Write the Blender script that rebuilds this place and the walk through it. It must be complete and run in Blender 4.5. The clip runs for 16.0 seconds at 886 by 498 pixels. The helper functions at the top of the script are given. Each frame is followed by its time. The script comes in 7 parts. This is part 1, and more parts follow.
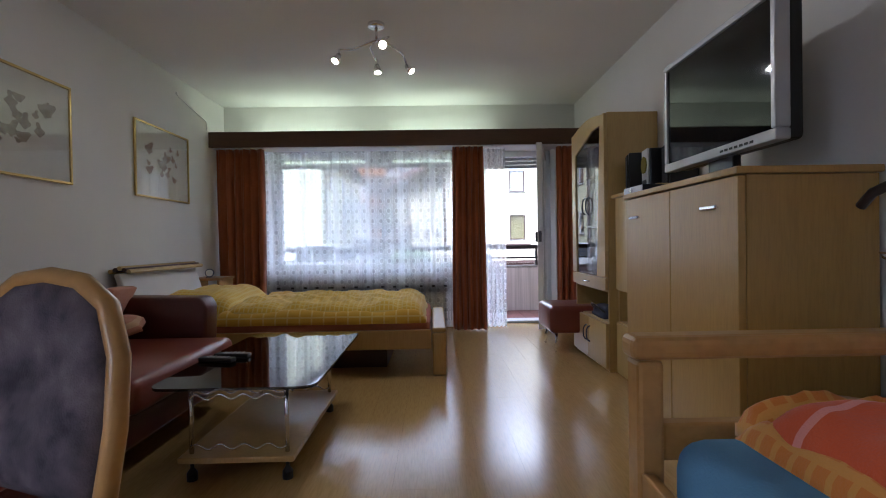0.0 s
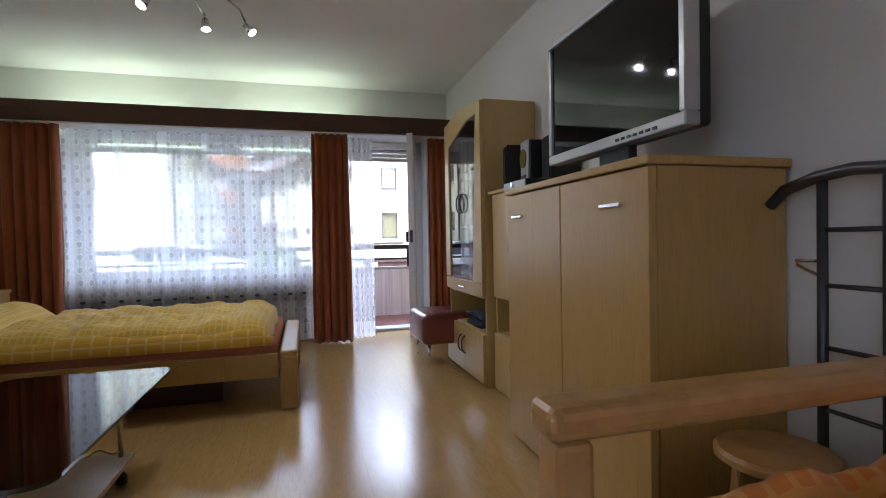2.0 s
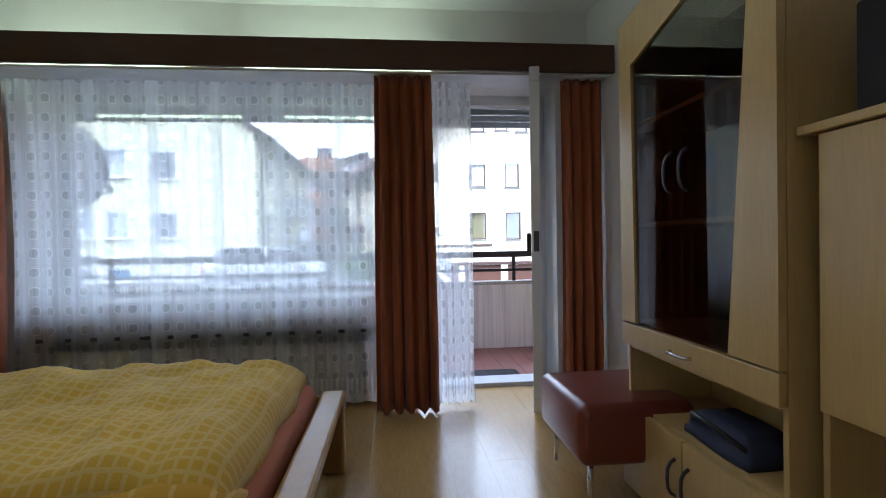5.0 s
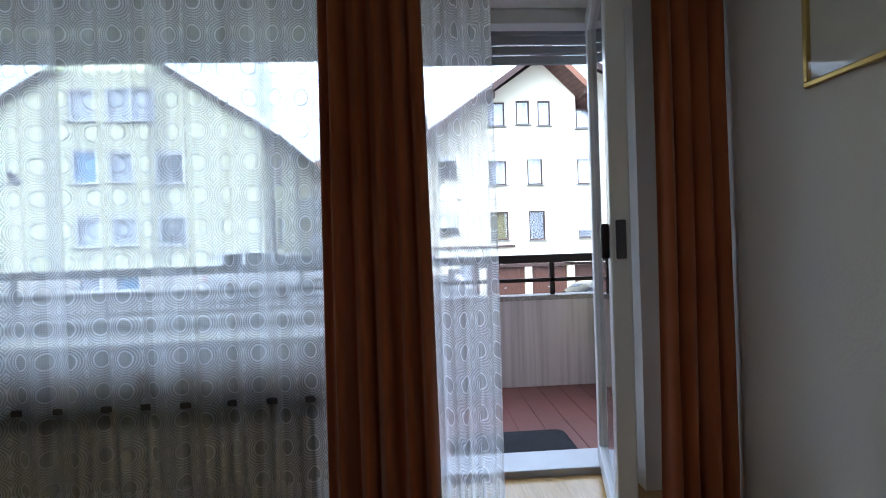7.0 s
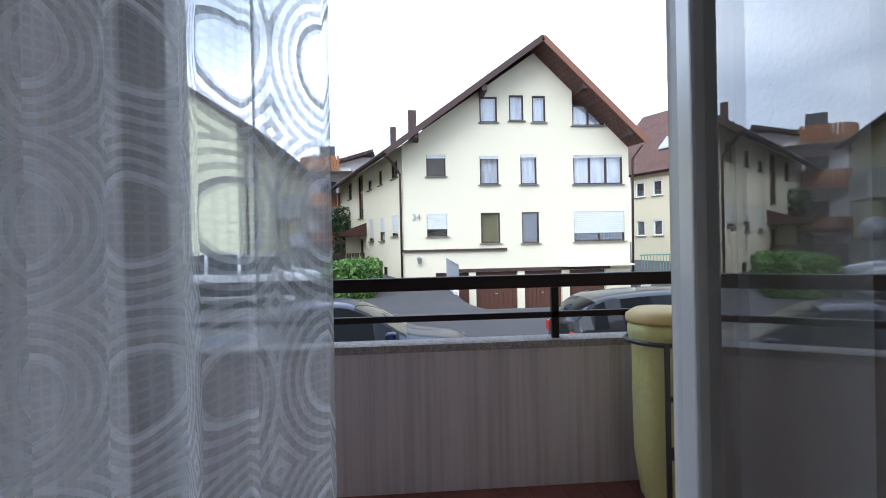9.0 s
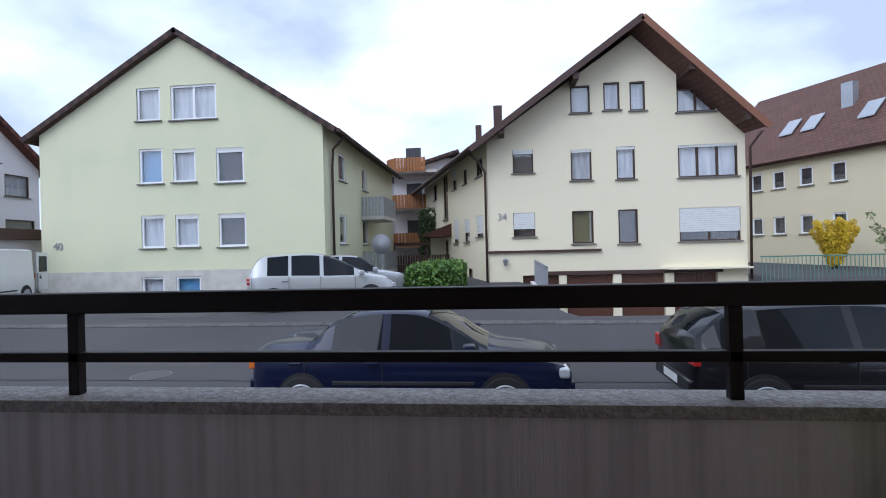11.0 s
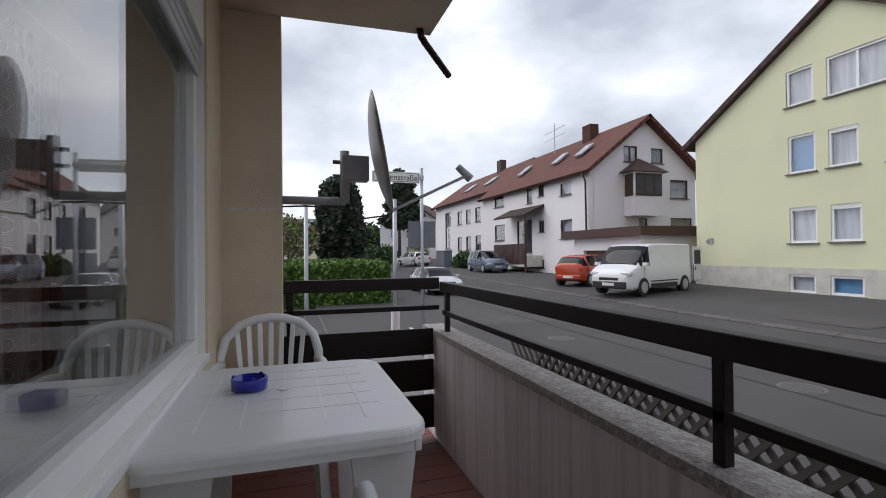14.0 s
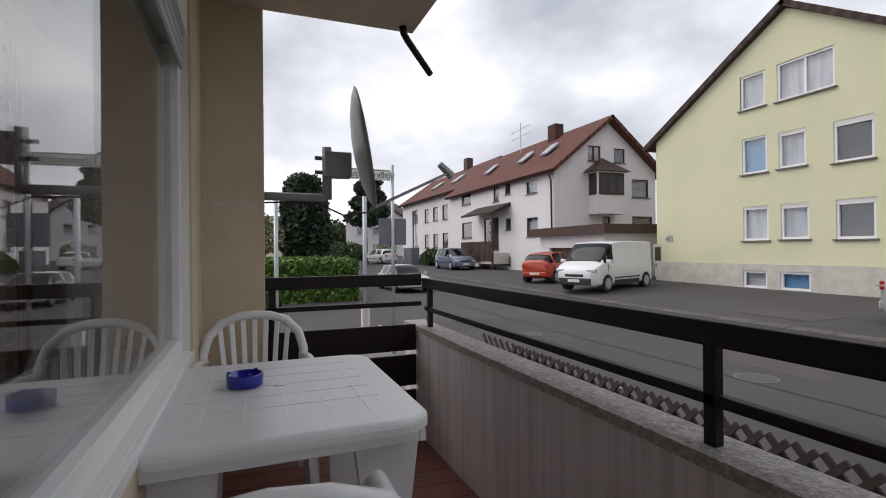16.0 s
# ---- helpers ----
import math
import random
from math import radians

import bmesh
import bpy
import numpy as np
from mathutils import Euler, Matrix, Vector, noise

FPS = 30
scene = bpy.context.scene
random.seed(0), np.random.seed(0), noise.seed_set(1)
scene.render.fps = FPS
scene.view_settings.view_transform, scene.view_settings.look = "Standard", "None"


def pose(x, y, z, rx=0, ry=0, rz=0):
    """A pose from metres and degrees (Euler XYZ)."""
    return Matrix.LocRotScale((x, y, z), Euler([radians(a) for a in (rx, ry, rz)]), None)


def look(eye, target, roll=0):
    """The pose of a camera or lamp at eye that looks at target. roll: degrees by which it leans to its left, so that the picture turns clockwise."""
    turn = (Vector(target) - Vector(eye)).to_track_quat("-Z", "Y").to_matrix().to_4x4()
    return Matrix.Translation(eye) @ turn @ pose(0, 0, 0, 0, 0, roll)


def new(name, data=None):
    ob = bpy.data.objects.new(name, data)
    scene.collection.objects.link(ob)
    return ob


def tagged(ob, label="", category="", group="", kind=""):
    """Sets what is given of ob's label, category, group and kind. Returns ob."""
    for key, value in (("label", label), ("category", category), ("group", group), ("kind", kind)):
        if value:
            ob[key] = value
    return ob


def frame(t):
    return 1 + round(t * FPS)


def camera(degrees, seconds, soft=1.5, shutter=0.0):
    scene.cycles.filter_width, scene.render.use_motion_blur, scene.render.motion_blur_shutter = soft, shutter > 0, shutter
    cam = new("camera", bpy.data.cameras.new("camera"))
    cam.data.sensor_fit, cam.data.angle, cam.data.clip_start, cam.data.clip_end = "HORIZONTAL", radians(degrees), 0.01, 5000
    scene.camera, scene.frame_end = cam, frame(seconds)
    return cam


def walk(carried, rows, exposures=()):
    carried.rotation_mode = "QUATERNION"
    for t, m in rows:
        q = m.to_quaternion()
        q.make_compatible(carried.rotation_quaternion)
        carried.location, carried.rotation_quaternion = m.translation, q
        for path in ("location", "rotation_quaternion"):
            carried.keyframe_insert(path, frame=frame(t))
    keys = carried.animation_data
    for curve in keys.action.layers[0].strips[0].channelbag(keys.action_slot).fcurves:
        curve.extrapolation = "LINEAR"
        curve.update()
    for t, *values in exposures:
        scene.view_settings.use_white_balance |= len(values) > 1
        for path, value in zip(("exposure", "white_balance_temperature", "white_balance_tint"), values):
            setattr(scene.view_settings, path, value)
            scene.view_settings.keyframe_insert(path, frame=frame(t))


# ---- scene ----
# camera and its walk: seconds, x, y, z, yaw, pitch, roll
cam = camera(84.0, 16.0, soft=1.0)
PATH = [
    (0, -0.156, 1.390, 0.986, -1.01, -0.61, 0.91),
    (0.5, -0.120, 1.400, 0.993, -12.82, -0.75, 0.93),
    (1, -0.096, 1.448, 0.985, -19.10, -0.85, 0.95),
    (1.5, -0.069, 1.639, 0.983, -18.87, -1.11, 1.05),
    (2, -0.021, 1.942, 1.013, -15.70, -1.11, 1.08),
    (2.5, 0.019, 2.266, 1.021, -12.90, -1.06, 0.97),
    (3, 0.021, 2.566, 1.028, -11.35, -0.91, 1.01),
    (3.5, 0.068, 2.909, 1.022, -9.52, -0.99, 1.24),
    (4, 0.098, 3.233, 1.036, -8.19, -0.81, 1.06),
    (4.5, 0.114, 3.574, 1.054, -6.74, -0.84, 0.89),
    (5.3, 0.195, 4.100, 1.054, -5.40, -0.75, 1.10),
    (6.2, 0.285, 4.700, 1.052, -4.10, -0.60, 1.50),
    (7, 0.363, 5.237, 1.052, -3.34, -0.53, 1.90),
    (7.5, 0.398, 5.583, 1.096, -3.55, -0.63, 1.73),
    (8, 0.470, 5.987, 1.108, -3.93, -0.57, 1.09),
    (8.6, 0.600, 6.370, 1.105, -4.00, -0.50, 1.20),
    (9.1, 0.740, 6.720, 1.100, -4.20, -0.40, 1.30),
    (9.6, 0.830, 7.060, 1.090, -4.40, -0.30, 1.40),
    (10.1, 0.830, 7.310, 1.075, -4.20, -0.25, 1.50),
    (10.5, 0.810, 7.459, 1.066, -2.70, -0.19, 1.52),
    (11, 0.796, 7.632, 1.055, 6.00, 0.04, 1.41),
    (11.5, 0.731, 7.774, 1.066, 16.76, 0.12, 1.20),
    (12, 0.630, 7.912, 1.095, 28.05, 0.32, 1.10),
    (12.5, 0.536, 7.985, 1.145, 38.27, 0.36, 0.93),
    (13, 0.456, 8.047, 1.191, 49.93, 0.36, 0.82),
    (13.5, 0.409, 8.071, 1.173, 62.74, 0.51, 0.64),
    (14, 0.405, 8.063, 1.135, 72.55, 0.47, 0.51),
    (14.5, 0.424, 8.061, 1.117, 78.21, 0.34, 0.51),
    (15, 0.422, 8.054, 1.112, 80.43, 0.21, 0.42),
    (15.5, 0.400, 8.019, 1.117, 77.22, 0.06, 0.43),
    (16, 0.405, 7.951, 1.129, 68.61, 0.15, 0.56),
]
EXPOSURES = [(0.0, 2.9, 5150, 18), (0.5, 3.08, 5200, 18), (1.0, 3.35, 5200, 18), (1.6, 3.25, 5200, 17), (3.0, 3.0, 5150, 16), (4.5, 2.72, 5050, 13), (7.0, 2.2, 5000, 10), (8.2, 1.75, 5050, 11), (9.4, 0.75, 5350, 10), (10.5, 0.38, 5250, 13), (12.5, 0.13, 5750, 14), (14.0, 0.08, 6150, 14), (16.0, 0.1, 6450, 15)]
walk(cam, [(t, pose(x, y, z, 90 + pitch, roll, yaw)) for t, x, y, z, yaw, pitch, roll in PATH], EXPOSURES)

# ---- world, sun, sky ----
world = bpy.data.worlds.new("sky")
scene.world = world
world.use_nodes = True
wn, wl = world.node_tree.nodes, world.node_tree.links
wn.clear()


def wnode(kind, **values):
    n = wn.new(kind)
    for key, value in values.items():
        n.inputs[key].default_value = value
    return n


sky = wn.new("ShaderNodeTexSky")
sky.sky_type, sky.sun_disc = "NISHITA", False
sky.sun_elevation, sky.sun_rotation = radians(48), radians(215)
sky_dim = wnode("ShaderNodeVectorMath")
sky_dim.operation = "SCALE"
sky_dim.inputs["Scale"].default_value = 0.10
wl.new(sky.outputs[0], sky_dim.inputs[0])
coord = wn.new("ShaderNodeTexCoord")
stretch = wnode("ShaderNodeMapping", Scale=(1.0, 1.0, 1.9))
wl.new(coord.outputs["Generated"], stretch.inputs[0])
clouds = wnode("ShaderNodeTexNoise", Scale=2.3, Detail=9.0, Roughness=0.50, Distortion=0.0)
wl.new(stretch.outputs[0], clouds.inputs["Vector"])
tone = wn.new("ShaderNodeValToRGB")
tone.color_ramp.elements[0].position, tone.color_ramp.elements[0].color = 0.36, (0.54, 0.58, 0.63, 1)
tone.color_ramp.elements[1].position, tone.color_ramp.elements[1].color = 0.62, (1.15, 1.15, 1.15, 1)
mid = tone.color_ramp.elements.new(0.49)
mid.color = (0.80, 0.84, 0.88, 1)
wl.new(clouds.outputs["Fac"], tone.inputs[0])
cover = wnode("ShaderNodeTexNoise", Scale=1.3, Detail=4.0)
wl.new(stretch.outputs[0], cover.inputs["Vector"])
gap = wn.new("ShaderNodeMapRange")
gap.inputs["From Min"].default_value, gap.inputs["From Max"].default_value = 0.24, 0.34
wl.new(cover.outputs["Fac"], gap.inputs["Value"])
blend = wn.new("ShaderNodeMix")
blend.data_type = "RGBA"
wl.new(gap.outputs[0], blend.inputs["Factor"])
wl.new(sky_dim.outputs[0], blend.inputs["A"])
wl.new(tone.outputs[0], blend.inputs["B"])
back = wnode("ShaderNodeBackground", Strength=1.0)
wl.new(blend.outputs["Result"], back.inputs["Color"])
wout = wn.new("ShaderNodeOutputWorld")
wl.new(back.outputs[0], wout.inputs[0])

sun = new("sun", bpy.data.lights.new("sun", "SUN"))
sun.data.energy, sun.data.angle, sun.data.color = 1.45, radians(50), (1.0, 0.95, 0.88)
sun.matrix_world = look((0, 0, 60), (30 * math.sin(radians(35)), 30 * math.cos(radians(35)), 60 - 30 * math.tan(radians(48))))


def lamp(name, kind, place, energy, colour, size=0.05, target=None, angle=90):
    """A lamp of the place."""
    ob = new(name, bpy.data.lights.new(name, kind))
    ob.data.energy, ob.data.color = energy, colour
    if kind == "AREA":
        ob.data.shape, ob.data.size, ob.data.size_y = "RECTANGLE", size[0], size[1]
    else:
        ob.data.shadow_soft_size = size
    if kind == "SPOT":
        ob.data.spot_size, ob.data.spot_blend = radians(angle), 0.6
    ob.matrix_world = look(place, target) if target else Matrix.Translation(place)
    return ob

# ---- materials ----


def material(name, colour, rough=0.6, metal=0.0, second=None, scale=6.0, amount=0.5, grain=0.0, grain_scale=60.0, bump=0.0, bump_scale=40.0,
             stretch_by=(1, 1, 1), coat=0.0, sheen=0.0, per_piece=0.0, emission=None, emit=0.0, stain=None, stain_scale=1.5, spec=0.5):
    """A painted, wooden, stone or cloth surface: base colour with variation at two scales, grain and fine relief."""
    m = bpy.data.materials.new(name)
    m.use_nodes = True
    nodes, links = m.node_tree.nodes, m.node_tree.links
    p = nodes["Principled BSDF"]
    p.inputs["Roughness"].default_value, p.inputs["Metallic"].default_value = rough, metal
    p.inputs["Coat Weight"].default_value, p.inputs["Sheen Weight"].default_value = coat, sheen
    p.inputs["Specular IOR Level"].default_value = spec
    p.inputs["Coat Roughness"].default_value = 0.15
    place = nodes.new("ShaderNodeTexCoord")
    mapping = nodes.new("ShaderNodeMapping")
    mapping.inputs["Scale"].default_value = stretch_by
    links.new(place.outputs["Object"], mapping.inputs["Vector"])
    second = second or tuple(c * 0.82 for c in colour)

    def noise_at(size, detail=4.0):
        n = nodes.new("ShaderNodeTexNoise")
        n.inputs["Scale"].default_value, n.inputs["Detail"].default_value = size, detail
        links.new(mapping.outputs[0], n.inputs["Vector"])
        return n.outputs["Fac"]

    def mixed(fac, a, b):
        x = nodes.new("ShaderNodeMix")
        x.data_type = "RGBA"
        links.new(fac, x.inputs["Factor"])
        for socket, value in (("A", a), ("B", b)):
            if isinstance(value, tuple):
                x.inputs[socket].default_value = (*value[:3], 1)
            else:
                links.new(value, x.inputs[socket])
        return x.outputs["Result"]

    def ranged(fac, lo, hi, top):
        r = nodes.new("ShaderNodeMapRange")
        r.inputs["From Min"].default_value, r.inputs["From Max"].default_value, r.inputs["To Max"].default_value = lo, hi, top
        links.new(fac, r.inputs["Value"])
        return r.outputs[0]

    c = mixed(ranged(noise_at(scale), 0.35, 0.68, amount), tuple(colour), tuple(second))
    if grain:
        c = mixed(ranged(noise_at(grain_scale, 2.0), 0.42, 0.72, grain), c, tuple(x * 0.6 for x in second))
    if stain:
        c = mixed(ranged(noise_at(stain_scale, 6.0), 0.5, 0.75, 0.7), c, tuple(stain))
    if per_piece:
        info = nodes.new("ShaderNodeObjectInfo")
        hsv = nodes.new("ShaderNodeHueSaturation")
        links.new(ranged(info.outputs["Random"], 0.0, 1.0, 1.0), hsv.inputs["Fac"])
        r = nodes.new("ShaderNodeMapRange")
        r.inputs["To Min"].default_value, r.inputs["To Max"].default_value = 1 - per_piece, 1 + per_piece
        links.new(info.outputs["Random"], r.inputs["Value"])
        links.new(r.outputs[0], hsv.inputs["Value"])
        hsv.inputs["Fac"].default_value = 1.0
        for l in list(hsv.inputs["Fac"].links):
            links.remove(l)
        links.new(c, hsv.inputs["Color"])
        c = hsv.outputs["Color"]
    links.new(c, p.inputs["Base Color"])
    if bump:
        b = nodes.new("ShaderNodeBump")
        b.inputs["Strength"].default_value, b.inputs["Distance"].default_value = bump, 0.01
        links.new(noise_at(bump_scale, 3.0), b.inputs["Height"])
        links.new(b.outputs[0], p.inputs["Normal"])
    if emission:
        p.inputs["Emission Color"].default_value, p.inputs["Emission Strength"].default_value = (*emission, 1), emit
    return m


def glass_material(name, tint=(1, 1, 1), rough=0.0, reflect=1.0):
    """Thin clear glass: what lies behind shows through, with a Fresnel gloss on top."""
    m = bpy.data.materials.new(name)
    m.use_nodes = True
    nodes, links = m.node_tree.nodes, m.node_tree.links
    nodes.remove(nodes["Principled BSDF"])
    clear, gloss, mix, facing, power = (nodes.new("ShaderNode" + k) for k in ("BsdfTransparent", "BsdfGlossy", "MixShader", "LayerWeight", "Math"))
    clear.inputs["Color"].default_value = (*tint, 1)
    gloss.inputs["Roughness"].default_value = rough
    power.operation = "POWER"
    power.inputs[1].default_value = 4.5
    scaled = nodes.new("ShaderNodeMath")
    scaled.operation = "MULTIPLY_ADD"
    scaled.inputs[1].default_value, scaled.inputs[2].default_value = 0.95, 0.045 * reflect
    scaled.use_clamp = True
    links.new(facing.outputs["Facing"], power.inputs[0])
    links.new(power.outputs[0], scaled.inputs[0])
    links.new(scaled.outputs[0], mix.inputs[0])
    links.new(clear.outputs[0], mix.inputs[1])
    links.new(gloss.outputs[0], mix.inputs[2])
    links.new(mix.outputs[0], nodes["Material Output"].inputs["Surface"])
    return m


WALL = material("room_wall_paint", (0.80, 0.79, 0.76), 0.85, second=(0.76, 0.75, 0.72), scale=3, bump=0.12, bump_scale=90)
CEILING = material("ceiling_paint", (0.80, 0.79, 0.77), 0.9, second=(0.77, 0.76, 0.73), scale=2, bump=0.08, bump_scale=70)
LAMINATE = material("laminate_beech", (0.525, 0.342, 0.122), 0.20, second=(0.462, 0.287, 0.097), scale=3, grain=0.35, grain_scale=14, stretch_by=(9, 0.9, 9), per_piece=0.025, coat=0.25)
BEECH = material("beech_veneer", (0.47, 0.29, 0.080), 0.36, second=(0.41, 0.245, 0.064), scale=3, grain=0.25, grain_scale=16, stretch_by=(8, 8, 0.7), coat=0.15)
MAPLE = material("maple_veneer", (0.55, 0.385, 0.14), 0.34, second=(0.50, 0.34, 0.118), scale=3, grain=0.18, grain_scale=16, stretch_by=(8, 8, 0.7), coat=0.15)
BEECH_DARK = material("beech_frame", (0.483, 0.267, 0.079), 0.35, second=(0.399, 0.208, 0.058), scale=4, grain=0.3, grain_scale=14, stretch_by=(2, 2, 2), coat=0.2)
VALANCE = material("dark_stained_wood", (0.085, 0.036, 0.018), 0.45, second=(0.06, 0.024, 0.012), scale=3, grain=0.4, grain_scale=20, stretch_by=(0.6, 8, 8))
PVC = material("white_pvc", (0.78, 0.79, 0.80), 0.3, second=(0.74, 0.75, 0.76), scale=5)
CURTAIN = material("rust_curtain_cloth", (0.38, 0.105, 0.03), 0.85, second=(0.29, 0.075, 0.022), scale=5, bump=0.2, bump_scale=300, sheen=0.3)
LEATHER = material("red_brown_leather", (0.20, 0.045, 0.028), 0.32, second=(0.15, 0.032, 0.02), scale=5, bump=0.15, bump_scale=120, coat=0.1)
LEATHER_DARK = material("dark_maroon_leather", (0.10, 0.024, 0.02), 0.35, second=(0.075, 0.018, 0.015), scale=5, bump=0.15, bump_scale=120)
CHROME = material("chrome", (0.75, 0.75, 0.76), 0.16, 1.0)
STEEL = material("dark_grey_tube", (0.10, 0.10, 0.115), 0.38, 0.7)
BLACK = material("black_plastic", (0.012, 0.012, 0.014), 0.32, bump=0.03, bump_scale=200)
SCREEN = material("dark_screen", (0.006, 0.006, 0.007), 0.035, spec=0.4)
SILVER = material("silver_plastic", (0.50, 0.51, 0.53), 0.35, 0.25)
RENDER = material("cream_render", (0.66, 0.56, 0.42), 0.9, second=(0.60, 0.50, 0.37), scale=4, bump=0.5, bump_scale=160, stain=(0.55, 0.46, 0.36), stain_scale=2)
CONCRETE = material("grey_pink_concrete", (0.70, 0.64, 0.66), 0.9, second=(0.61, 0.55, 0.57), scale=2, grain=0.5, grain_scale=2.2, stretch_by=(14, 14, 0.35), bump=0.3, bump_scale=25)
CONCRETE_TOP = material("rough_pebble_concrete", (0.46, 0.43, 0.41), 0.95, second=(0.25, 0.23, 0.22), scale=45, amount=0.9, grain=0.6, grain_scale=120, bump=1.0, bump_scale=70)
RAIL = material("dark_brown_painted_steel", (0.016, 0.009, 0.009), 0.5, second=(0.012, 0.007, 0.007), scale=6, bump=0.08, bump_scale=60, spec=0.25)
BALCONY_TILE = material("red_brown_floor_paint", (0.20, 0.075, 0.06), 0.45, second=(0.16, 0.058, 0.048), scale=5, bump=0.15, bump_scale=60, per_piece=0.06, stain=(0.13, 0.055, 0.045), stain_scale=3)
WHITE_PLASTIC = material("white_garden_plastic", (0.74, 0.75, 0.76), 0.28, second=(0.70, 0.71, 0.72), scale=8, bump=0.02, bump_scale=80)
ASPHALT = material("asphalt", (0.066, 0.061, 0.063), 0.88, second=(0.050, 0.046, 0.047), scale=0.35, amount=0.8, grain=0.35, grain_scale=40, bump=0.35, bump_scale=80, stain=(0.072, 0.068, 0.067), stain_scale=0.12)
GLASS = glass_material("window_glass", (0.92, 0.93, 0.93), reflect=3.2)

# ---- building helpers ----


def part(name, bm, mat, parent=None, label="", smooth=False):
    """Links a bmesh as one mesh object under a thing or under a part."""
    mesh = bpy.data.meshes.new(name)
    bmesh.ops.recalc_face_normals(bm, faces=bm.faces)
    bm.to_mesh(mesh)
    bm.free()
    mesh.materials.append(mat)
    if smooth:
        mesh.shade_smooth()
    ob = new(name, mesh)
    ob.parent = parent
    return tagged(ob, label=label)


def thing(name, label, category, place=(0, 0, 0), turn=0.0, group="", kind=""):
    """An Empty at a thing's base; its parts are children in its own coordinates."""
    ob = new(name)
    ob.empty_display_size = 0.1
    ob.matrix_world = pose(*place, 0, 0, turn)
    return tagged(ob, label, category, group, kind)


def setting(name, bm, mat, label="", category="", smooth=False):
    return tagged(part(name, bm, mat, None, label, smooth), label, category, kind="structure")


def B():
    return bmesh.new()


def box(bm, x0, x1, y0, y1, z0, z1, bevel=0.0, seg=2):
    """Adds a box between two corners, with rounded edges."""
    made = bmesh.ops.create_cube(bm, size=1.0)["verts"]
    for v in made:
        v.co = Vector(((x0 + x1) / 2 + v.co.x * (x1 - x0), (y0 + y1) / 2 + v.co.y * (y1 - y0), (z0 + z1) / 2 + v.co.z * (z1 - z0)))
    if bevel:
        edges = list({e for v in made for e in v.link_edges})
        bmesh.ops.bevel(bm, geom=edges, offset=bevel, segments=seg, profile=0.5, affect="EDGES")
    return bm


def bar(bm, a, b, r, r2=None, n=10, caps=True):
    """Adds a round bar from a to b."""
    a, b = Vector(a), Vector(b)
    turn = (b - a).to_track_quat("Z", "Y").to_matrix().to_4x4()
    bmesh.ops.create_cone(bm, cap_ends=caps, segments=n, radius1=r, radius2=r if r2 is None else r2, depth=(b - a).length, matrix=Matrix.Translation((a + b) / 2) @ turn)
    return bm


def beam(bm, a, b, w, h, bevel=0.0):
    """Adds a square bar of width w (level) and height h from a to b."""
    a, b = Vector(a), Vector(b)
    d = b - a
    side = d.cross(Vector((0, 0, 1)))
    side = side.normalized() if side.length > 1e-6 else Vector((1, 0, 0))
    up = side.cross(d).normalized()
    m = Matrix((side, d.normalized(), up)).transposed().to_4x4()
    made = bmesh.ops.create_cube(bm, size=1.0)["verts"]
    for v in made:
        v.co = (a + b) / 2 + m.to_3x3() @ Vector((v.co.x * w, v.co.y * d.length, v.co.z * h))
    if bevel:
        bmesh.ops.bevel(bm, geom=list({e for v in made for e in v.link_edges}), offset=bevel, segments=2, profile=0.5, affect="EDGES")
    return bm


def tube(bm, points, r, n=8, closed=False):
    """Adds a round tube through points."""
    pts = [Vector(p) for p in points]
    rings = []
    for i, p in enumerate(pts):
        a = pts[i - 1] if i or closed else p
        b = pts[(i + 1) % len(pts)] if i < len(pts) - 1 or closed else p
        q = (b - a).to_track_quat("Z", "Y").to_matrix()
        if rings:
            ring = []
            ref = rings[-1][1]
            z = (b - a).normalized()
            x = (ref - z * ref.dot(z)).normalized()
        else:
            x, z = q.col[0].copy(), (b - a).normalized()
        y = z.cross(x)
        rad = r(i / max(1, len(pts) - 1)) if callable(r) else r
        rings.append(([bm.verts.new(p + rad * (math.cos(k * 2 * math.pi / n) * x + math.sin(k * 2 * math.pi / n) * y)) for k in range(n)], x))
    loops = [a for a, _ in rings]
    for a, b in zip(loops, loops[1:] + (loops[:1] if closed else [])):
        for k in range(n):
            bm.faces.new((a[k], a[(k + 1) % n], b[(k + 1) % n], b[k]))
    if not closed:
        bm.faces.new(loops[0][::-1]), bm.faces.new(loops[-1])
    return bm


def prism(bm, outline, axis, lo, hi):
    """Adds a solid whose outline (pairs) is pushed along an axis from lo to hi."""
    def at(p, q):
        a, b = p
        return {"x": (q, a, b), "y": (a, q, b), "z": (a, b, q)}[axis]
    one, two = [bm.verts.new(at(p, lo)) for p in outline], [bm.verts.new(at(p, hi)) for p in outline]
    n = len(outline)
    bm.faces.new(one[::-1]), bm.faces.new(two)
    for i in range(n):
        bm.faces.new((one[i], one[(i + 1) % n], two[(i + 1) % n], two[i]))
    return bm


def sheet(bm, nu, nv, at):
    """Adds a grid of nu by nv cells; at(u, v) gives each corner, u and v from 0 to 1."""
    g = [[bm.verts.new(at(i / nu, j / nv)) for j in range(nv + 1)] for i in range(nu + 1)]
    for i in range(nu):
        for j in range(nv):
            bm.faces.new((g[i][j], g[i + 1][j], g[i + 1][j + 1], g[i][j + 1]))
    return g


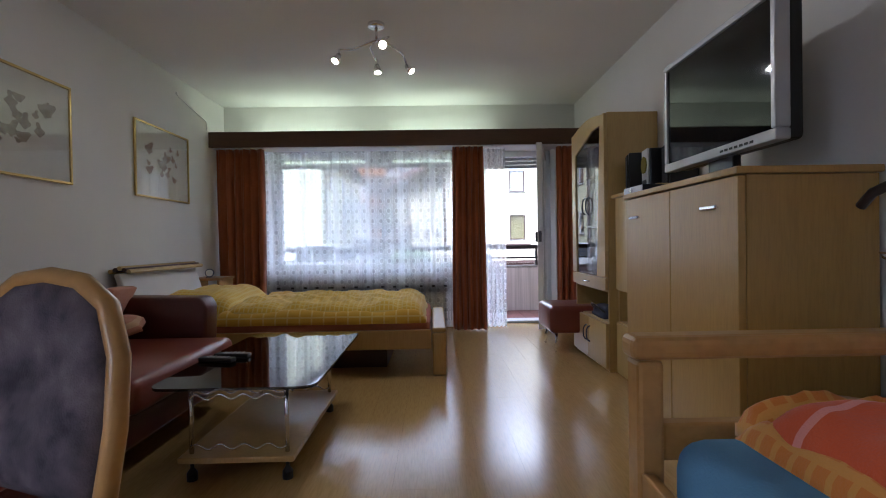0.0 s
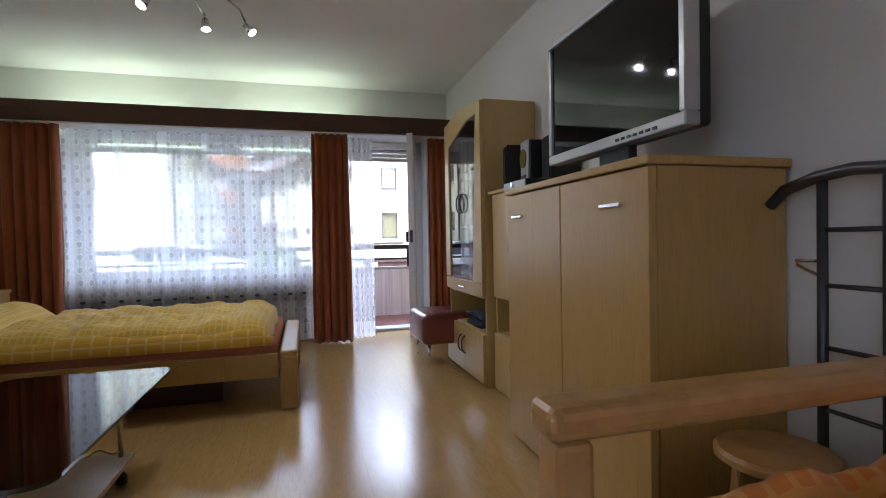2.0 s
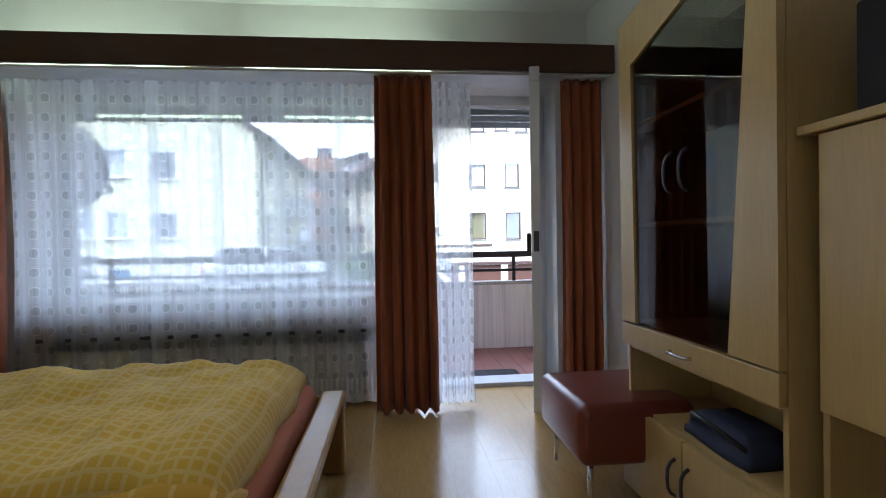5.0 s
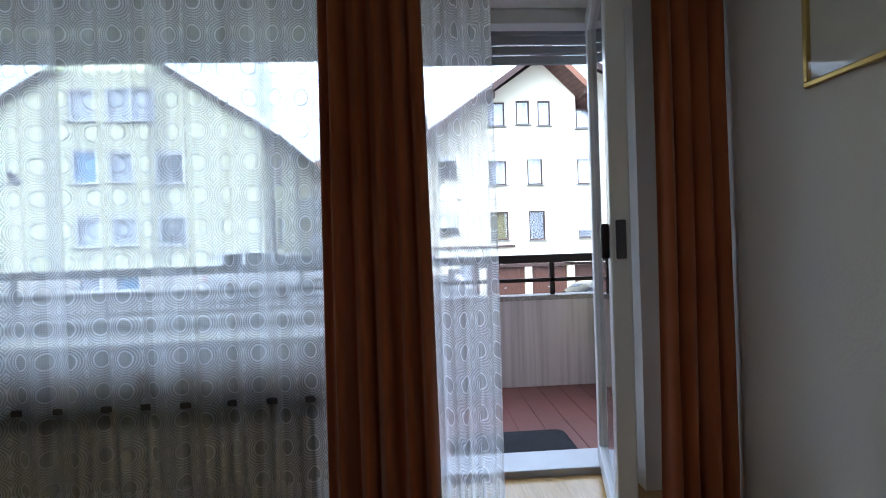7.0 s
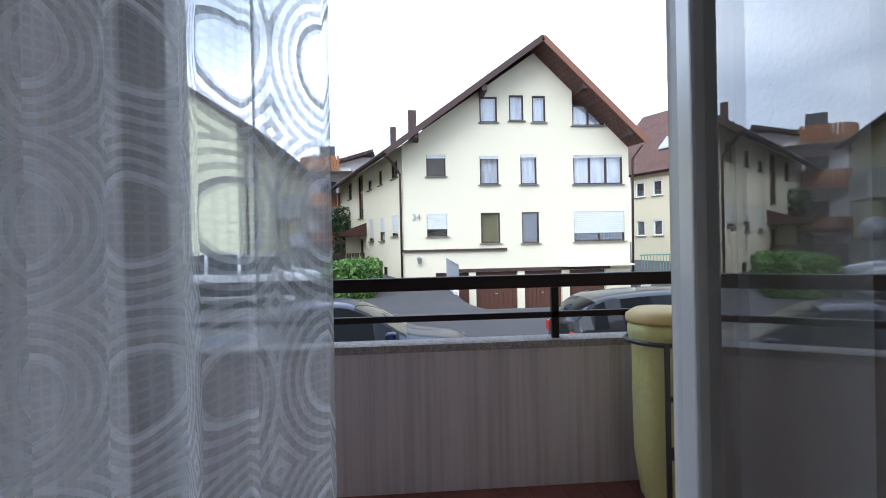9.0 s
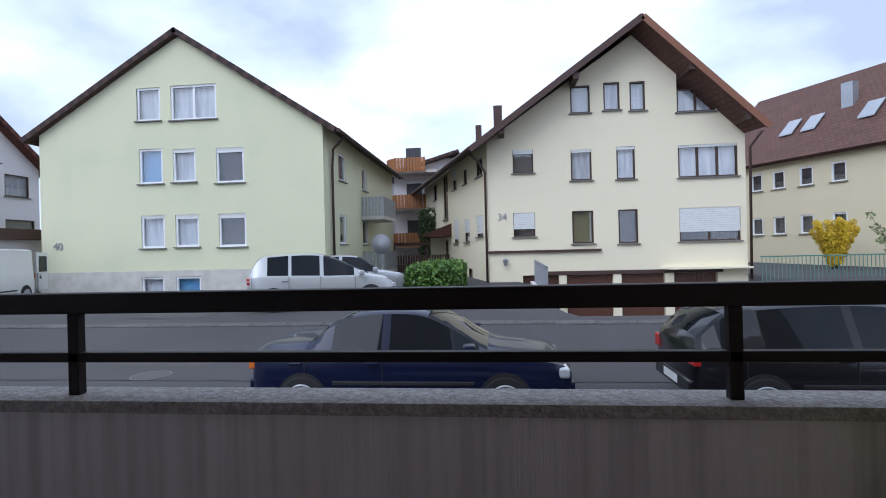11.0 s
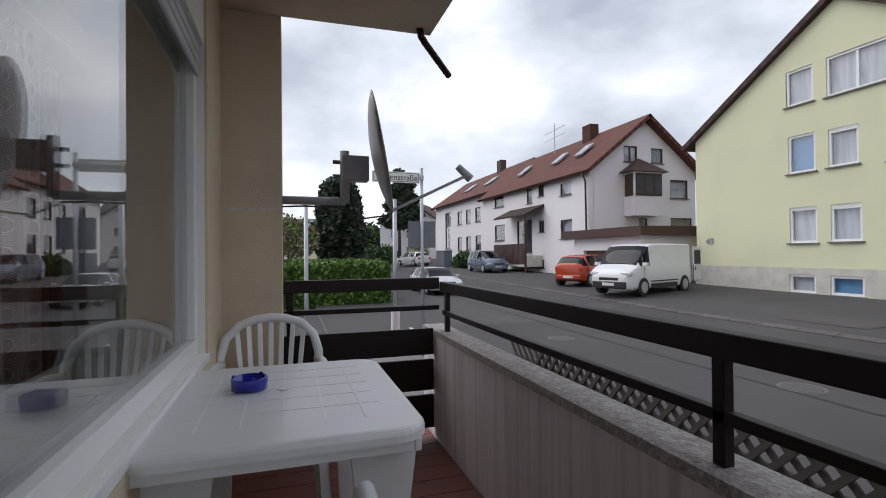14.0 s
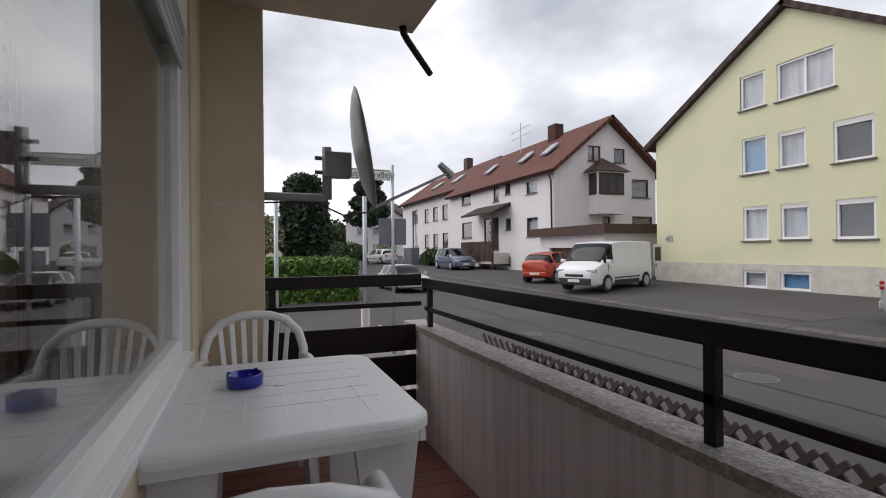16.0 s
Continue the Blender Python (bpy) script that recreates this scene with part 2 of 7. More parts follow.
def lathe(bm, profile, n=24, centre=(0, 0, 0)):
    """Adds a body of revolution about z from pairs of radius and height."""
    rings = [[bm.verts.new((centre[0] + r * math.cos(k * 2 * math.pi / n), centre[1] + r * math.sin(k * 2 * math.pi / n), centre[2] + z)) for k in range(n)] for r, z in profile]
    for a, b in zip(rings, rings[1:]):
        for k in range(n):
            bm.faces.new((a[k], a[(k + 1) % n], b[(k + 1) % n], b[k]))
    bm.faces.new(rings[0][::-1]), bm.faces.new(rings[-1])
    return bm


def wall_pieces(bm, u0, u1, z0, z1, holes, put):
    """Cuts a wall from u0 to u1 with openings (u0, u1, z0, z1) into boxes; put(bm, u0, u1, z0, z1) adds each."""
    us = sorted({u0, u1, *[h[0] for h in holes], *[h[1] for h in holes]})
    for a, b in zip(us, us[1:]):
        cuts = sorted((h[2], h[3]) for h in holes if h[0] < (a + b) / 2 < h[1])
        z = z0
        for lo, hi in cuts:
            if lo > z + 1e-4:
                put(bm, a, b, z, lo)
            z = hi
        if z1 > z + 1e-4:
            put(bm, a, b, z, z1)

# ---- the room's shell ----
XL, XR, YB, YW, YO, ZC = -2.60, 1.53, -1.2, 7.22, 7.69, 2.62
WIN = (-2.12, 0.16, 0.68, 2.12)
DOOR = (0.26, 1.29, -0.012, 2.12)


def ywall(bm, a, b, lo, hi):
    box(bm, a, b, YW, YO, lo, hi)


b = B()
wall_pieces(b, XL - 0.2, XR + 0.2, -0.2, ZC + 0.2, [WIN, DOOR], ywall)
setting("wall_window", b, WALL, "white plastered window wall", "wall")
b = B()
# Added opening, never in view: brings extra daylight onto the east wall.
FILL_WIN = (-1.0, 0.9, 0.85, 2.2)
wall_pieces(b, YB, YW, -0.2, ZC + 0.2, [FILL_WIN], lambda bm, a, c, lo, hi: box(bm, XL - 0.2, XL, a, c, lo, hi))
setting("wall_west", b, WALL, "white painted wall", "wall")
setting("wall_east", box(B(), XR, XR + 0.2, YB, YW, -0.2, ZC + 0.2), WALL, "white painted wall", "wall")
setting("wall_back", box(B(), XL - 0.2, XR + 0.2, YB - 0.2, YB, -0.2, ZC + 0.2), WALL, "white painted wall", "wall")
setting("ceiling", box(B(), XL, XR, YB, YW, ZC, ZC + 0.15), CEILING, "white plastered ceiling", "ceiling")
floor_base = setting("floor", box(B(), XL, XR, YB, YW + 0.2, -0.2, -0.008), LAMINATE, "beech-coloured laminate floor", "floor")

# balcony shell
BZ, PY = -0.06, 8.97
setting("balcony_floor", box(B(), -2.95, 3.2, YO, 9.2, -0.35, BZ - 0.006), BALCONY_TILE, "red-brown painted balcony floor", "floor")
setting("balcony_parapet", box(B(), -2.95, 2.55, PY, PY + 0.13, -0.5, 0.60), CONCRETE, "streaked grey concrete parapet", "parapet")
setting("parapet_top", box(B(), -2.95, 2.55, PY - 0.01, PY + 0.14, 0.60, 0.635), CONCRETE_TOP, "rough pebbled parapet coping", "parapet")
setting("balcony_ceiling", box(B(), -2.66, 3.2, YO, 8.95, 2.55, 2.75), RENDER, "cream underside of the balcony above", "ceiling")
setting("threshold_base", box(B(), DOOR[0], DOOR[1], 7.421, 7.69, -0.2, -0.012), CONCRETE, "concrete under the door threshold", "threshold")

# ---- window, door, curtains ----
LIGHT_TUBE = material("tube_light_glass", (0.9, 0.95, 0.8), 0.4, emission=(0.90, 1.0, 0.62), emit=1.5)
BULB = material("spot_bulb_glass", (0.9, 0.85, 0.7), 0.3, emission=(1.0, 0.86, 0.58), emit=9.0)
GREY_SLAT = material("grey_shutter_slat", (0.42, 0.43, 0.45), 0.5)
BLUE_SHEET = material("blue_fitted_sheet", (0.13, 0.30, 0.50), 0.85, second=(0.10, 0.25, 0.44), scale=5, bump=0.2, bump_scale=120)
SALMON = material("salmon_fitted_sheet", (0.52, 0.19, 0.10), 0.85, second=(0.45, 0.15, 0.08), scale=5, bump=0.2, bump_scale=120)
WHITE_PANEL = material("white_upholstery", (0.72, 0.69, 0.66), 0.7, second=(0.66, 0.63, 0.60), scale=6)
GOLD = material("brass_frame", (0.62, 0.44, 0.15), 0.3, 0.9)
PAPER = material("cream_print_paper", (0.70, 0.68, 0.62), 0.8)
BLUE_GLASS = material("cobalt_glass", (0.010, 0.016, 0.32), 0.12, coat=0.3)
SMOKED = glass_material("smoked_glass", (0.30, 0.28, 0.27), 0.0, 1.15)
DARK_GLASS = glass_material("brown_tinted_glass", (0.50, 0.42, 0.34), 0.0, 1.0)


def lace_material():
    """White net lace with rows of rings and denser vertical bands; the gaps let the view through."""
    m = bpy.data.materials.new("white_net_lace")
    m.use_nodes = True
    nodes, links = m.node_tree.nodes, m.node_tree.links
    nodes.remove(nodes["Principled BSDF"])

    def math_node(op, a, b=0.0, c=0.0):
        n = nodes.new("ShaderNodeMath")
        n.operation = op
        for i, v in enumerate((a, b, c)):
            if isinstance(v, (int, float)):
                n.inputs[i].default_value = v
            else:
                links.new(v, n.inputs[i])
        return n.outputs[0]

    uv = nodes.new("ShaderNodeTexCoord").outputs["UV"]
    sep = nodes.new("ShaderNodeSeparateXYZ")
    links.new(uv, sep.inputs[0])
    u, v = sep.outputs[0], sep.outputs[1]
    fu = math_node("SUBTRACT", math_node("FRACT", math_node("DIVIDE", u, 0.115)), 0.5)
    fv = math_node("SUBTRACT", math_node("FRACT", math_node("DIVIDE", v, 0.115)), 0.5)
    d = math_node("SQRT", math_node("ADD", math_node("MULTIPLY", fu, fu), math_node("MULTIPLY", fv, fv)))
    ring = math_node("MULTIPLY", math_node("GREATER_THAN", math_node("SINE", math_node("MULTIPLY", d, 78.0)), 0.1), math_node("GREATER_THAN", d, 0.24))
    hole = math_node("LESS_THAN", d, 0.22)
    rim = math_node("LESS_THAN", math_node("ABSOLUTE", math_node("SUBTRACT", d, 0.25)), 0.03)
    band = math_node("GREATER_THAN", math_node("SINE", math_node("MULTIPLY", u, 2 * math.pi / 0.46)), 0.78)
    mesh_u = math_node("GREATER_THAN", math_node("SINE", math_node("MULTIPLY", u, 900.0)), 0.55)
    mesh_v = math_node("GREATER_THAN", math_node("SINE", math_node("MULTIPLY", v, 900.0)), 0.55)
    net = math_node("MAXIMUM", mesh_u, mesh_v)
    hem = math_node("LESS_THAN", v, 0.055)
    border = math_node("MULTIPLY", math_node("LESS_THAN", v, 0.16), math_node("GREATER_THAN", math_node("SINE", math_node("MULTIPLY", u, 160.0)), -0.2))
    alpha = math_node("ADD", 0.38, math_node("MULTIPLY", net, 0.10))
    alpha = math_node("ADD", alpha, math_node("MULTIPLY", ring, 0.27))
    alpha = math_node("ADD", alpha, math_node("MULTIPLY", rim, 0.20))
    seam = math_node("GREATER_THAN", math_node("ABSOLUTE", fu), 0.43)
    seam_dots = math_node("MULTIPLY", seam, math_node("ADD", 0.5, math_node("MULTIPLY", math_node("SINE", math_node("MULTIPLY", v, 109.3)), 0.5)))
    alpha = math_node("ADD", alpha, math_node("MULTIPLY", band, 0.16))
    alpha = math_node("ADD", alpha, math_node("MULTIPLY", seam_dots, 0.15))
    alpha = math_node("SUBTRACT", alpha, math_node("MULTIPLY", hole, 0.02))
    alpha = math_node("ADD", alpha, math_node("MULTIPLY", math_node("MAXIMUM", hem, border), 0.25))
    alpha = math_node("MINIMUM", alpha, 0.93)
    clear, cloth, lit, both, mix = (nodes.new("ShaderNode" + k) for k in ("BsdfTransparent", "BsdfDiffuse", "BsdfTranslucent", "MixShader", "MixShader"))
    cloth.inputs["Color"].default_value = (0.86, 0.88, 0.92, 1)
    lit.inputs["Color"].default_value = (0.92, 0.94, 0.97, 1)
    both.inputs[0].default_value = 0.85
    links.new(cloth.outputs[0], both.inputs[1])
    links.new(lit.outputs[0], both.inputs[2])
    links.new(alpha, mix.inputs[0])
    links.new(clear.outputs[0], mix.inputs[1])
    links.new(both.outputs[0], mix.inputs[2])
    links.new(mix.outputs[0], nodes["Material Output"].inputs["Surface"])
    return m


LACE = lace_material()


def cloth_sheet(name, x0, x1, y, z0, z1, folds, depth, mat, label, category, seed, stuff_uv=False, flare=0.0, thick=0.004, gathered=1.25):
    """A hanging pleated cloth of uneven folds, as one mesh."""
    rng = random.Random(seed)
    phases = [rng.uniform(0, 6.28) for _ in range(4)]
    bm = B()
    n = max(24, int((x1 - x0) / 0.012))

    def at(u, v):
        gather = 0.55 + 0.45 * (1 - v)
        wobble = 0.25 * math.sin(3.1 * u * folds + phases[1]) + 0.12 * math.sin(5 * v + phases[2])
        y2 = y + depth * gather * math.sin(2 * math.pi * folds * u + phases[0] + wobble) + 0.3 * depth * math.sin(2 * math.pi * folds * 2.3 * u + phases[3] + 2 * v)
        mid = (x0 + x1) / 2
        wide = 1 + flare * (1 - v) + 0.02 * math.sin(4 * v + phases[2])
        return (mid + (x0 + (x1 - x0) * u - mid) * wide, y2, z0 + (z1 - z0) * v)

    g = sheet(bm, n, 26, at)
    ob = tagged(part(name, bm, mat, None, label, True), label, category)
    if stuff_uv:
        uvs = ob.data.uv_layers.new(name="lace")
        for loop in ob.data.loops:
            co = ob.data.vertices[loop.vertex_index].co
            uvs.data[loop.index].uv = ((co.x - x0) * gathered, co.z - z0)
    else:
        s = ob.modifiers.new("thickness", "SOLIDIFY")
        s.thickness = thick
    return ob


cloth_sheet("curtain", -2.57, -2.05, 6.93, 0.015, 2.07, 6, 0.045, CURTAIN, "rust-orange curtain hanging in soft folds by the wall", "curtain", 1)
cloth_sheet("curtain", 0.06, 0.41, 6.93, 0.015, 2.07, 5, 0.055, CURTAIN, "rust-orange curtain between window and balcony door", "curtain", 2, flare=0.08)
cloth_sheet("curtain", 1.24, 1.51, 6.95, 0.015, 2.07, 4, 0.042, CURTAIN, "rust-orange curtain behind the open balcony door", "curtain", 3)
cloth_sheet("lace_curtain", -2.10, 0.12, 7.05, 0.05, 2.06, 15, 0.018, LACE, "white net lace curtain with ring pattern over the window", "curtain", 4, True)
cloth_sheet("lace_curtain", 0.38, 0.66, 7.00, 0.03, 2.06, 6, 0.034, LACE, "white net lace curtain gathered beside the balcony door", "curtain", 5, True, gathered=1.9)

pelmet = thing("pelmet", "dark-stained wooden pelmet board above the curtains", "pelmet", (0, 6.815, 2.07))
part("board", box(B(), XL + 0.003, XR - 0.003, -0.015, 0.012, 0.0, 0.17, 0.003), VALANCE, pelmet)
part("rail", box(B(), XL + 0.01, XR - 0.01, 0.06, 0.30, 0.0, 0.016, 0.002), PVC, pelmet, "white curtain rail behind the board")
for x0, x1 in ((-2.25, -1.05), (-0.75, 0.45)):
    tube_lamp = thing("tube_light", "greenish-white tube light hidden behind the pelmet", "light", ((x0 + x1) / 2, 7.04, 2.088), group="tube lights behind the pelmet")
    part("housing", box(B(), -0.6, 0.6, -0.025, 0.025, 0.0, 0.03, 0.003), PVC, tube_lamp)
    part("tube", bar(B(), (-0.57, 0, 0.045), (0.57, 0, 0.045), 0.013), LIGHT_TUBE, tube_lamp, "lit tube")
    lamp("tube_glow", "AREA", ((x0 + x1) / 2, 7.04, 2.155), 0.21, (0.95, 1.0, 0.58), (1.15, 0.05), ((x0 + x1) / 2, 7.06, 3.0))


def frame_ring(bm, x0, x1, y0, y1, z0, z1, w, bevel=0.004):
    box(bm, x0, x1, y0, y1, z0, z0 + w, bevel), box(bm, x0, x1, y0, y1, z1 - w, z1, bevel)
    box(bm, x0, x0 + w, y0, y1, z0 + w, z1 - w, bevel), box(bm, x1 - w, x1, y0, y1, z0 + w, z1 - w, bevel)
    return bm


win = thing("window_1", "wide white plastic window with one fixed pane", "window", (0, 7.62, 0), kind="structure")
part("window_frame", frame_ring(B(), WIN[0], WIN[1], -0.04, 0.04, WIN[2], WIN[3], 0.07), PVC, win)
pane = part("pane", box(B(), WIN[0] + 0.07, WIN[1] - 0.07, -0.008, 0.008, WIN[2] + 0.07, WIN[3] - 0.07), GLASS, win)
pane.visible_shadow = False
part("window_sill", box(B(), WIN[0] - 0.04, WIN[1] + 0.04, 0.045, 0.085, WIN[2] - 0.045, WIN[2] - 0.004, 0.004), PVC, win, "white outer sill")
sill = thing("inner_sill", "pale polished stone sill inside the window", "window sill", (0, 0, 0), kind="structure")
part("slab", box(B(), WIN[0] + 0.003, WIN[1] - 0.003, 7.19, 7.578, WIN[2] + 0.002, WIN[2] + 0.028, 0.006), material("pale_sill_stone", (0.78, 0.77, 0.75), 0.22, second=(0.70, 0.69, 0.66), scale=14, amount=0.8), sill)
board = thing("window_board", "dark-edged shelf board on brackets above the radiator", "shelf", (0, 7.0, 0.49))
part("shelf", box(B(), -2.0, 0.04, 0.06, 0.218, 0.0, 0.022, 0.003), STEEL, board)
for x in (-1.9, -0.98, -0.08):
    part("bracket", box(B(), x - 0.012, x + 0.012, 0.08, 0.218, -0.16, -0.001, 0.002), STEEL, board)


def roller(name, x0, x1, z0, z1):
    ob = thing(name, "grey slatted roller shutter, nearly rolled up", "shutter", (0, 7.665, 0), kind="structure")
    z = z0
    while z < z1 - 0.01:
        part("slat", box(B(), x0, x1, -0.009, 0.009, z, z + 0.046, 0.006, 1), GREY_SLAT, ob)
        z += 0.049


roller("window_shutter", WIN[0] + 0.02, WIN[1] - 0.02, 1.96, WIN[3])
roller("door_shutter", DOOR[0] + 0.02, DOOR[1] - 0.02, 1.93, DOOR[3])

# Frame and pane for the added, unseen daylight opening in the west wall.
w2 = thing("fill_window", "added unseen window that lets extra daylight onto the east wall", "window", (0, 0, 0), kind="structure")
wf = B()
y0, y1, z0, z1 = FILL_WIN
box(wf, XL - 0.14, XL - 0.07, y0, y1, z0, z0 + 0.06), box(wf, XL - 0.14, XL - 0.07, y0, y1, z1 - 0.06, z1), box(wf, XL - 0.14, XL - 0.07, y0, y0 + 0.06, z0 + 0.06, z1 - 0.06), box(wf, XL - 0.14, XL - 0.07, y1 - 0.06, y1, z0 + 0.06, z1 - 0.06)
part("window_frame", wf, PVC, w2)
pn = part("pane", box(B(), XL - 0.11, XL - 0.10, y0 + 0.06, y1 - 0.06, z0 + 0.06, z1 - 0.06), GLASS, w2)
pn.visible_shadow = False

door = thing("door_1", "white plastic balcony door standing open into the room", "door", (0, 0, 0), kind="structure")
df = B()
box(df, DOOR[0], DOOR[0] + 0.07, 7.47, 7.555, 0.03, DOOR[3], 0.004), box(df, DOOR[1] - 0.07, DOOR[1], 7.47, 7.555, 0.03, DOOR[3], 0.004)
box(df, DOOR[0] + 0.07, DOOR[1] - 0.07, 7.47, 7.555, DOOR[3] - 0.07, DOOR[3], 0.004)
part("door_frame", df, PVC, door)
part("threshold", box(B(), DOOR[0], DOOR[1], 7.40, 7.60, -0.01, 0.03, 0.005), SILVER, door, "grey metal threshold")
leaf = part("door_leaf", frame_ring(B(), 0.0, 0.78, -0.03, 0.03, 0.04, 2.07, 0.085, 0.006), PVC, door, "white frame with one tall pane")
leaf.matrix_world = pose(1.21, 7.46, 0, 0, 0, 180 + 74)
lp = part("pane", box(B(), 0.085, 0.695, -0.010, 0.010, 0.125, 1.985), GLASS, leaf)
lp.visible_shadow = False
hd = B()
box(hd, 0.73, 0.76, -0.056, -0.031, 0.99, 1.10, 0.006)
part("handle", hd, RAIL, leaf, "small dark brown grip")
box_ = part("lock_box", box(B(), 0.781, 0.792, -0.015, 0.015, 0.99, 1.11, 0.004), STEEL, leaf)

rad = thing("radiator", "white ribbed radiator under the window", "radiator", (0, 7.13, 0.0))
for i in range(38):
    x = -1.88 + i * 0.05
    part("rib", box(B(), x, x + 0.036, -0.05, 0.05, 0.09, 0.43, 0.012, 2), PVC, rad)
part("pipe", bar(bar(B(), (-1.9, 0, 0.12), (0.03, 0, 0.12), 0.014), (-1.9, 0, 0.40), (0.03, 0, 0.40), 0.014), PVC, rad)
for x in (-1.7, -0.2):
    part("foot", box(B(), x, x + 0.04, -0.03, 0.03, -0.008, 0.10, 0.004), PVC, rad)

# ---- beds ----


def soft_box(x0, x1, y0, y1, z0, z1, puff, nx, ny, seed, bumps=0.02, freq=3.0):
    """A padded slab with a wrinkled upper side and rounded rims."""
    bm = B()
    off = Vector((seed * 7.3, seed * 3.1, 0))

    def top(u, v):
        e = min(1.0, min(u, 1 - u) * (x1 - x0) / puff) if puff else 1.0
        f = min(1.0, min(v, 1 - v) * (y1 - y0) / puff) if puff else 1.0
        round_ = math.sqrt(max(0.0, 1 - (1 - e) ** 2)) * math.sqrt(max(0.0, 1 - (1 - f) ** 2))
        x, y = x0 + (x1 - x0) * u, y0 + (y1 - y0) * v
        w = noise.noise(Vector((x * freq, y * freq, 0)) + off) * bumps + noise.noise(Vector((x * freq * 3, y * freq * 2.2, 4)) + off) * bumps * 0.45
        jag = 0.02 * noise.noise(Vector((x * 4, y * 4, 9)) + off)
        return (x + jag * (1 if u in (0, 1) else 0), y + jag * (1 if v in (0, 1) else 0), z0 + (z1 - z0) * (0.25 + 0.75 * round_) + w * round_)

    g = sheet(bm, nx, ny, top)
    rim = [g[i][0] for i in range(nx + 1)] + [g[nx][j] for j in range(1, ny + 1)] + [g[i][ny] for i in range(nx - 1, -1, -1)] + [g[0][j] for j in range(ny - 1, 0, -1)]
    low = [bm.verts.new((v.co.x, v.co.y, z0)) for v in rim]
    for i in range(len(rim)):
        bm.faces.new((rim[i], low[i], low[(i + 1) % len(rim)], rim[(i + 1) % len(rim)]))
    bm.faces.new(low)
    return bm


def pattern_material(name, ground, line, cells, line_w, second=None, share=0.75):
    """Woven bedding: coloured bands or checks at real size, over a soft weave."""
    m = material(name, ground, 0.85, second=second, scale=4, bump=0.25, bump_scale=150, sheen=0.2)
    nodes, links = m.node_tree.nodes, m.node_tree.links
    p = nodes["Principled BSDF"]
    source = p.inputs["Base Color"].links[0].from_socket
    sep = nodes.new("ShaderNodeSeparateXYZ")
    links.new(nodes["Texture Coordinate"].outputs["Object"], sep.inputs[0])
    total = None
    for axis, cell in cells:
        waves = nodes.new("ShaderNodeMath")
        waves.operation = "PINGPONG"
        links.new(sep.outputs[axis], waves.inputs[0])
        waves.inputs[1].default_value = cell / 2
        near = nodes.new("ShaderNodeMath")
        near.operation = "LESS_THAN"
        links.new(waves.outputs[0], near.inputs[0])
        near.inputs[1].default_value = line_w / 2
        if total is None:
            total = near.outputs[0]
        else:
            j = nodes.new("ShaderNodeMath")
            j.operation = "MAXIMUM"
            links.new(total, j.inputs[0]), links.new(near.outputs[0], j.inputs[1])
            total = j.outputs[0]
    mix = nodes.new("ShaderNodeMix")
    mix.data_type = "RGBA"
    fac = nodes.new("ShaderNodeMath")
    fac.operation = "MULTIPLY"
    links.new(total, fac.inputs[0])
    fac.inputs[1].default_value = share
    links.new(fac.outputs[0], mix.inputs["Factor"])
    links.new(source, mix.inputs["A"])
    mix.inputs["B"].default_value = (*line, 1)
    links.new(mix.outputs["Result"], p.inputs["Base Color"])
    return m


YELLOW = pattern_material("yellow_check_bedding", (0.74, 0.47, 0.035), (0.80, 0.66, 0.24), ((1, 0.034), (0, 0.034)), 0.010, (0.66, 0.38, 0.025), share=0.55)
ORANGE = pattern_material("orange_striped_bedding", (0.64, 0.085, 0.007), (0.80, 0.36, 0.32), ((1, 0.345),), 0.022, (0.62, 0.10, 0.02))

bed = thing("bed", "beech-framed bed standing under the window", "bed", (0, 0, 0))
part("side_rail", box(B(), -2.42, -0.19, 5.06, 5.09, 0.20, 0.345, 0.008), BEECH, bed)
part("side_rail", box(B(), -2.42, -0.19, 6.24, 6.27, 0.20, 0.345, 0.008), BEECH, bed)
part("foot_board", box(B(), -0.185, -0.075, 5.05, 6.28, 0.325, 0.36, 0.015), BEECH, bed)
part("foot_panel", box(B(), -0.155, -0.125, 5.13, 6.20, 0.20, 0.324, 0.004), BEECH, bed)
for x, y in ((-0.183, 5.055), (-0.183, 6.175), (-2.45, 5.06), (-2.45, 6.17)):
    part("leg", box(B(), x, x + 0.105, y, y + 0.10, 0.0, 0.323, 0.012), BEECH, bed)
part("slat_base", box(B(), -2.42, -0.19, 5.10, 6.23, 0.23, 0.27, 0.004), BEECH_DARK, bed)
# Plain dark box filling the space from floor to slat base.
part("box_drawer", box(B(), -2.2, -0.55, 5.35, 6.1, 0.0, 0.22, 0.006), VALANCE, bed, "plain dark box under the bed")
hb = B()
beam(hb, (-2.38, 5.66, 0.36), (-2.52, 5.66, 0.80), 1.16, 0.05, 0.012)
part("headboard", hb, WHITE_PANEL, bed, "white padded panel leaning on the wall")
for k in range(5):
    part("headboard_strip", bar(B(), (-2.57 + 0.034 * k, 5.09, 0.815 + 0.012 * (2 - abs(k - 2))), (-2.57 + 0.034 * k, 6.23, 0.815 + 0.012 * (2 - abs(k - 2))), 0.017), (MAPLE, VALANCE)[k % 2], bed)
mattress = tagged(part("mattress", box(B(), -2.40, -0.20, 5.11, 6.22, 0.272, 0.42, 0.05, 4), SALMON, None, "", True), "mattress in a salmon fitted sheet on the bed", "mattress")
YELLOW_HEM = pattern_material("yellow_large_check_hem", (0.74, 0.45, 0.035), (0.82, 0.66, 0.22), ((1, 0.09), (0, 0.09), (2, 0.09)), 0.012, (0.64, 0.34, 0.025), share=0.6)
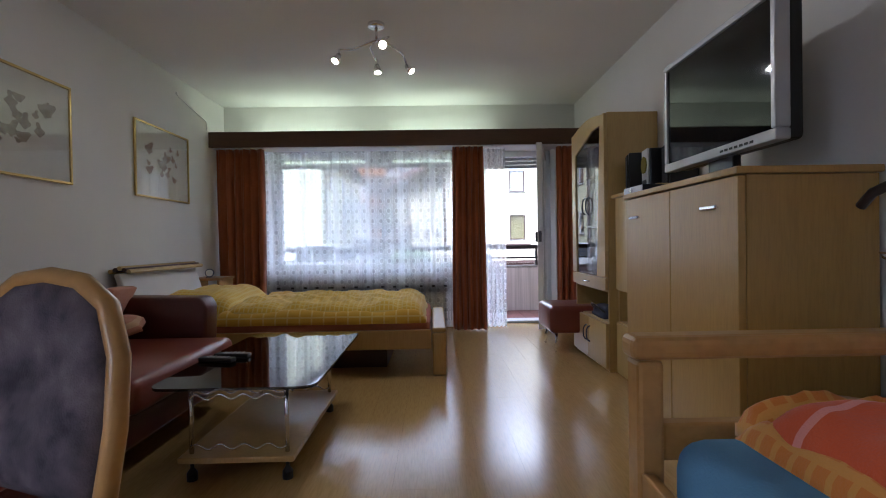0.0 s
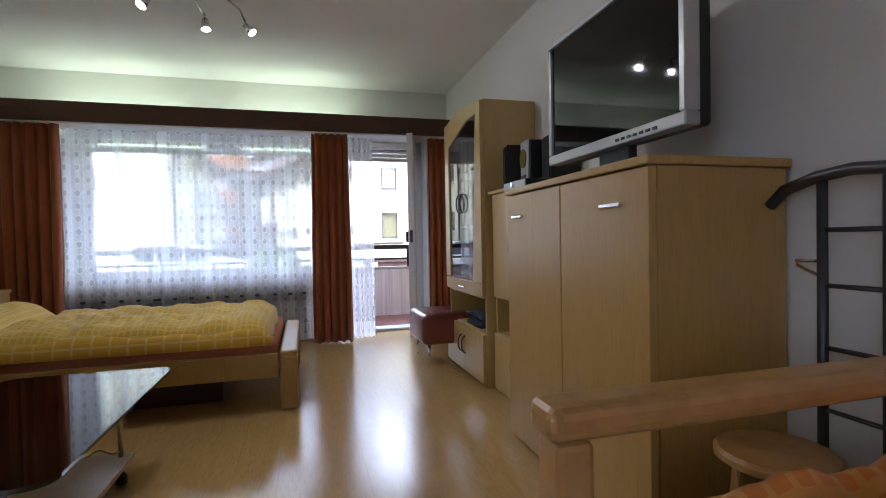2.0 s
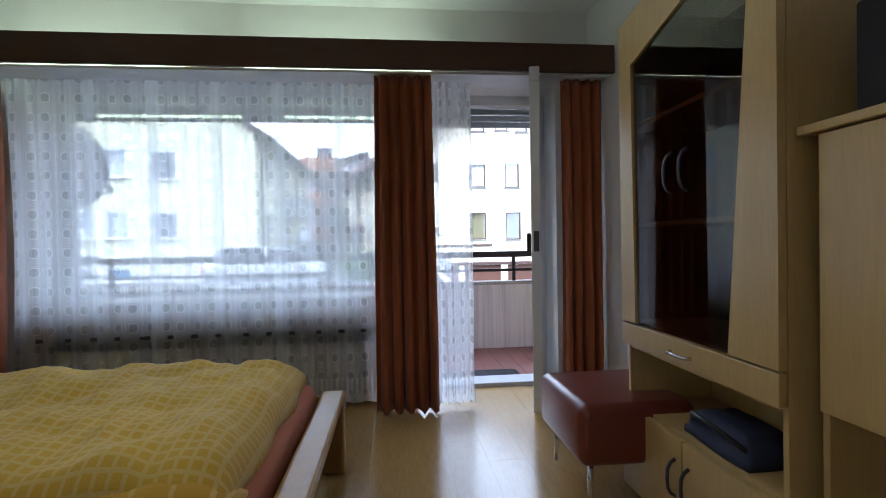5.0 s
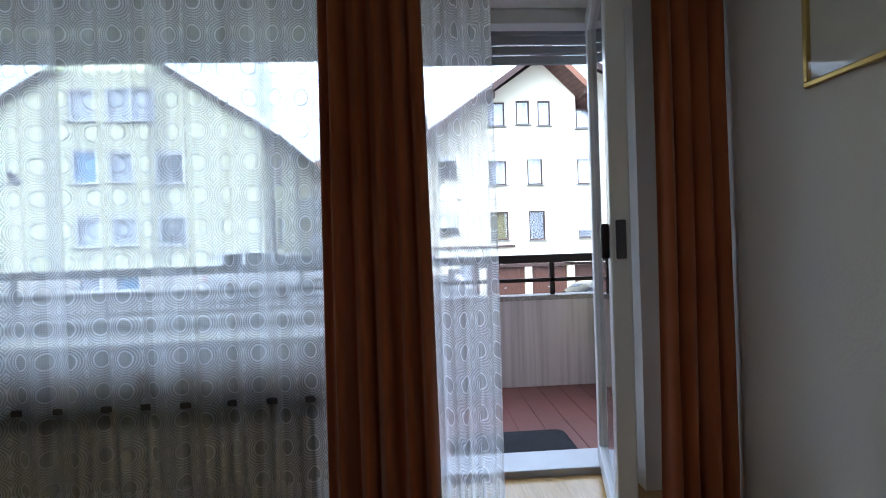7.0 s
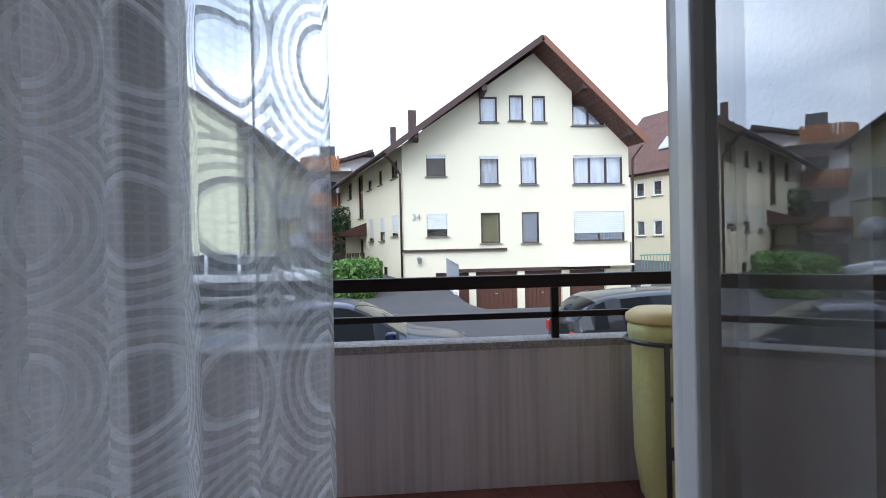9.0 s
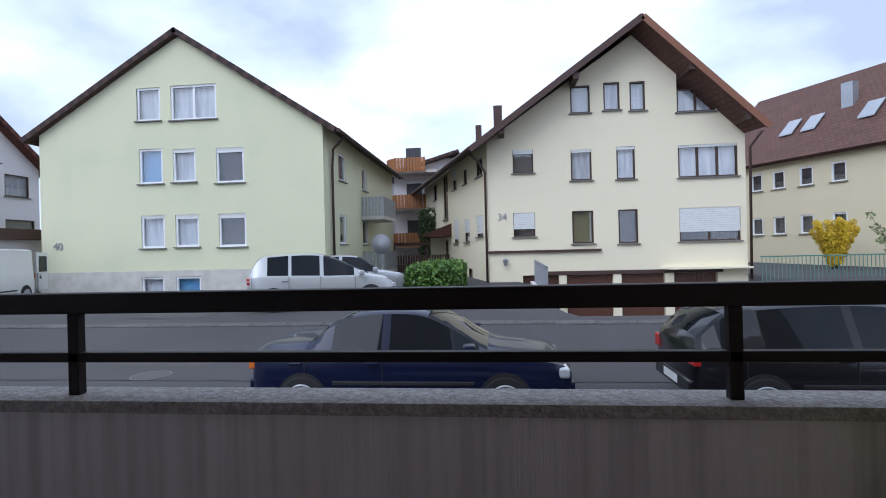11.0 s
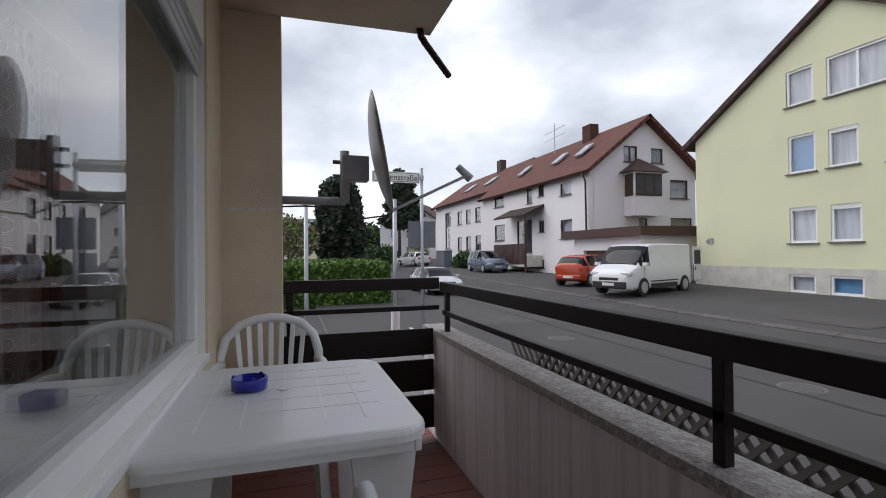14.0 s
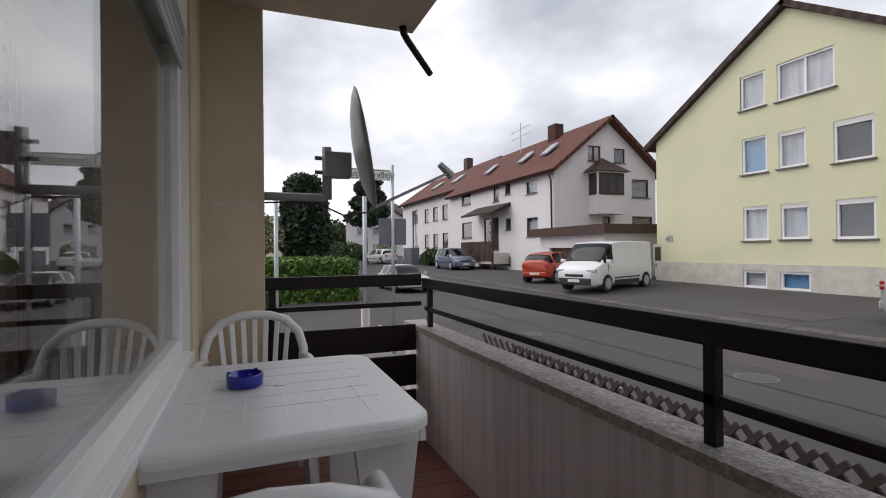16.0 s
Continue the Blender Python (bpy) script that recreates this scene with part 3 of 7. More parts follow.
duvet = thing("duvet", "rumpled yellow checked duvet spread over the bed", "duvet")
part("cover", soft_box(-1.78, -0.24, 5.09, 6.24, 0.40, 0.55, 0.15, 110, 84, 1, 0.04, 5.2), YELLOW, duvet, "", True)
part("hem", soft_box(-1.80, -0.235, 5.065, 5.20, 0.395, 0.505, 0.07, 90, 14, 8, 0.03, 5.0), YELLOW_HEM, duvet, "yellow hem with larger checks", True)
pillow = tagged(part("pillow", soft_box(-2.38, -1.70, 5.14, 6.10, 0.42, 0.64, 0.24, 36, 40, 2, 0.03, 4.0), YELLOW, None, "", True), "plump yellow checked pillow at the bed's head", "pillow")

nshelf = thing("corner_shelf", "small beech corner shelf beside the bed", "shelf", (-2.45, 6.47, 0))
part("top", box(B(), -0.145, 0.16, -0.16, 0.20, 0.655, 0.68, 0.005), BEECH_DARK, nshelf)
part("side_panel", box(B(), -0.14, -0.115, -0.15, 0.19, 0.0, 0.654, 0.003), BEECH_DARK, nshelf)
part("side_panel", box(B(), 0.125, 0.15, -0.15, 0.19, 0.0, 0.654, 0.003), BEECH_DARK, nshelf)
clock = thing("alarm_clock", "small blue alarm clock on the corner shelf", "clock", (-2.44, 6.42, 0.682))
cb = B()
bmesh.ops.create_cone(cb, cap_ends=True, segments=24, radius1=0.042, radius2=0.042, depth=0.045, matrix=pose(0, 0, 0.046, 90, 0, 20))
part("case", cb, material("blue_clock_case", (0.03, 0.05, 0.16), 0.4), clock, "", False)
cb = B()
bmesh.ops.create_cone(cb, cap_ends=True, segments=24, radius1=0.034, radius2=0.034, depth=0.004, matrix=pose(0.008, -0.0235, 0.046, 90, 0, 20))
part("dial", cb, PVC, clock, "white dial")
part("foot", box(B(), -0.03, 0.03, -0.018, 0.018, 0.0, 0.007, 0.002), BLACK, clock)

day = thing("day_bed", "beech day bed with a two-rail end frame", "bed", (0, 0, 0))
part("end_post", box(B(), 0.37, 0.44, 2.66, 2.74, 0.0, 0.67, 0.012), BEECH_DARK, day)
part("end_post", box(B(), 1.42, 1.49, 2.66, 2.74, 0.0, 0.67, 0.012), BEECH_DARK, day)
part("top_rail", box(B(), 0.355, 1.50, 2.652, 2.748, 0.671, 0.735, 0.022, 3), BEECH_DARK, day)
part("lower_rail", box(B(), 0.441, 1.419, 2.675, 2.725, 0.40, 0.50, 0.008), BEECH_DARK, day)
part("side_rail", box(B(), 0.375, 0.41, 0.70, 2.659, 0.24, 0.38, 0.006), BEECH_DARK, day)
part("side_rail", box(B(), 1.455, 1.49, 0.70, 2.659, 0.24, 0.38, 0.006), BEECH_DARK, day)
part("end_post", box(B(), 0.37, 0.44, 0.62, 0.699, 0.0, 0.60, 0.012), BEECH_DARK, day)
part("end_post", box(B(), 1.42, 1.49, 0.62, 0.699, 0.0, 0.60, 0.012), BEECH_DARK, day)
part("slat_base", box(B(), 0.411, 1.454, 0.71, 2.64, 0.24, 0.27, 0.003), BEECH_DARK, day)
tagged(part("mattress", box(B(), 0.425, 1.45, 0.72, 2.63, 0.272, 0.50, 0.075, 4), BLUE_SHEET, None, "", True), "mattress in a blue fitted sheet on the day bed", "mattress")
quilt = thing("duvet", "orange duvet with pink stripes on the day bed", "duvet")
LINING = pattern_material("yellow_orange_lining", (0.70, 0.23, 0.02), (0.72, 0.36, 0.06), ((0, 0.05), (1, 0.05)), 0.016)
part("cover", soft_box(0.60, 1.50, 0.80, 2.54, 0.485, 0.635, 0.14, 80, 130, 5, 0.04, 5.2), ORANGE, quilt, "orange cover with pink stripes", True)
part("border", soft_box(0.575, 0.66, 0.80, 2.58, 0.48, 0.56, 0.07, 16, 100, 6, 0.03, 7.0), LINING, quilt, "yellow patterned border", True)
part("border", soft_box(0.60, 1.50, 2.53, 2.625, 0.485, 0.615, 0.08, 50, 18, 7, 0.04, 7.0), LINING, quilt, "yellow patterned border", True)

# ---- cabinets ----


def loop_handle(parent, x, y, z, tall=0.13, mat=STEEL):
    bm = B()
    tube(bm, [(x, y, z - tall / 2), (x - 0.018, y, z - tall / 2 + 0.012), (x - 0.028, y, z - tall / 4), (x - 0.030, y, z), (x - 0.028, y, z + tall / 4), (x - 0.018, y, z + tall / 2 - 0.012), (x, y, z + tall / 2)], 0.006)
    part("handle", bm, mat, parent, "curved metal handle", True)


bureau = thing("folding_bed_cabinet", "beech-veneered cabinet with two tall doors", "cabinet", (0, 0, 0))
bb = B()
box(bb, 1.0, 1.50, 3.19, 3.215, 0.0, 1.225, 0.002), box(bb, 1.0, 1.50, 4.225, 4.25, 0.0, 1.225, 0.002), box(bb, 1.485, 1.50, 3.216, 4.224, 0.0, 1.225), box(bb, 1.02, 1.484, 3.216, 4.224, 0.0, 0.05)
part("body", bb, BEECH, bureau)
part("top", box(B(), 0.955, 1.51, 3.175, 4.26, 1.227, 1.255, 0.005), BEECH, bureau)
for y0, y1, hy in ((3.19, 3.715, 3.36), (3.721, 4.25, 4.10)):
    dr = part("door", box(B(), 0.968, 0.997, y0, y1, 0.03, 1.222, 0.003), BEECH, bureau)
    bm = B()
    box(bm, 0.945, 0.957, hy - 0.06, hy + 0.06, 1.105, 1.122, 0.005), bar(bm, (0.957, hy - 0.04, 1.113), (0.968, hy - 0.04, 1.113), 0.004), bar(bm, (0.957, hy + 0.04, 1.113), (0.968, hy + 0.04, 1.113), 0.004)
    part("handle", bm, CHROME, dr, "flat chrome bar handle")

low = thing("low_cabinet", "maple cabinet with doors and open shelves", "cabinet", (0, 0, 0))
for y0, y1 in ((4.272, 4.29), (4.59, 4.605), (4.985, 5.005)):
    part("side_panel", box(B(), 1.20, 1.52, y0, y1, 0.0, 1.30, 0.002), MAPLE, low)
part("rear_panel", box(B(), 1.505, 1.52, 4.291, 4.984, 0.0, 1.30), MAPLE, low)
for z in (0.0, 0.375, 0.62):
    part("shelf", box(B(), 1.20, 1.504, 4.606, 4.984, z, z + 0.018, 0.001), MAPLE, low)
for z in (0.0, 0.33, 0.62, 0.95):
    part("shelf", box(B(), 1.20, 1.504, 4.291, 4.589, z, z + 0.018, 0.001), MAPLE, low)
part("top", box(B(), 1.165, 1.525, 4.272, 5.04, 1.302, 1.325, 0.004), MAPLE, low)
d1 = part("door", box(B(), 1.178, 1.198, 4.60, 4.99, 0.63, 1.298, 0.003), MAPLE, low)
loop_handle(d1, 1.178, 4.66, 0.95)
d2 = part("door", box(B(), 1.178, 1.198, 4.60, 4.99, 0.02, 0.385, 0.003), MAPLE, low)
loop_handle(d2, 1.178, 4.66, 0.24)

tall = thing("display_cabinet", "tall maple display cabinet with an arched top", "cabinet", (0, 0, 0))
for y0, y1 in ((5.045, 5.065), (5.875, 5.895)):
    part("side_panel", box(B(), 1.145, 1.525, y0, y1, 0.0, 1.95, 0.002), MAPLE, tall)
part("rear_panel", box(B(), 1.505, 1.525, 5.066, 5.874, 0.0, 1.95), MAPLE, tall)
for z in (0.0, 0.355, 0.60, 0.70, 1.10, 1.50, 1.93):
    part("shelf", box(B(), 1.15, 1.504, 5.066, 5.874, z, z + 0.018, 0.001), MAPLE, tall)
top = lambda y: 1.93 + 0.055 * math.sin(math.pi * (y - 5.045) / 0.85)
# door front: side stiles lean inwards, so the pane is wider at the top
front = B()
prism(front, [(5.045, 0.715), (5.235, 0.715), (5.135, 1.86), (5.135, 1.87), (5.045, 1.94)], "x", 1.118, 1.142)
prism(front, [(5.895, 0.715), (5.895, 1.94), (5.80, 1.75), (5.78, 0.715)], "x", 1.118, 1.142)
prism(front, [(5.045, 1.94), (5.135, 1.87), (5.32, 1.87), (5.80, 1.75), (5.895, 1.94)] + [(5.895 - 0.85 * k / 12, top(5.895 - 0.85 * k / 12)) for k in range(1, 12)], "x", 1.118, 1.142)
gd = part("door", front, MAPLE, tall, "maple door frame with slanted stiles")
pg = B()
prism(pg, [(5.225, 0.715), (5.79, 0.715), (5.805, 1.745), (5.33, 1.872), (5.13, 1.872)], "x", 1.128, 1.134)
gp = part("pane", pg, DARK_GLASS, gd, "brown-tinted pane")
loop_handle(gd, 1.128, 5.44, 1.28, 0.14)
loop_handle(gd, 1.128, 5.53, 1.28, 0.14)
# Dark sheet before the maple rear panel, only at the door pane's height.
part("back_panel", box(B(), 1.49, 1.503, 5.066, 5.874, 0.72, 1.929), VALANCE, tall, "dark sheet before the maple rear panel")
dwr = part("drawer", box(B(), 1.118, 1.142, 5.045, 5.895, 0.62, 0.708, 0.003), MAPLE, tall)
bm = B()
tube(bm, [(1.118, 5.41, 0.66), (1.098, 5.42, 0.66), (1.095, 5.47, 0.66), (1.098, 5.52, 0.66), (1.118, 5.53, 0.66)], 0.006)
part("handle", bm, CHROME, dwr, "chrome pull", True)
for y0, y1, hy in ((5.045, 5.467, 5.43), (5.473, 5.895, 5.51)):
    dd = part("door", box(B(), 1.118, 1.142, y0, y1, 0.03, 0.365, 0.003), MAPLE, tall)
    loop_handle(dd, 1.118, hy, 0.225)
gadget = thing("dark_blue_case", "dark blue case lying in the open cabinet compartment", "case", (1.27, 5.38, 0.374))
part("body", soft_box(-0.1, 0.1, -0.16, 0.16, 0.0, 0.09, 0.05, 12, 12, 3, 0.012, 9), material("dark_blue_cloth", (0.02, 0.025, 0.06), 0.7), gadget, "", True)
part("strap", tube(B(), [(-0.09, -0.14, 0.05), (-0.14, -0.05, 0.10), (-0.13, 0.06, 0.10), (-0.09, 0.13, 0.05)], 0.008), BLACK, gadget, "black strap", True)

# ---- television and hi-fi ----
tv = thing("television", "silver flat television with a black screen on the cabinet", "television", (1.17, 3.68, 1.257))
tvb = B()
frame_part = [(-0.45, 0.45, 0.105, 0.150), (-0.45, 0.45, 0.66, 0.69), (-0.45, -0.42, 0.151, 0.659), (0.42, 0.45, 0.151, 0.659)]
for a, b_, c, d in frame_part:
    box(tvb, -0.03, 0.03, a, b_, c, d, 0.006)
part("bezel", tvb, SILVER, tv)
part("screen", box(B(), -0.018, 0.02, -0.419, 0.419, 0.152, 0.658), SCREEN, tv, "black glossy screen")
part("back_shell", box(B(), 0.031, 0.10, -0.43, 0.43, 0.11, 0.68, 0.02, 3), BLACK, tv)
part("stand_neck", box(B(), 0.02, 0.06, -0.10, 0.10, 0.02, 0.109, 0.006), BLACK, tv)
part("stand_base", box(B(), -0.10, 0.16, -0.28, 0.28, 0.0, 0.02, 0.008), BLACK, tv)
for k in range(7):
    part("speaker_slot", box(B(), -0.0335, -0.0305, -0.32 + k * 0.035, -0.30 + k * 0.035, 0.118, 0.128), BLACK, tv)


def speaker(place, turn, label):
    s = thing("speaker", label, "speaker", place, turn, group="hi-fi speakers")
    part("cabinet", box(B(), -0.09, 0.09, -0.058, 0.058, 0.0, 0.28, 0.006), BLACK, s)
    part("grille", box(B(), -0.103, -0.091, -0.052, 0.052, 0.012, 0.268, 0.006), material("dark_grille_cloth", (0.03, 0.03, 0.035), 0.9, bump=0.6, bump_scale=500), s, "dark cloth grille")


speaker((1.33, 4.88, 1.327), -16, "black hi-fi speaker on the low cabinet")
speaker((1.435, 4.53, 1.327), -6, "black hi-fi speaker beside the stereo")
hifi = thing("stereo", "silver upright stereo with a round disc window", "stereo", (1.33, 4.67, 1.327), -8)
part("cabinet", box(B(), -0.05, 0.09, -0.068, 0.068, 0.0, 0.27, 0.008), BLACK, hifi)
part("front_panel", box(B(), -0.066, -0.051, -0.068, 0.068, 0.0, 0.27, 0.006), SILVER, hifi, "silver front panel")
bm = B()
bmesh.ops.create_cone(bm, cap_ends=True, segments=28, radius1=0.058, radius2=0.054, depth=0.008, matrix=pose(-0.070, 0, 0.165, 0, 90, 0))
part("disc_window", bm, material("amber_disc_window", (0.25, 0.22, 0.05), 0.15), hifi, "amber round window")
part("display", box(B(), -0.070, -0.0665, -0.045, 0.045, 0.03, 0.065, 0.002), BLACK, hifi)
player = thing("disc_player", "flat black disc player lying on the cabinet", "disc player", (1.16, 4.28, 1.257))
part("case", box(B(), -0.13, 0.15, -0.12, 0.14, 0.004, 0.05, 0.004), BLACK, player)
part("front_panel", box(B(), -0.137, -0.131, -0.12, 0.14, 0.006, 0.048, 0.002), SILVER, player, "silver front strip")
bm = B()
bmesh.ops.create_cone(bm, cap_ends=True, segments=20, radius1=0.015, radius2=0.013, depth=0.012, matrix=pose(-0.143, 0.02, 0.028, 0, 90, 0))
part("knob", bm, CHROME, player, "round chrome knob")

# ---- valet stand, stool, ottoman ----
valet = thing("valet_stand", "dark grey tubular valet stand by the wall", "valet stand", (1.42, 2.93, 0))
for y in (-0.085, 0.085):
    part("upright", bar(B(), (0, y, 0.0), (0, y, 1.16), 0.014, n=14), STEEL, valet, "", True)
part("hanger_bar", tube(B(), [(0, -0.25, 1.11), (0, -0.20, 1.145), (0, -0.10, 1.175), (0, 0.0, 1.185), (0, 0.10, 1.175), (0, 0.20, 1.145), (0, 0.25, 1.10)], 0.018, 12), STEEL, valet, "", True)
for z in (1.02, 0.86, 0.68, 0.50, 0.30):
    part("rung", bar(B(), (0, -0.08, z), (0, 0.08, z), 0.007), STEEL, valet, "", True)
part("trouser_loop", tube(B(), [(-0.0, -0.09, 0.93), (-0.03, -0.20, 0.93), (-0.03, -0.25, 0.925), (0.0, -0.26, 0.915), (0.02, -0.20, 0.89), (0, -0.09, 0.885)], 0.005), CHROME, valet, "thin wire loop", True)
part("trouser_loop", tube(B(), [(-0.0, 0.09, 0.93), (-0.03, 0.14, 0.93), (0.0, 0.16, 0.915), (0, 0.09, 0.885)], 0.005), CHROME, valet, "thin wire loop", True)
part("base", box(B(), -0.20, 0.06, -0.16, 0.16, 0.0, 0.02, 0.008), STEEL, valet)
stool = thing("stool", "low round beech stool between bed and cabinet", "stool", (1.18, 2.96, 0))
part("seat", lathe(B(), [(0.135, 0.40), (0.15, 0.41), (0.15, 0.425), (0.14, 0.435)], 28), BEECH_DARK, stool)
for k in range(4):
    a = math.pi / 4 + k * math.pi / 2
    part("leg", bar(B(), (0.12 * math.cos(a), 0.12 * math.sin(a), 0.0), (0.085 * math.cos(a), 0.085 * math.sin(a), 0.402), 0.013, 0.015), BEECH_DARK, stool)

otto = thing("footstool", "red-brown leather footstool on chrome legs", "footstool", (1.10, 5.98, 0))
part("cushion", box(B(), -0.24, 0.24, -0.27, 0.27, 0.17, 0.415, 0.045, 4), LEATHER, otto, "", True)
for x in (-0.17, 0.17):
    for y in (-0.19, 0.20):
        part("leg", bar(B(), (x * 1.06, y * 1.06, 0.0), (x, y, 0.18), 0.009, 0.014), CHROME, otto, "", True)

# ---- sofa, coffee table, chairs ----
sofa = thing("sofa", "red-brown leather sofa along the wall", "sofa", (0, 0, 0))
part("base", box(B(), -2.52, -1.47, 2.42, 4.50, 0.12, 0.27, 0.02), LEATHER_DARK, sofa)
part("seat", box(B(), -2.40, -1.42, 2.43, 3.46, 0.271, 0.43, 0.045, 4), LEATHER, sofa, "", True)
part("seat", box(B(), -2.40, -1.42, 3.47, 4.49, 0.271, 0.43, 0.045, 4), LEATHER, sofa, "", True)
bm = B()
prism(bm, [(-2.56, 0.20), (-2.30, 0.43), (-2.42, 0.76), (-2.50, 0.79), (-2.58, 0.74)], "y", 2.43, 4.50)
bmesh.ops.bevel(bm, geom=list(bm.edges), offset=0.03, segments=3, profile=0.5, affect="EDGES")
part("backrest", bm, LEATHER, sofa, "", True)
bm = B()
prism(bm, [(-2.58, 0.12), (-1.62, 0.12), (-1.60, 0.62), (-1.64, 0.67), (-2.58, 0.69)], "y", 4.51, 4.69)
bmesh.ops.bevel(bm, geom=list(bm.edges), offset=0.025, segments=3, profile=0.5, affect="EDGES")
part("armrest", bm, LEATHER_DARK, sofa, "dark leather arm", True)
for x in (-2.45, -1.6):
    for y in (2.55, 4.55):
        part("foot", bar(B(), (x, y, 0.0), (x, y, 0.125), 0.02, 0.025), CHROME, sofa)
CUSHION = pattern_material("salmon_cushion_cloth", (0.52, 0.22, 0.12), (0.60, 0.40, 0.22), ((2, 0.13),), 0.03)
for place, turn, tilt in (((-2.13, 4.33, 0.44), 12, 62), ((-2.02, 4.18, 0.435), 30, 18)):
    c = tagged(part("sofa_cushion", soft_box(-0.19, 0.19, -0.19, 0.19, -0.05, 0.06, 0.16, 22, 22, turn, 0.02, 6), CUSHION, None, "", True), "salmon patterned cushion leaning in the sofa's corner", "cushion", group="sofa cushions")
    c.matrix_world = pose(*place, 0, 0, turn) @ pose(0, 0, 0.16 if tilt > 40 else 0.09, 0, -tilt, 0)

ctab = thing("coffee_table", "smoked-glass coffee table on wavy chrome wires", "coffee table", (-0.99, 3.99, 0))
bm = box(B(), -0.34, 0.34, -0.61, 0.61, 0.408, 0.420)
bmesh.ops.bevel(bm, geom=[e for e in bm.edges if abs(e.verts[0].co.z - e.verts[1].co.z) > 0.005], offset=0.07, segments=6, profile=0.5, affect="EDGES")
part("tabletop", bm, SMOKED, ctab, "dark smoked glass")
part("shelf", box(B(), -0.24, 0.24, -0.57, 0.36, 0.095, 0.12, 0.006), BEECH, ctab, "beech lower shelf")
for x in (-0.20, 0.20):
    for y in (-0.52, 0.31):
        part("leg", bar(B(), (x, y, 0.121), (x, y, 0.407), 0.010, n=12), CHROME, ctab, "", True)
        bm = lathe(B(), [(0.005, 0.0), (0.022, 0.008), (0.022, 0.04), (0.008, 0.06), (0.008, 0.094)], 14, (x, y, 0))
        part("castor", bm, BLACK, ctab)
for y in (-0.52, 0.31):
    for z in (0.15, 0.36, 0.385):
        part("wire", tube(B(), [(-0.20 + 0.4 * k / 32, y - 0.012, z + 0.011 * math.sin(k * math.pi / 4)) for k in range(33)], 0.004, 6), CHROME, ctab, "wavy chrome wire", True)
for x in (-0.20, 0.20):
    for z in (0.36, 0.385):
        part("wire", tube(B(), [(x, -0.52 + 0.83 * k / 56, z + 0.011 * math.sin(k * math.pi / 4)) for k in range(57)], 0.004, 6), CHROME, ctab, "wavy chrome wire", True)
for place, turn in (((-1.24, 3.84, 0.421), 78), ((-1.20, 3.93, 0.421), 84)):
    rc = thing("remote_control", "black remote control on the coffee table", "remote control", place, turn, group="remote controls")
    part("body", box(B(), -0.025, 0.025, -0.09, 0.09, 0.0, 0.022, 0.006), BLACK, rc)
    for i in range(3):
        for j in range(5):
            part("button", box(B(), -0.017 + i * 0.013, -0.009 + i * 0.013, -0.06 + j * 0.024, -0.048 + j * 0.024, 0.0221, 0.0245), SILVER, rc)

FLORAL = material("mauve_floral_tapestry", (0.049, 0.037, 0.052), 0.9, second=(0.18, 0.145, 0.16), scale=13, amount=0.9, grain=0.6, grain_scale=30, bump=0.3, bump_scale=250, stain=(0.017, 0.012, 0.021), stain_scale=7)


def dining_chair(place, turn, label):
    c = thing("dining_chair", label, "chair", place, turn, group="dining chairs")
    part("seat", box(B(), -0.22, 0.22, -0.22, 0.20, 0.43, 0.50, 0.03, 3), FLORAL, c, "mauve floral seat pad", True)
    part("seat_frame", box(B(), -0.225, 0.225, -0.225, 0.215, 0.385, 0.429, 0.008), BEECH_DARK, c)
    for x in (-0.195, 0.195):
        part("leg", bar(B(), (x, -0.20, 0.0), (x, -0.20, 0.386), 0.016, 0.022), BEECH_DARK, c)
        part("leg", bar(B(), (x, 0.24, 0.0), (x, 0.20, 0.386), 0.016, 0.022), BEECH_DARK, c)
    lean = lambda z: 0.20 + 0.13 * (z - 0.43)
    ring = [(-0.195, 0.43), (-0.205, 0.55), (-0.215, 0.68), (-0.205, 0.80), (-0.165, 0.885), (-0.09, 0.925), (0, 0.935), (0.09, 0.925), (0.165, 0.885), (0.205, 0.80), (0.215, 0.68), (0.205, 0.55), (0.195, 0.43)]
    part("back_frame", tube(B(), [(x, lean(z), z) for x, z in ring], 0.019, 10), BEECH_DARK, c, "curved beech back frame", True)
    bm = B()
    g = [[bm.verts.new((x * 0.95 * s, lean(z) + d, 0.68 + (z - 0.68) * s)) for x, z in ring[1:-1]] for s, d in ((1.0, -0.012), (0.8, -0.028), (0.3, -0.032))]
    h = [[bm.verts.new((x * 0.95 * s, lean(z) + d, 0.68 + (z - 0.68) * s)) for x, z in ring[1:-1]] for s, d in ((1.0, 0.012), (0.8, 0.026), (0.3, 0.030))]
    n = len(g[0])
    for grid in (g, h):
        for a, b_ in zip(grid, grid[1:]):
            for k in range(n):
                bm.faces.new((a[k], a[(k + 1) % n], b_[(k + 1) % n], b_[k]))
        bm.faces.new(grid[-1])
    for k in range(n):
        bm.faces.new((g[0][k], g[0][(k + 1) % n], h[0][(k + 1) % n], h[0][k]))
    part("backrest", bm, FLORAL, c, "mauve floral back pad", True)
    return c


dining_chair((-0.99, 2.10, 0), -22, "beech dining chair with mauve floral upholstery")
dining_chair((-1.60, 2.52, 0), 25, "beech dining chair pushed in beside the sofa")

# ---- pictures, lamp, small fittings ----
PICTURE_GLASS = glass_material("picture_glass", reflect=0.8)


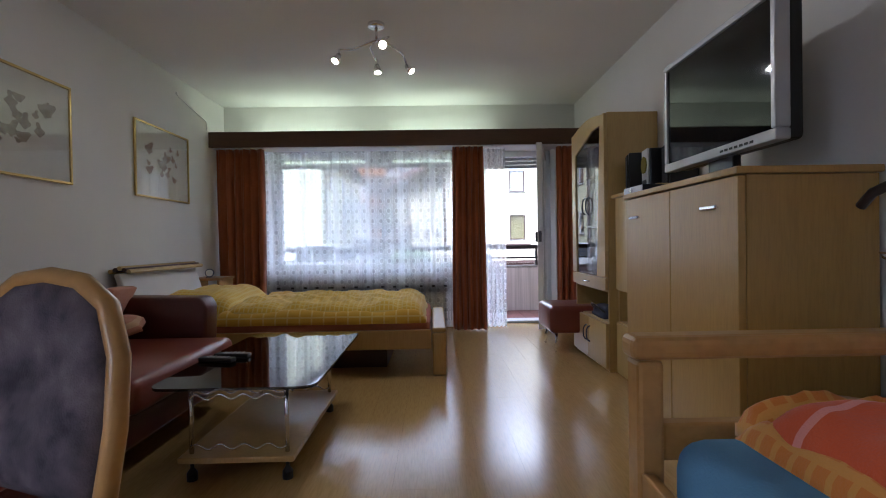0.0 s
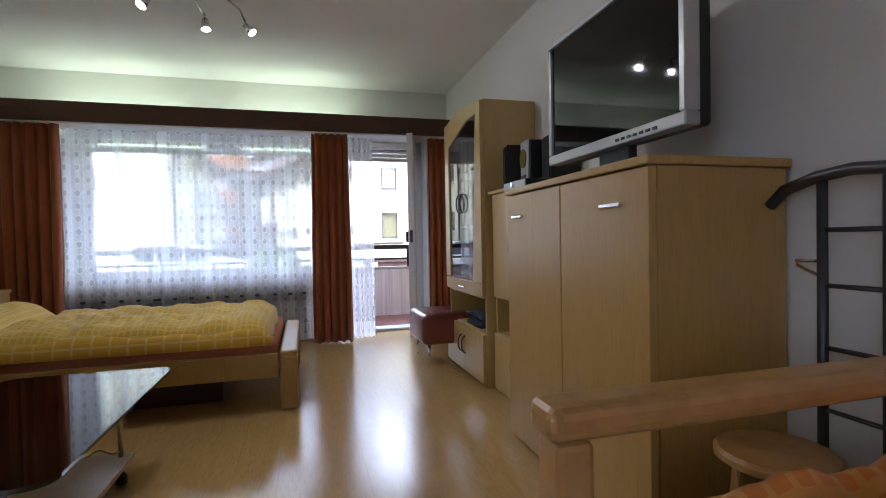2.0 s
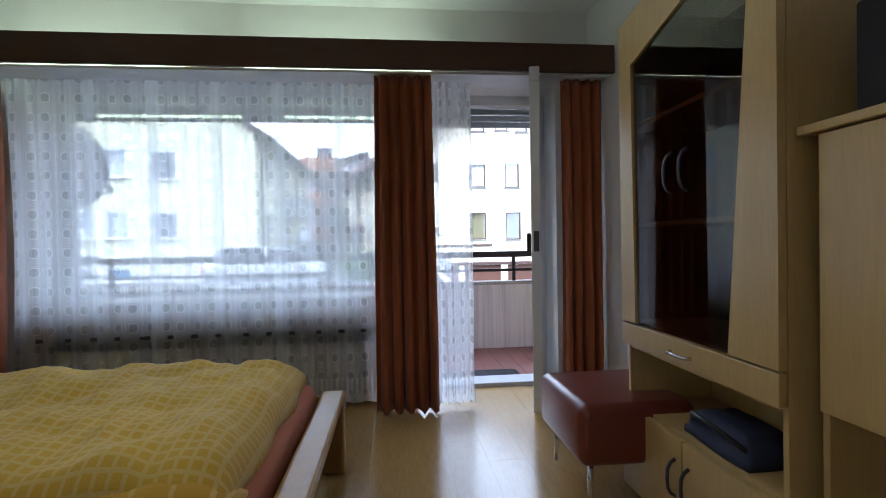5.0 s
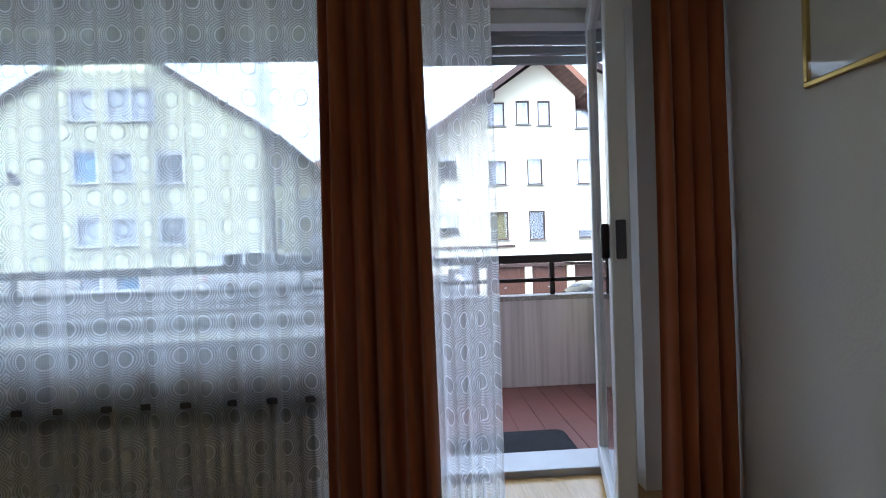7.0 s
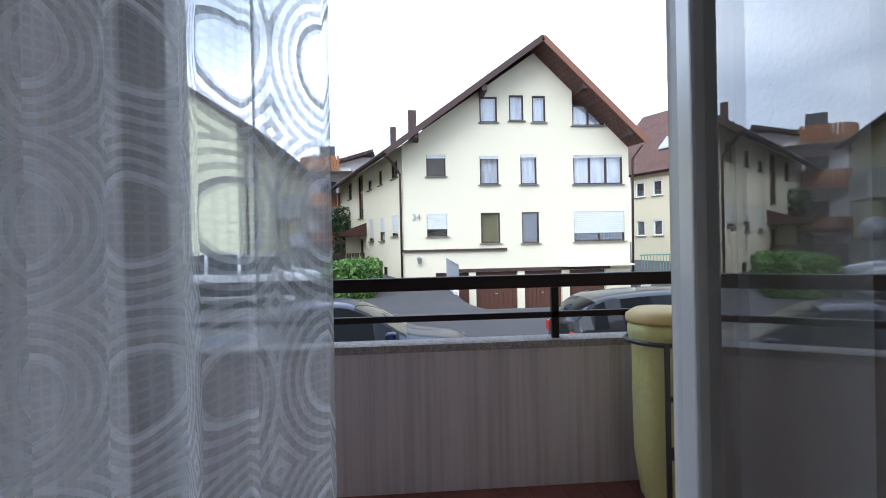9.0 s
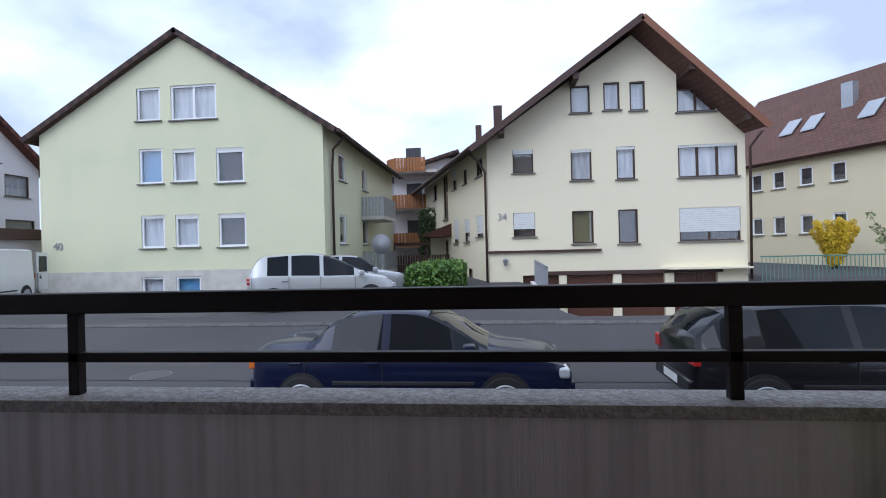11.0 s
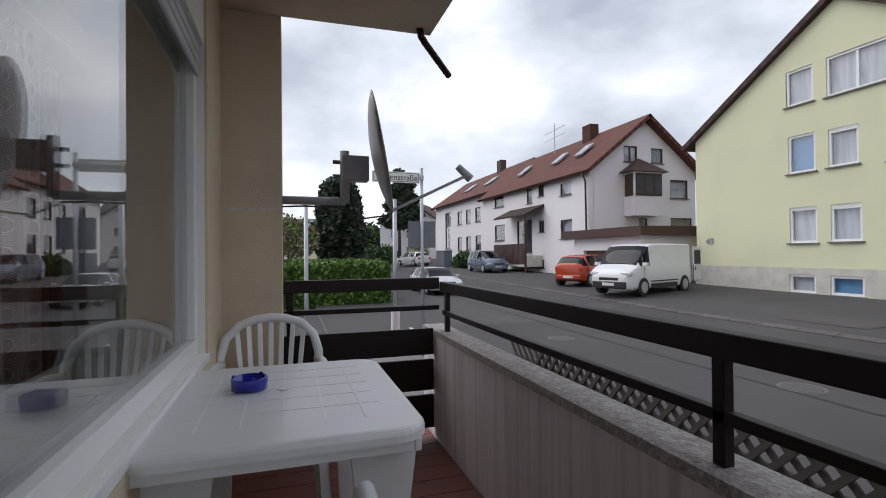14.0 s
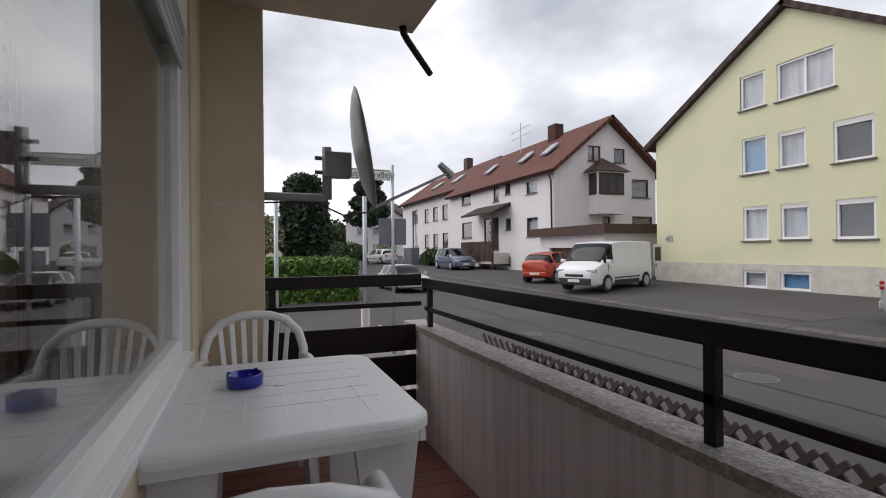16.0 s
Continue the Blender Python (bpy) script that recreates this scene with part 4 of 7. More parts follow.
def picture(place, wide, high, facing, seed, label):
    p = thing("picture", label, "picture", place, 90 if facing > 0 else -90, group="framed prints")
    part("frame", frame_ring(B(), -wide / 2, wide / 2, -0.022, -0.004, 0, high, 0.016, 0.003), GOLD, p, "narrow brass frame")
    part("print", box(B(), -wide / 2 + 0.017, wide / 2 - 0.017, -0.010, -0.006, 0.017, high - 0.017), PAPER, p)
    art = B()
    rng = random.Random(seed)
    for k in range(16):
        r, cx, cz = rng.uniform(0.03, 0.09) * high, rng.uniform(-0.28, 0.28) * wide, high * rng.uniform(0.3, 0.75)
        vs = [art.verts.new((cx + r * (1 + 0.5 * math.sin(3 * a + k)) * math.cos(a), -0.0105 - 0.0002 * k, cz + r * (1 + 0.4 * math.cos(2 * a + k)) * math.sin(a))) for a in [i * math.pi / 8 for i in range(16)]]
        art.faces.new(vs)
    part("flower_drawing", art, material("faded_ink_%d" % seed, rng.choice([(0.22, 0.18, 0.16), (0.20, 0.22, 0.12), (0.26, 0.16, 0.14)]), 0.8, second=(0.42, 0.36, 0.28), scale=25, amount=0.9), p, "soft floral drawing")
    g = part("glass", box(B(), -wide / 2 + 0.017, wide / 2 - 0.017, -0.019, -0.0175, 0.017, high - 0.017), PICTURE_GLASS, p)
    g.visible_shadow = False


picture((XL, 4.31, 1.42), 0.88, 0.65, 1, 11, "floral print in a brass frame on the wall")
picture((XL, 5.89, 1.42), 0.88, 0.64, 1, 12, "framed print hanging near the curtain")
picture((XR, 2.27, 1.40), 0.70, 0.55, -1, 13, "rose drawing in a brass frame above the day bed")
picture((XR, 6.28, 1.47), 0.66, 0.55, -1, 14, "yellow-toned print in a narrow brass frame")

light = thing("ceiling_lamp", "chrome ceiling lamp with four lit spots", "lamp", (-0.56, 5.05, ZC))
part("canopy", lathe(B(), [(0.055, -0.03), (0.062, -0.025), (0.062, -0.003), (0.058, -0.001)], 28), CHROME, light, "", True)
part("stem", bar(B(), (0, 0, -0.12), (0, 0, -0.03), 0.010), CHROME, light, "", True)
spots = [(-0.28, 0.02, -0.25, (-0.35, -0.45, -0.8), 1.8), (-0.03, 0.28, -0.23, (0.1, -0.2, -1.0), 2.2), (0.20, 0.34, -0.22, (0.6, -0.25, -0.7), 2.4), (0.05, -0.20, -0.26, (0.30, -0.85, -0.45), 4.0)]
part("arm", tube(B(), [(-0.28, 0.02, -0.18), (-0.20, 0.10, -0.15), (-0.10, 0.06, -0.13), (0, 0, -0.12), (0.10, 0.08, -0.13), (0.18, 0.22, -0.14), (0.20, 0.34, -0.17)], 0.007), CHROME, light, "", True)
part("arm", tube(B(), [(0.05, -0.20, -0.20), (0.10, -0.12, -0.15), (0.05, -0.04, -0.13), (0, 0, -0.12), (-0.06, 0.10, -0.13), (-0.05, 0.20, -0.15), (-0.03, 0.28, -0.18)], 0.007), CHROME, light, "", True)
for x, y, z, way, watts in spots:
    d = Vector(way).normalized()
    p0 = Vector((x, y, z + 0.03))
    hd = bar(B(), p0, p0 + d * 0.07, 0.018, 0.030, 18)
    sp = part("spot_head", hd, CHROME, light, "", True)
    part("bulb", bar(B(), p0 + d * 0.0705, p0 + d * 0.074, 0.026, 0.020, 18), BULB, sp, "lit bulb")
    part("knuckle", bar(B(), (x, y, z + 0.07), p0, 0.008), CHROME, sp)
    q = p0 + d * 0.085 + Vector((-0.56, 5.05, ZC))
    lamp("spot_beam", "SPOT", q, 0.5 * watts, (1.0, 0.90, 0.74), 0.014, q + d, 150)

cable = thing("wall_cable", "thin white cable clipped under the ceiling", "cable", (XL, 6.4, 0))
part("wire", tube(B(), [(0.006, -0.25, 2.46), (0.006, -0.22, 2.44), (0.006, 0.0, 2.40), (0.006, 0.35, 2.345), (0.006, 0.36, 2.25)], 0.005, 6), PVC, cable, "", True)
part("clip", box(B(), 0.0, 0.014, -0.262, -0.24, 2.45, 2.475, 0.002), PVC, cable)

# skirting and planks
setting("baseboard_west", box(B(), XL, XL + 0.015, YB, 7.2, 0.0, 0.06, 0.003), BEECH, "beech skirting board", "skirting")
setting("baseboard_east", box(B(), XR - 0.015, XR, YB, 3.15, 0.0, 0.06, 0.003), BEECH, "beech skirting board", "skirting")

# ---- balcony ----
setting("wall_wing", box(B(), -2.95, -2.65, YO + 0.002, 8.03, -0.3, 2.549, 0.004), RENDER, "cream rendered wing wall beside the balcony", "wall")
setting("outer_wall", wall_outer := box(B(), -2.649, WIN[0] - 0.005, YO - 0.02, YO + 0.012, -0.3, 2.549), RENDER, "cream rendered outer wall", "wall")
setting("outer_wall_east", box(B(), DOOR[1] + 0.005, 3.2, YO - 0.02, YO + 0.012, -0.3, 2.549), RENDER, "cream rendered outer wall", "wall")
setting("outer_wall_sill", box(B(), WIN[0] - 0.004, WIN[1] + 0.004, YO - 0.02, YO + 0.012, -0.3, 0.63), RENDER, "cream rendered wall under the window", "wall")
setting("trim_joint", box(B(), -2.652, -2.6495, 7.72, 8.031, 1.395, 1.405), CONCRETE, "dark joint in the wing wall", "joint")

rail = thing("balcony_railing", "dark brown steel railing on the concrete parapet", "railing", (0, 0, 0))
part("top_rail", box(B(), -2.68, 2.30, 9.005, 9.055, 0.885, 0.948, 0.004), RAIL, rail)
part("middle_rail", box(B(), -2.66, 2.30, 9.015, 9.045, 0.735, 0.765, 0.003), RAIL, rail)
for x in (-2.59, -0.50, 1.43, 2.30):
    part("post", box(B(), x - 0.018, x + 0.018, 9.015, 9.045, 0.634, 0.884, 0.003), RAIL, rail)
for n_, x in (("side_rail", -2.68),):
    part("side_rail", box(B(), x - 0.045, x + 0.005, 8.033, 9.004, 0.90, 0.975, 0.004), RAIL, rail)
    part("side_rail", box(B(), x - 0.03, x, 8.033, 9.004, 0.765, 0.795, 0.003), RAIL, rail)
    for z0, z1 in ((0.475, 0.645), (0.245, 0.445), (0.0, 0.215)):
        part("side_board", box(B(), x - 0.03, x - 0.005, 8.033, 8.965, z0, z1, 0.004), RAIL, rail, "dark brown board")
    part("post", box(B(), x - 0.045, x + 0.0, 8.05, 8.09, -0.05, 0.90, 0.003), RAIL, rail)
screen = thing("side_screen", "wired-glass screen in a dark steel frame", "screen", (2.34, 0, 0))
part("frame", box(box(box(B(), -0.02, 0.02, 7.72, 8.96, 0.90, 0.945, 0.003), -0.02, 0.02, 8.92, 8.965, 0.0, 0.899, 0.003), -0.02, 0.02, 7.72, 8.919, 0.0, 0.05, 0.003), RAIL, screen)
WIRED = material("wired_cloudy_glass", (0.34, 0.36, 0.36), 0.25, second=(0.26, 0.28, 0.28), scale=30, bump=0.8, bump_scale=90)
part("pane", box(B(), -0.005, 0.005, 7.72, 8.915, 0.45, 0.895), WIRED, screen, "cloudy wired pane")
part("panel", box(B(), -0.006, 0.006, 7.72, 8.915, 0.055, 0.445), CONCRETE, screen, "grey lower panel")

# balcony planks
for i in range(34):
    x0 = -2.9 + i * 0.16
    part("floor_board", box(B(), x0 + 0.003, x0 + 0.157, YO + 0.016, PY - 0.012, BZ - 0.005, BZ, 0.002, 1), BALCONY_TILE, bpy.data.objects["balcony_floor"])

mat_ = thing("door_mat", "dark ribbed door mat outside the balcony door", "door mat", (0.86, 7.86, BZ))
bm = box(B(), -0.33, 0.33, -0.17, 0.20, 0.0, 0.012)
bmesh.ops.bevel(bm, geom=[e for e in bm.edges if abs(e.verts[0].co.z - e.verts[1].co.z) > 0.005], offset=0.05, segments=4, profile=0.5, affect="EDGES")
part("mat", bm, material("dark_mat_pile", (0.02, 0.021, 0.026), 0.95, bump=1.0, bump_scale=220), mat_)

gtab = thing("garden_table", "white plastic garden table against the window wall", "table", (-1.375, 8.055, BZ))
bm = box(B(), -0.475, 0.475, -0.40, 0.385, 0.682, 0.72)
bmesh.ops.bevel(bm, geom=[e for e in bm.edges if abs(e.verts[0].co.z - e.verts[1].co.z) > 0.005], offset=0.10, segments=7, profile=0.5, affect="EDGES")
bmesh.ops.bevel(bm, geom=[e for e in bm.edges if min(e.verts[0].co.z, e.verts[1].co.z) > 0.71], offset=0.018, segments=3, profile=0.5, affect="EDGES")
part("tabletop", bm, WHITE_PLASTIC, gtab, "", False)
part("rim", box(box(box(box(B(), -0.45, 0.45, -0.375, -0.355, 0.645, 0.6815, 0.004), -0.45, 0.45, 0.34, 0.36, 0.645, 0.6815, 0.004), -0.45, -0.43, -0.354, 0.339, 0.645, 0.6815, 0.004), 0.43, 0.45, -0.354, 0.339, 0.645, 0.6815, 0.004), WHITE_PLASTIC, gtab)
GROOVE = material("pale_grooved_plastic", (0.86, 0.87, 0.88), 0.35)
for k in range(5):
    part("groove", box(B(), -0.32 + k * 0.13, -0.316 + k * 0.13, -0.30, 0.28, 0.7202, 0.7212), GROOVE, gtab)
    part("groove", box(B(), -0.36, 0.34, -0.24 + k * 0.115, -0.236 + k * 0.115, 0.7202, 0.7212), GROOVE, gtab)
part("parasol_cap", lathe(B(), [(0.022, 0.7205), (0.022, 0.723), (0.014, 0.724)], 18, (-0.05, -0.01, 0)), WHITE_PLASTIC, gtab)
for x, y in ((-0.34, -0.28), (0.34, -0.28), (-0.34, 0.27), (0.34, 0.27)):
    bm = B()
    prism(bm, [(-0.10, 0.645), (0.10, 0.645), (0.075, 0.45), (0.055, 0.0), (-0.055, 0.0), (-0.075, 0.45)], "y", -0.018, 0.018)
    lg = part("leg", bm, WHITE_PLASTIC, gtab)
    lg.matrix_basis = pose(x, y, 0, 0, 0, 90)

ash = thing("ashtray", "cobalt-blue glass ashtray on the garden table", "ashtray", (-1.455, 7.93, BZ + 0.7215))
part("bowl", lathe(B(), [(0.045, 0.0), (0.06, 0.003), (0.062, 0.04), (0.060, 0.044), (0.052, 0.043), (0.048, 0.012), (0.0005, 0.010)], 32), BLUE_GLASS, ash, "", True)
for a in (0.3, 2.4, 4.5):
    part("notch", box(B(), 0.054 * math.cos(a) - 0.006, 0.054 * math.cos(a) + 0.006, 0.054 * math.sin(a) - 0.006, 0.054 * math.sin(a) + 0.006, 0.0445, 0.050, 0.002), BLUE_GLASS, ash)


def garden_chair(place, turn, label):
    c = thing("garden_chair", label, "chair", place, turn, group="garden chairs")
    part("seat", soft_box(-0.23, 0.23, -0.22, 0.22, 0.395, 0.425, 0.05, 14, 14, 3, 0.002, 3), WHITE_PLASTIC, c, "", True)
    for x in (-0.22, 0.22):
        part("leg", beam(B(), (x, -0.20, 0.41), (x * 1.12, -0.25, 0.0), 0.05, 0.035, 0.006), WHITE_PLASTIC, c)
        part("leg", beam(B(), (x, 0.22, 0.41), (x * 1.12, 0.30, 0.0), 0.05, 0.035, 0.006), WHITE_PLASTIC, c)
        part("armrest", tube(B(), [(x * 1.15, -0.22, 0.42), (x * 1.2, -0.21, 0.60), (x * 1.2, -0.15, 0.635), (x * 1.18, 0.10, 0.64), (x * 1.1, 0.27, 0.62)], 0.022, 8), WHITE_PLASTIC, c, "", True)
    lean = lambda z: 0.21 + 0.28 * (z - 0.42)
    ring = [(-0.225, 0.42), (-0.245, 0.55), (-0.25, 0.66), (-0.225, 0.75), (-0.16, 0.815), (-0.08, 0.842), (0, 0.85), (0.08, 0.842), (0.16, 0.815), (0.225, 0.75), (0.25, 0.66), (0.245, 0.55), (0.225, 0.42)]
    part("back_frame", tube(B(), [(x, lean(z), z) for x, z in ring], 0.024, 10), WHITE_PLASTIC, c, "rounded back hoop", True)
    for k in range(7):
        x = -0.165 + k * 0.055
        zt = 0.845 - 0.9 * x * x - 0.02
        part("back_slat", beam(B(), (x * 0.8, lean(0.43), 0.43), (x * 1.05, lean(zt), zt), 0.026, 0.010, 0.003), WHITE_PLASTIC, c)
    return c


garden_chair((-2.13, 7.97, BZ), 90, "white plastic garden chair at the table's far end")
garden_chair((-0.62, 7.97, BZ), -90, "white plastic garden chair drawn up to the table")

SACK = material("yellow_translucent_sack", (0.70, 0.67, 0.26), 0.4, second=(0.60, 0.58, 0.30), scale=8, bump=0.8, bump_scale=18)
sack = thing("waste_sack_stand", "yellow waste sack in a grey stand with lid", "waste bin", (1.86, 8.72, BZ))
bm = B()
lathe(bm, [(0.10, 0.01), (0.14, 0.05), (0.175, 0.25), (0.185, 0.50), (0.18, 0.70), (0.205, 0.76), (0.207, 0.80), (0.19, 0.81)], 36)
for v in bm.verts:
    n_ = noise.noise(Vector((math.atan2(v.co.y, v.co.x) * 2.2, v.co.z * 3, 1)))
    v.co.x *= 1 + 0.10 * n_
    v.co.y *= 1 + 0.10 * n_
part("sack", bm, SACK, sack, "crumpled translucent yellow sack", True)
part("lid", lathe(B(), [(0.212, 0.812), (0.216, 0.825), (0.212, 0.845), (0.16, 0.868), (0.02, 0.876)], 36), material("pale_yellow_lid", (0.66, 0.50, 0.20), 0.45, second=(0.60, 0.45, 0.20), scale=6), sack, "pale yellow round lid", True)
part("ring", tube(B(), [(0.222 * math.cos(a), 0.222 * math.sin(a), 0.735) for a in [k * math.pi / 16 for k in range(32)]], 0.010, 8, True), STEEL, sack, "grey holding ring", True)
for a in (-2.0, -1.55, 0.9, 1.4):
    part("upright", box(B(), 0.232 * math.cos(a) - 0.014, 0.232 * math.cos(a) + 0.014, 0.232 * math.sin(a) - 0.008, 0.232 * math.sin(a) + 0.008, 0.0, 0.745, 0.003), STEEL, sack)
part("crossbar", beam(B(), (0.232 * math.cos(-2.0), 0.232 * math.sin(-2.0), 0.52), (0.232 * math.cos(-1.55), 0.232 * math.sin(-1.55), 0.52), 0.014, 0.02), STEEL, sack)
sack.matrix_world = pose(1.815, 8.71, BZ) @ Matrix.Diagonal((0.73, 0.73, 1, 1))
part("crossbar", beam(B(), (0.232 * math.cos(-2.0), 0.232 * math.sin(-2.0), 0.30), (0.232 * math.cos(-1.55), 0.232 * math.sin(-1.55), 0.30), 0.014, 0.05), STEEL, sack)

spout = thing("drain_spout", "dark bent drain spout under the balcony slab", "drain pipe", (-2.58, 8.86, 2.55))
part("pipe", tube(B(), [(0.0, 0.0, 0.0), (-0.01, 0.01, -0.04), (-0.03, 0.04, -0.07), (-0.21, 0.26, -0.20)], 0.022, 12), RAIL, spout, "", True)

DISH_GREY = material("dish_grey_paint", (0.33, 0.33, 0.35), 0.5, second=(0.29, 0.29, 0.31), scale=4)
dish = thing("satellite_dish", "grey satellite dish on a wall arm", "satellite dish", (-2.78, 8.56, 1.76))
bm = B()
lathe(bm, [(0.42, 0.075), (0.425, 0.07), (0.36, 0.045), (0.25, 0.02), (0.12, 0.004), (0.003, 0.0)], 40)
for v in bm.verts:
    v.co = Vector((v.co.x * 0.93, v.co.y, v.co.z))
sh = part("reflector", bm, DISH_GREY, dish, "", True)
sh.matrix_basis = pose(0, 0.02, 0.02, -80, 0, -10) @ pose(0, 0, 0, 0, 0, 90)
part("bracket", box(B(), -0.05, 0.05, -0.17, 0.0, -0.16, 0.0, 0.006), DISH_GREY, dish)
part("mast", bar(B(), (0, -0.15, -0.30), (0, -0.15, 0.03), 0.030, n=16), DISH_GREY, dish, "", True)
part("wall_arm", bar(B(), (0, -0.53, -0.29), (0, -0.15, -0.29), 0.026, n=14), DISH_GREY, dish, "", True)
part("feed_arm", beam(B(), (0.02, 0.12, -0.36), (0.12, 0.62, -0.12), 0.025, 0.018), DISH_GREY, dish)
part("feed_horn", bar(B(), (0.10, 0.67, -0.13), (0.10, 0.58, -0.05), 0.030, 0.022, 14), DISH_GREY, dish)
part("cable", tube(B(), [(0, -0.53, -0.33), (0.01, -0.40, -0.325), (0.01, -0.2, -0.33), (0.01, -0.05, -0.40), (0.02, 0.10, -0.38)], 0.006, 6), BLACK, dish, "black cable", True)
for z in (-0.04, -0.13):
    part("wing_nut", box(box(B(), -0.02, 0.02, -0.215, -0.185, z - 0.005, z + 0.005, 0.002), -0.006, 0.006, -0.225, -0.18, z - 0.012, z + 0.012, 0.002), STEEL, dish)

# ---- street: ground ----
def smooth(a, b_, v):
    s = min(1.0, max(0.0, (v - a) / (b_ - a)))
    return s * s * (3 - 2 * s)


def ground_z(x, y):
    """The street, the yards that rise behind it and the garage ramp."""
    z = -1.2 + 0.58 * smooth(16.5, 21.0, y) + 0.02 * max(0.0, min(y, 60) - 21) + 0.012 * max(0.0, min(-x, 70) - 12)
    ramp = smooth(2.3, 2.9, x) * (1 - smooth(11.2, 11.9, x)) * smooth(19.0, 28.0, y) * (1 - smooth(31.0, 33.0, y))
    return z + ramp * (-2.12 - z)


bm = B()
xs = [-900, -300, -150] + [-100 + 5 * k for k in range(17)] + [-15 + 0.6 * k for k in range(58)] + [22, 26, 32, 40, 60, 100, 300, 900]
ys = [9.15] + [9.6 + 0.6 * k for k in range(50)] + [42, 50, 60, 80, 120, 300, 1200]
gv = [[bm.verts.new((x, y, ground_z(x, y))) for y in ys] for x in xs]
for i in range(len(xs) - 1):
    for j in range(len(ys) - 1):
        bm.faces.new((gv[i][j], gv[i + 1][j], gv[i + 1][j + 1], gv[i][j + 1]))
# the strip beside and behind the house
for x0, x1, y0, y1 in ((-900, -2.95, -400, 9.15), (3.2, 900, -400, 9.15)):
    v = [bm.verts.new(p) for p in ((x0, y0, -1.2), (x1, y0, -1.2), (x1, y1, -1.2), (x0, y1, -1.2))]
    bm.faces.new(v)
setting("ground", bm, ASPHALT, "worn grey asphalt street and yards", "ground", True)
GRASS = material("mown_grass", (0.05, 0.10, 0.022), 0.95, second=(0.075, 0.13, 0.03), scale=8, amount=0.9, grain=0.4, grain_scale=60, bump=0.8, bump_scale=90)
PAVING = material("grey_concrete_paving", (0.16, 0.15, 0.15), 0.9, second=(0.12, 0.115, 0.115), scale=2, bump=0.4, bump_scale=40, per_piece=0.1)
setting("pavement", box(B(), -60, 40, 9.12, 11.6, -1.35, -1.185), PAVING, "grey concrete paving below the balcony", "pavement")
setting("kerb", box(B(), -60, 40, 11.6, 11.72, -1.35, -1.17, 0.01), CONCRETE, "grey kerb stones along the street", "kerb")
for x, y, r in ((-5.73, 16.32, 0.36), (-11.3, 15.05, 0.36), (1.6, 24.5, 0.32)):
    mh = thing("manhole_cover", "round cast-iron manhole cover in the asphalt", "manhole cover", (x, y, ground_z(x, y)), group="manhole covers")
    part("rim", lathe(B(), [(r, 0.0), (r, 0.008), (r - 0.05, 0.009), (r - 0.055, 0.002)], 28), material("worn_iron", (0.14, 0.13, 0.125), 0.7, 0.3), mh)
    part("cover", lathe(B(), [(r - 0.06, 0.0), (r - 0.06, 0.010), (0.01, 0.012)], 28), material("cast_iron_cover", (0.085, 0.08, 0.078), 0.8, second=(0.06, 0.056, 0.055), scale=20), mh)

GUTTER = material("worn_gutter_stone", (0.115, 0.105, 0.10), 0.9, second=(0.07, 0.065, 0.062), scale=6, amount=0.9, bump=0.4, bump_scale=60, per_piece=0.15)
gutter = tagged(new("kerb_far"), "flush worn kerb stones across the street", "kerb", kind="structure")
stone = None
for k in range(62):
    x = -42 + k * 0.95
    if stone is None:
        stone = part("kerb_stone", box(B(), -0.468, 0.468, -0.13, 0.13, -0.08, 0.012, 0.008, 1), GUTTER, gutter)
        piece = stone
    else:
        piece = new("kerb_stone", stone.data)
        piece.parent = gutter
    piece.matrix_basis = pose(x, 19.6, ground_z(x, 19.6) + 0.012, 10.5)
PATCH = material("tarmac_repair", (0.085, 0.078, 0.074), 0.92, second=(0.06, 0.055, 0.053), scale=3, grain=0.4, grain_scale=50, bump=0.4, bump_scale=90)
SEAM = material("dark_tarmac_seam", (0.03, 0.029, 0.03), 0.7, second=(0.045, 0.043, 0.044), scale=8)


def ground_patch(name, label, x0, x1, y0, y1, mat, seed):
    """A thin ragged-edged patch that follows the ground."""
    bm = B()
    off = Vector((seed * 3.7, 0, 0))

    def at(u, v):
        x, y = x0 + (x1 - x0) * u, y0 + (y1 - y0) * v
        x += 0.06 * noise.noise(Vector((x * 2, y * 2, 0)) + off)
        y += 0.06 * noise.noise(Vector((x * 2, y * 2, 5)) + off)
        return (x, y, ground_z(x, y) + 0.007)

    sheet(bm, max(4, int((x1 - x0) / 0.3)), max(2, int((y1 - y0) / 0.3)), at)
    setting(name, bm, mat, label, "road patch")


ground_patch("road_patch", "paler tarmac repair in the forecourt", -9.4, -7.2, 20.3, 21.7, PATCH, 1)
ground_patch("road_patch", "paler tarmac repair in the street", -7.3, -5.0, 17.0, 18.0, PATCH, 2)
ground_patch("road_patch", "paler tarmac strip across the street", -15.8, -14.2, 12.4, 19.2, PATCH, 3)
ground_patch("road_patch", "dark tarred seam along the street", -40, 16, 15.95, 16.03, SEAM, 4)

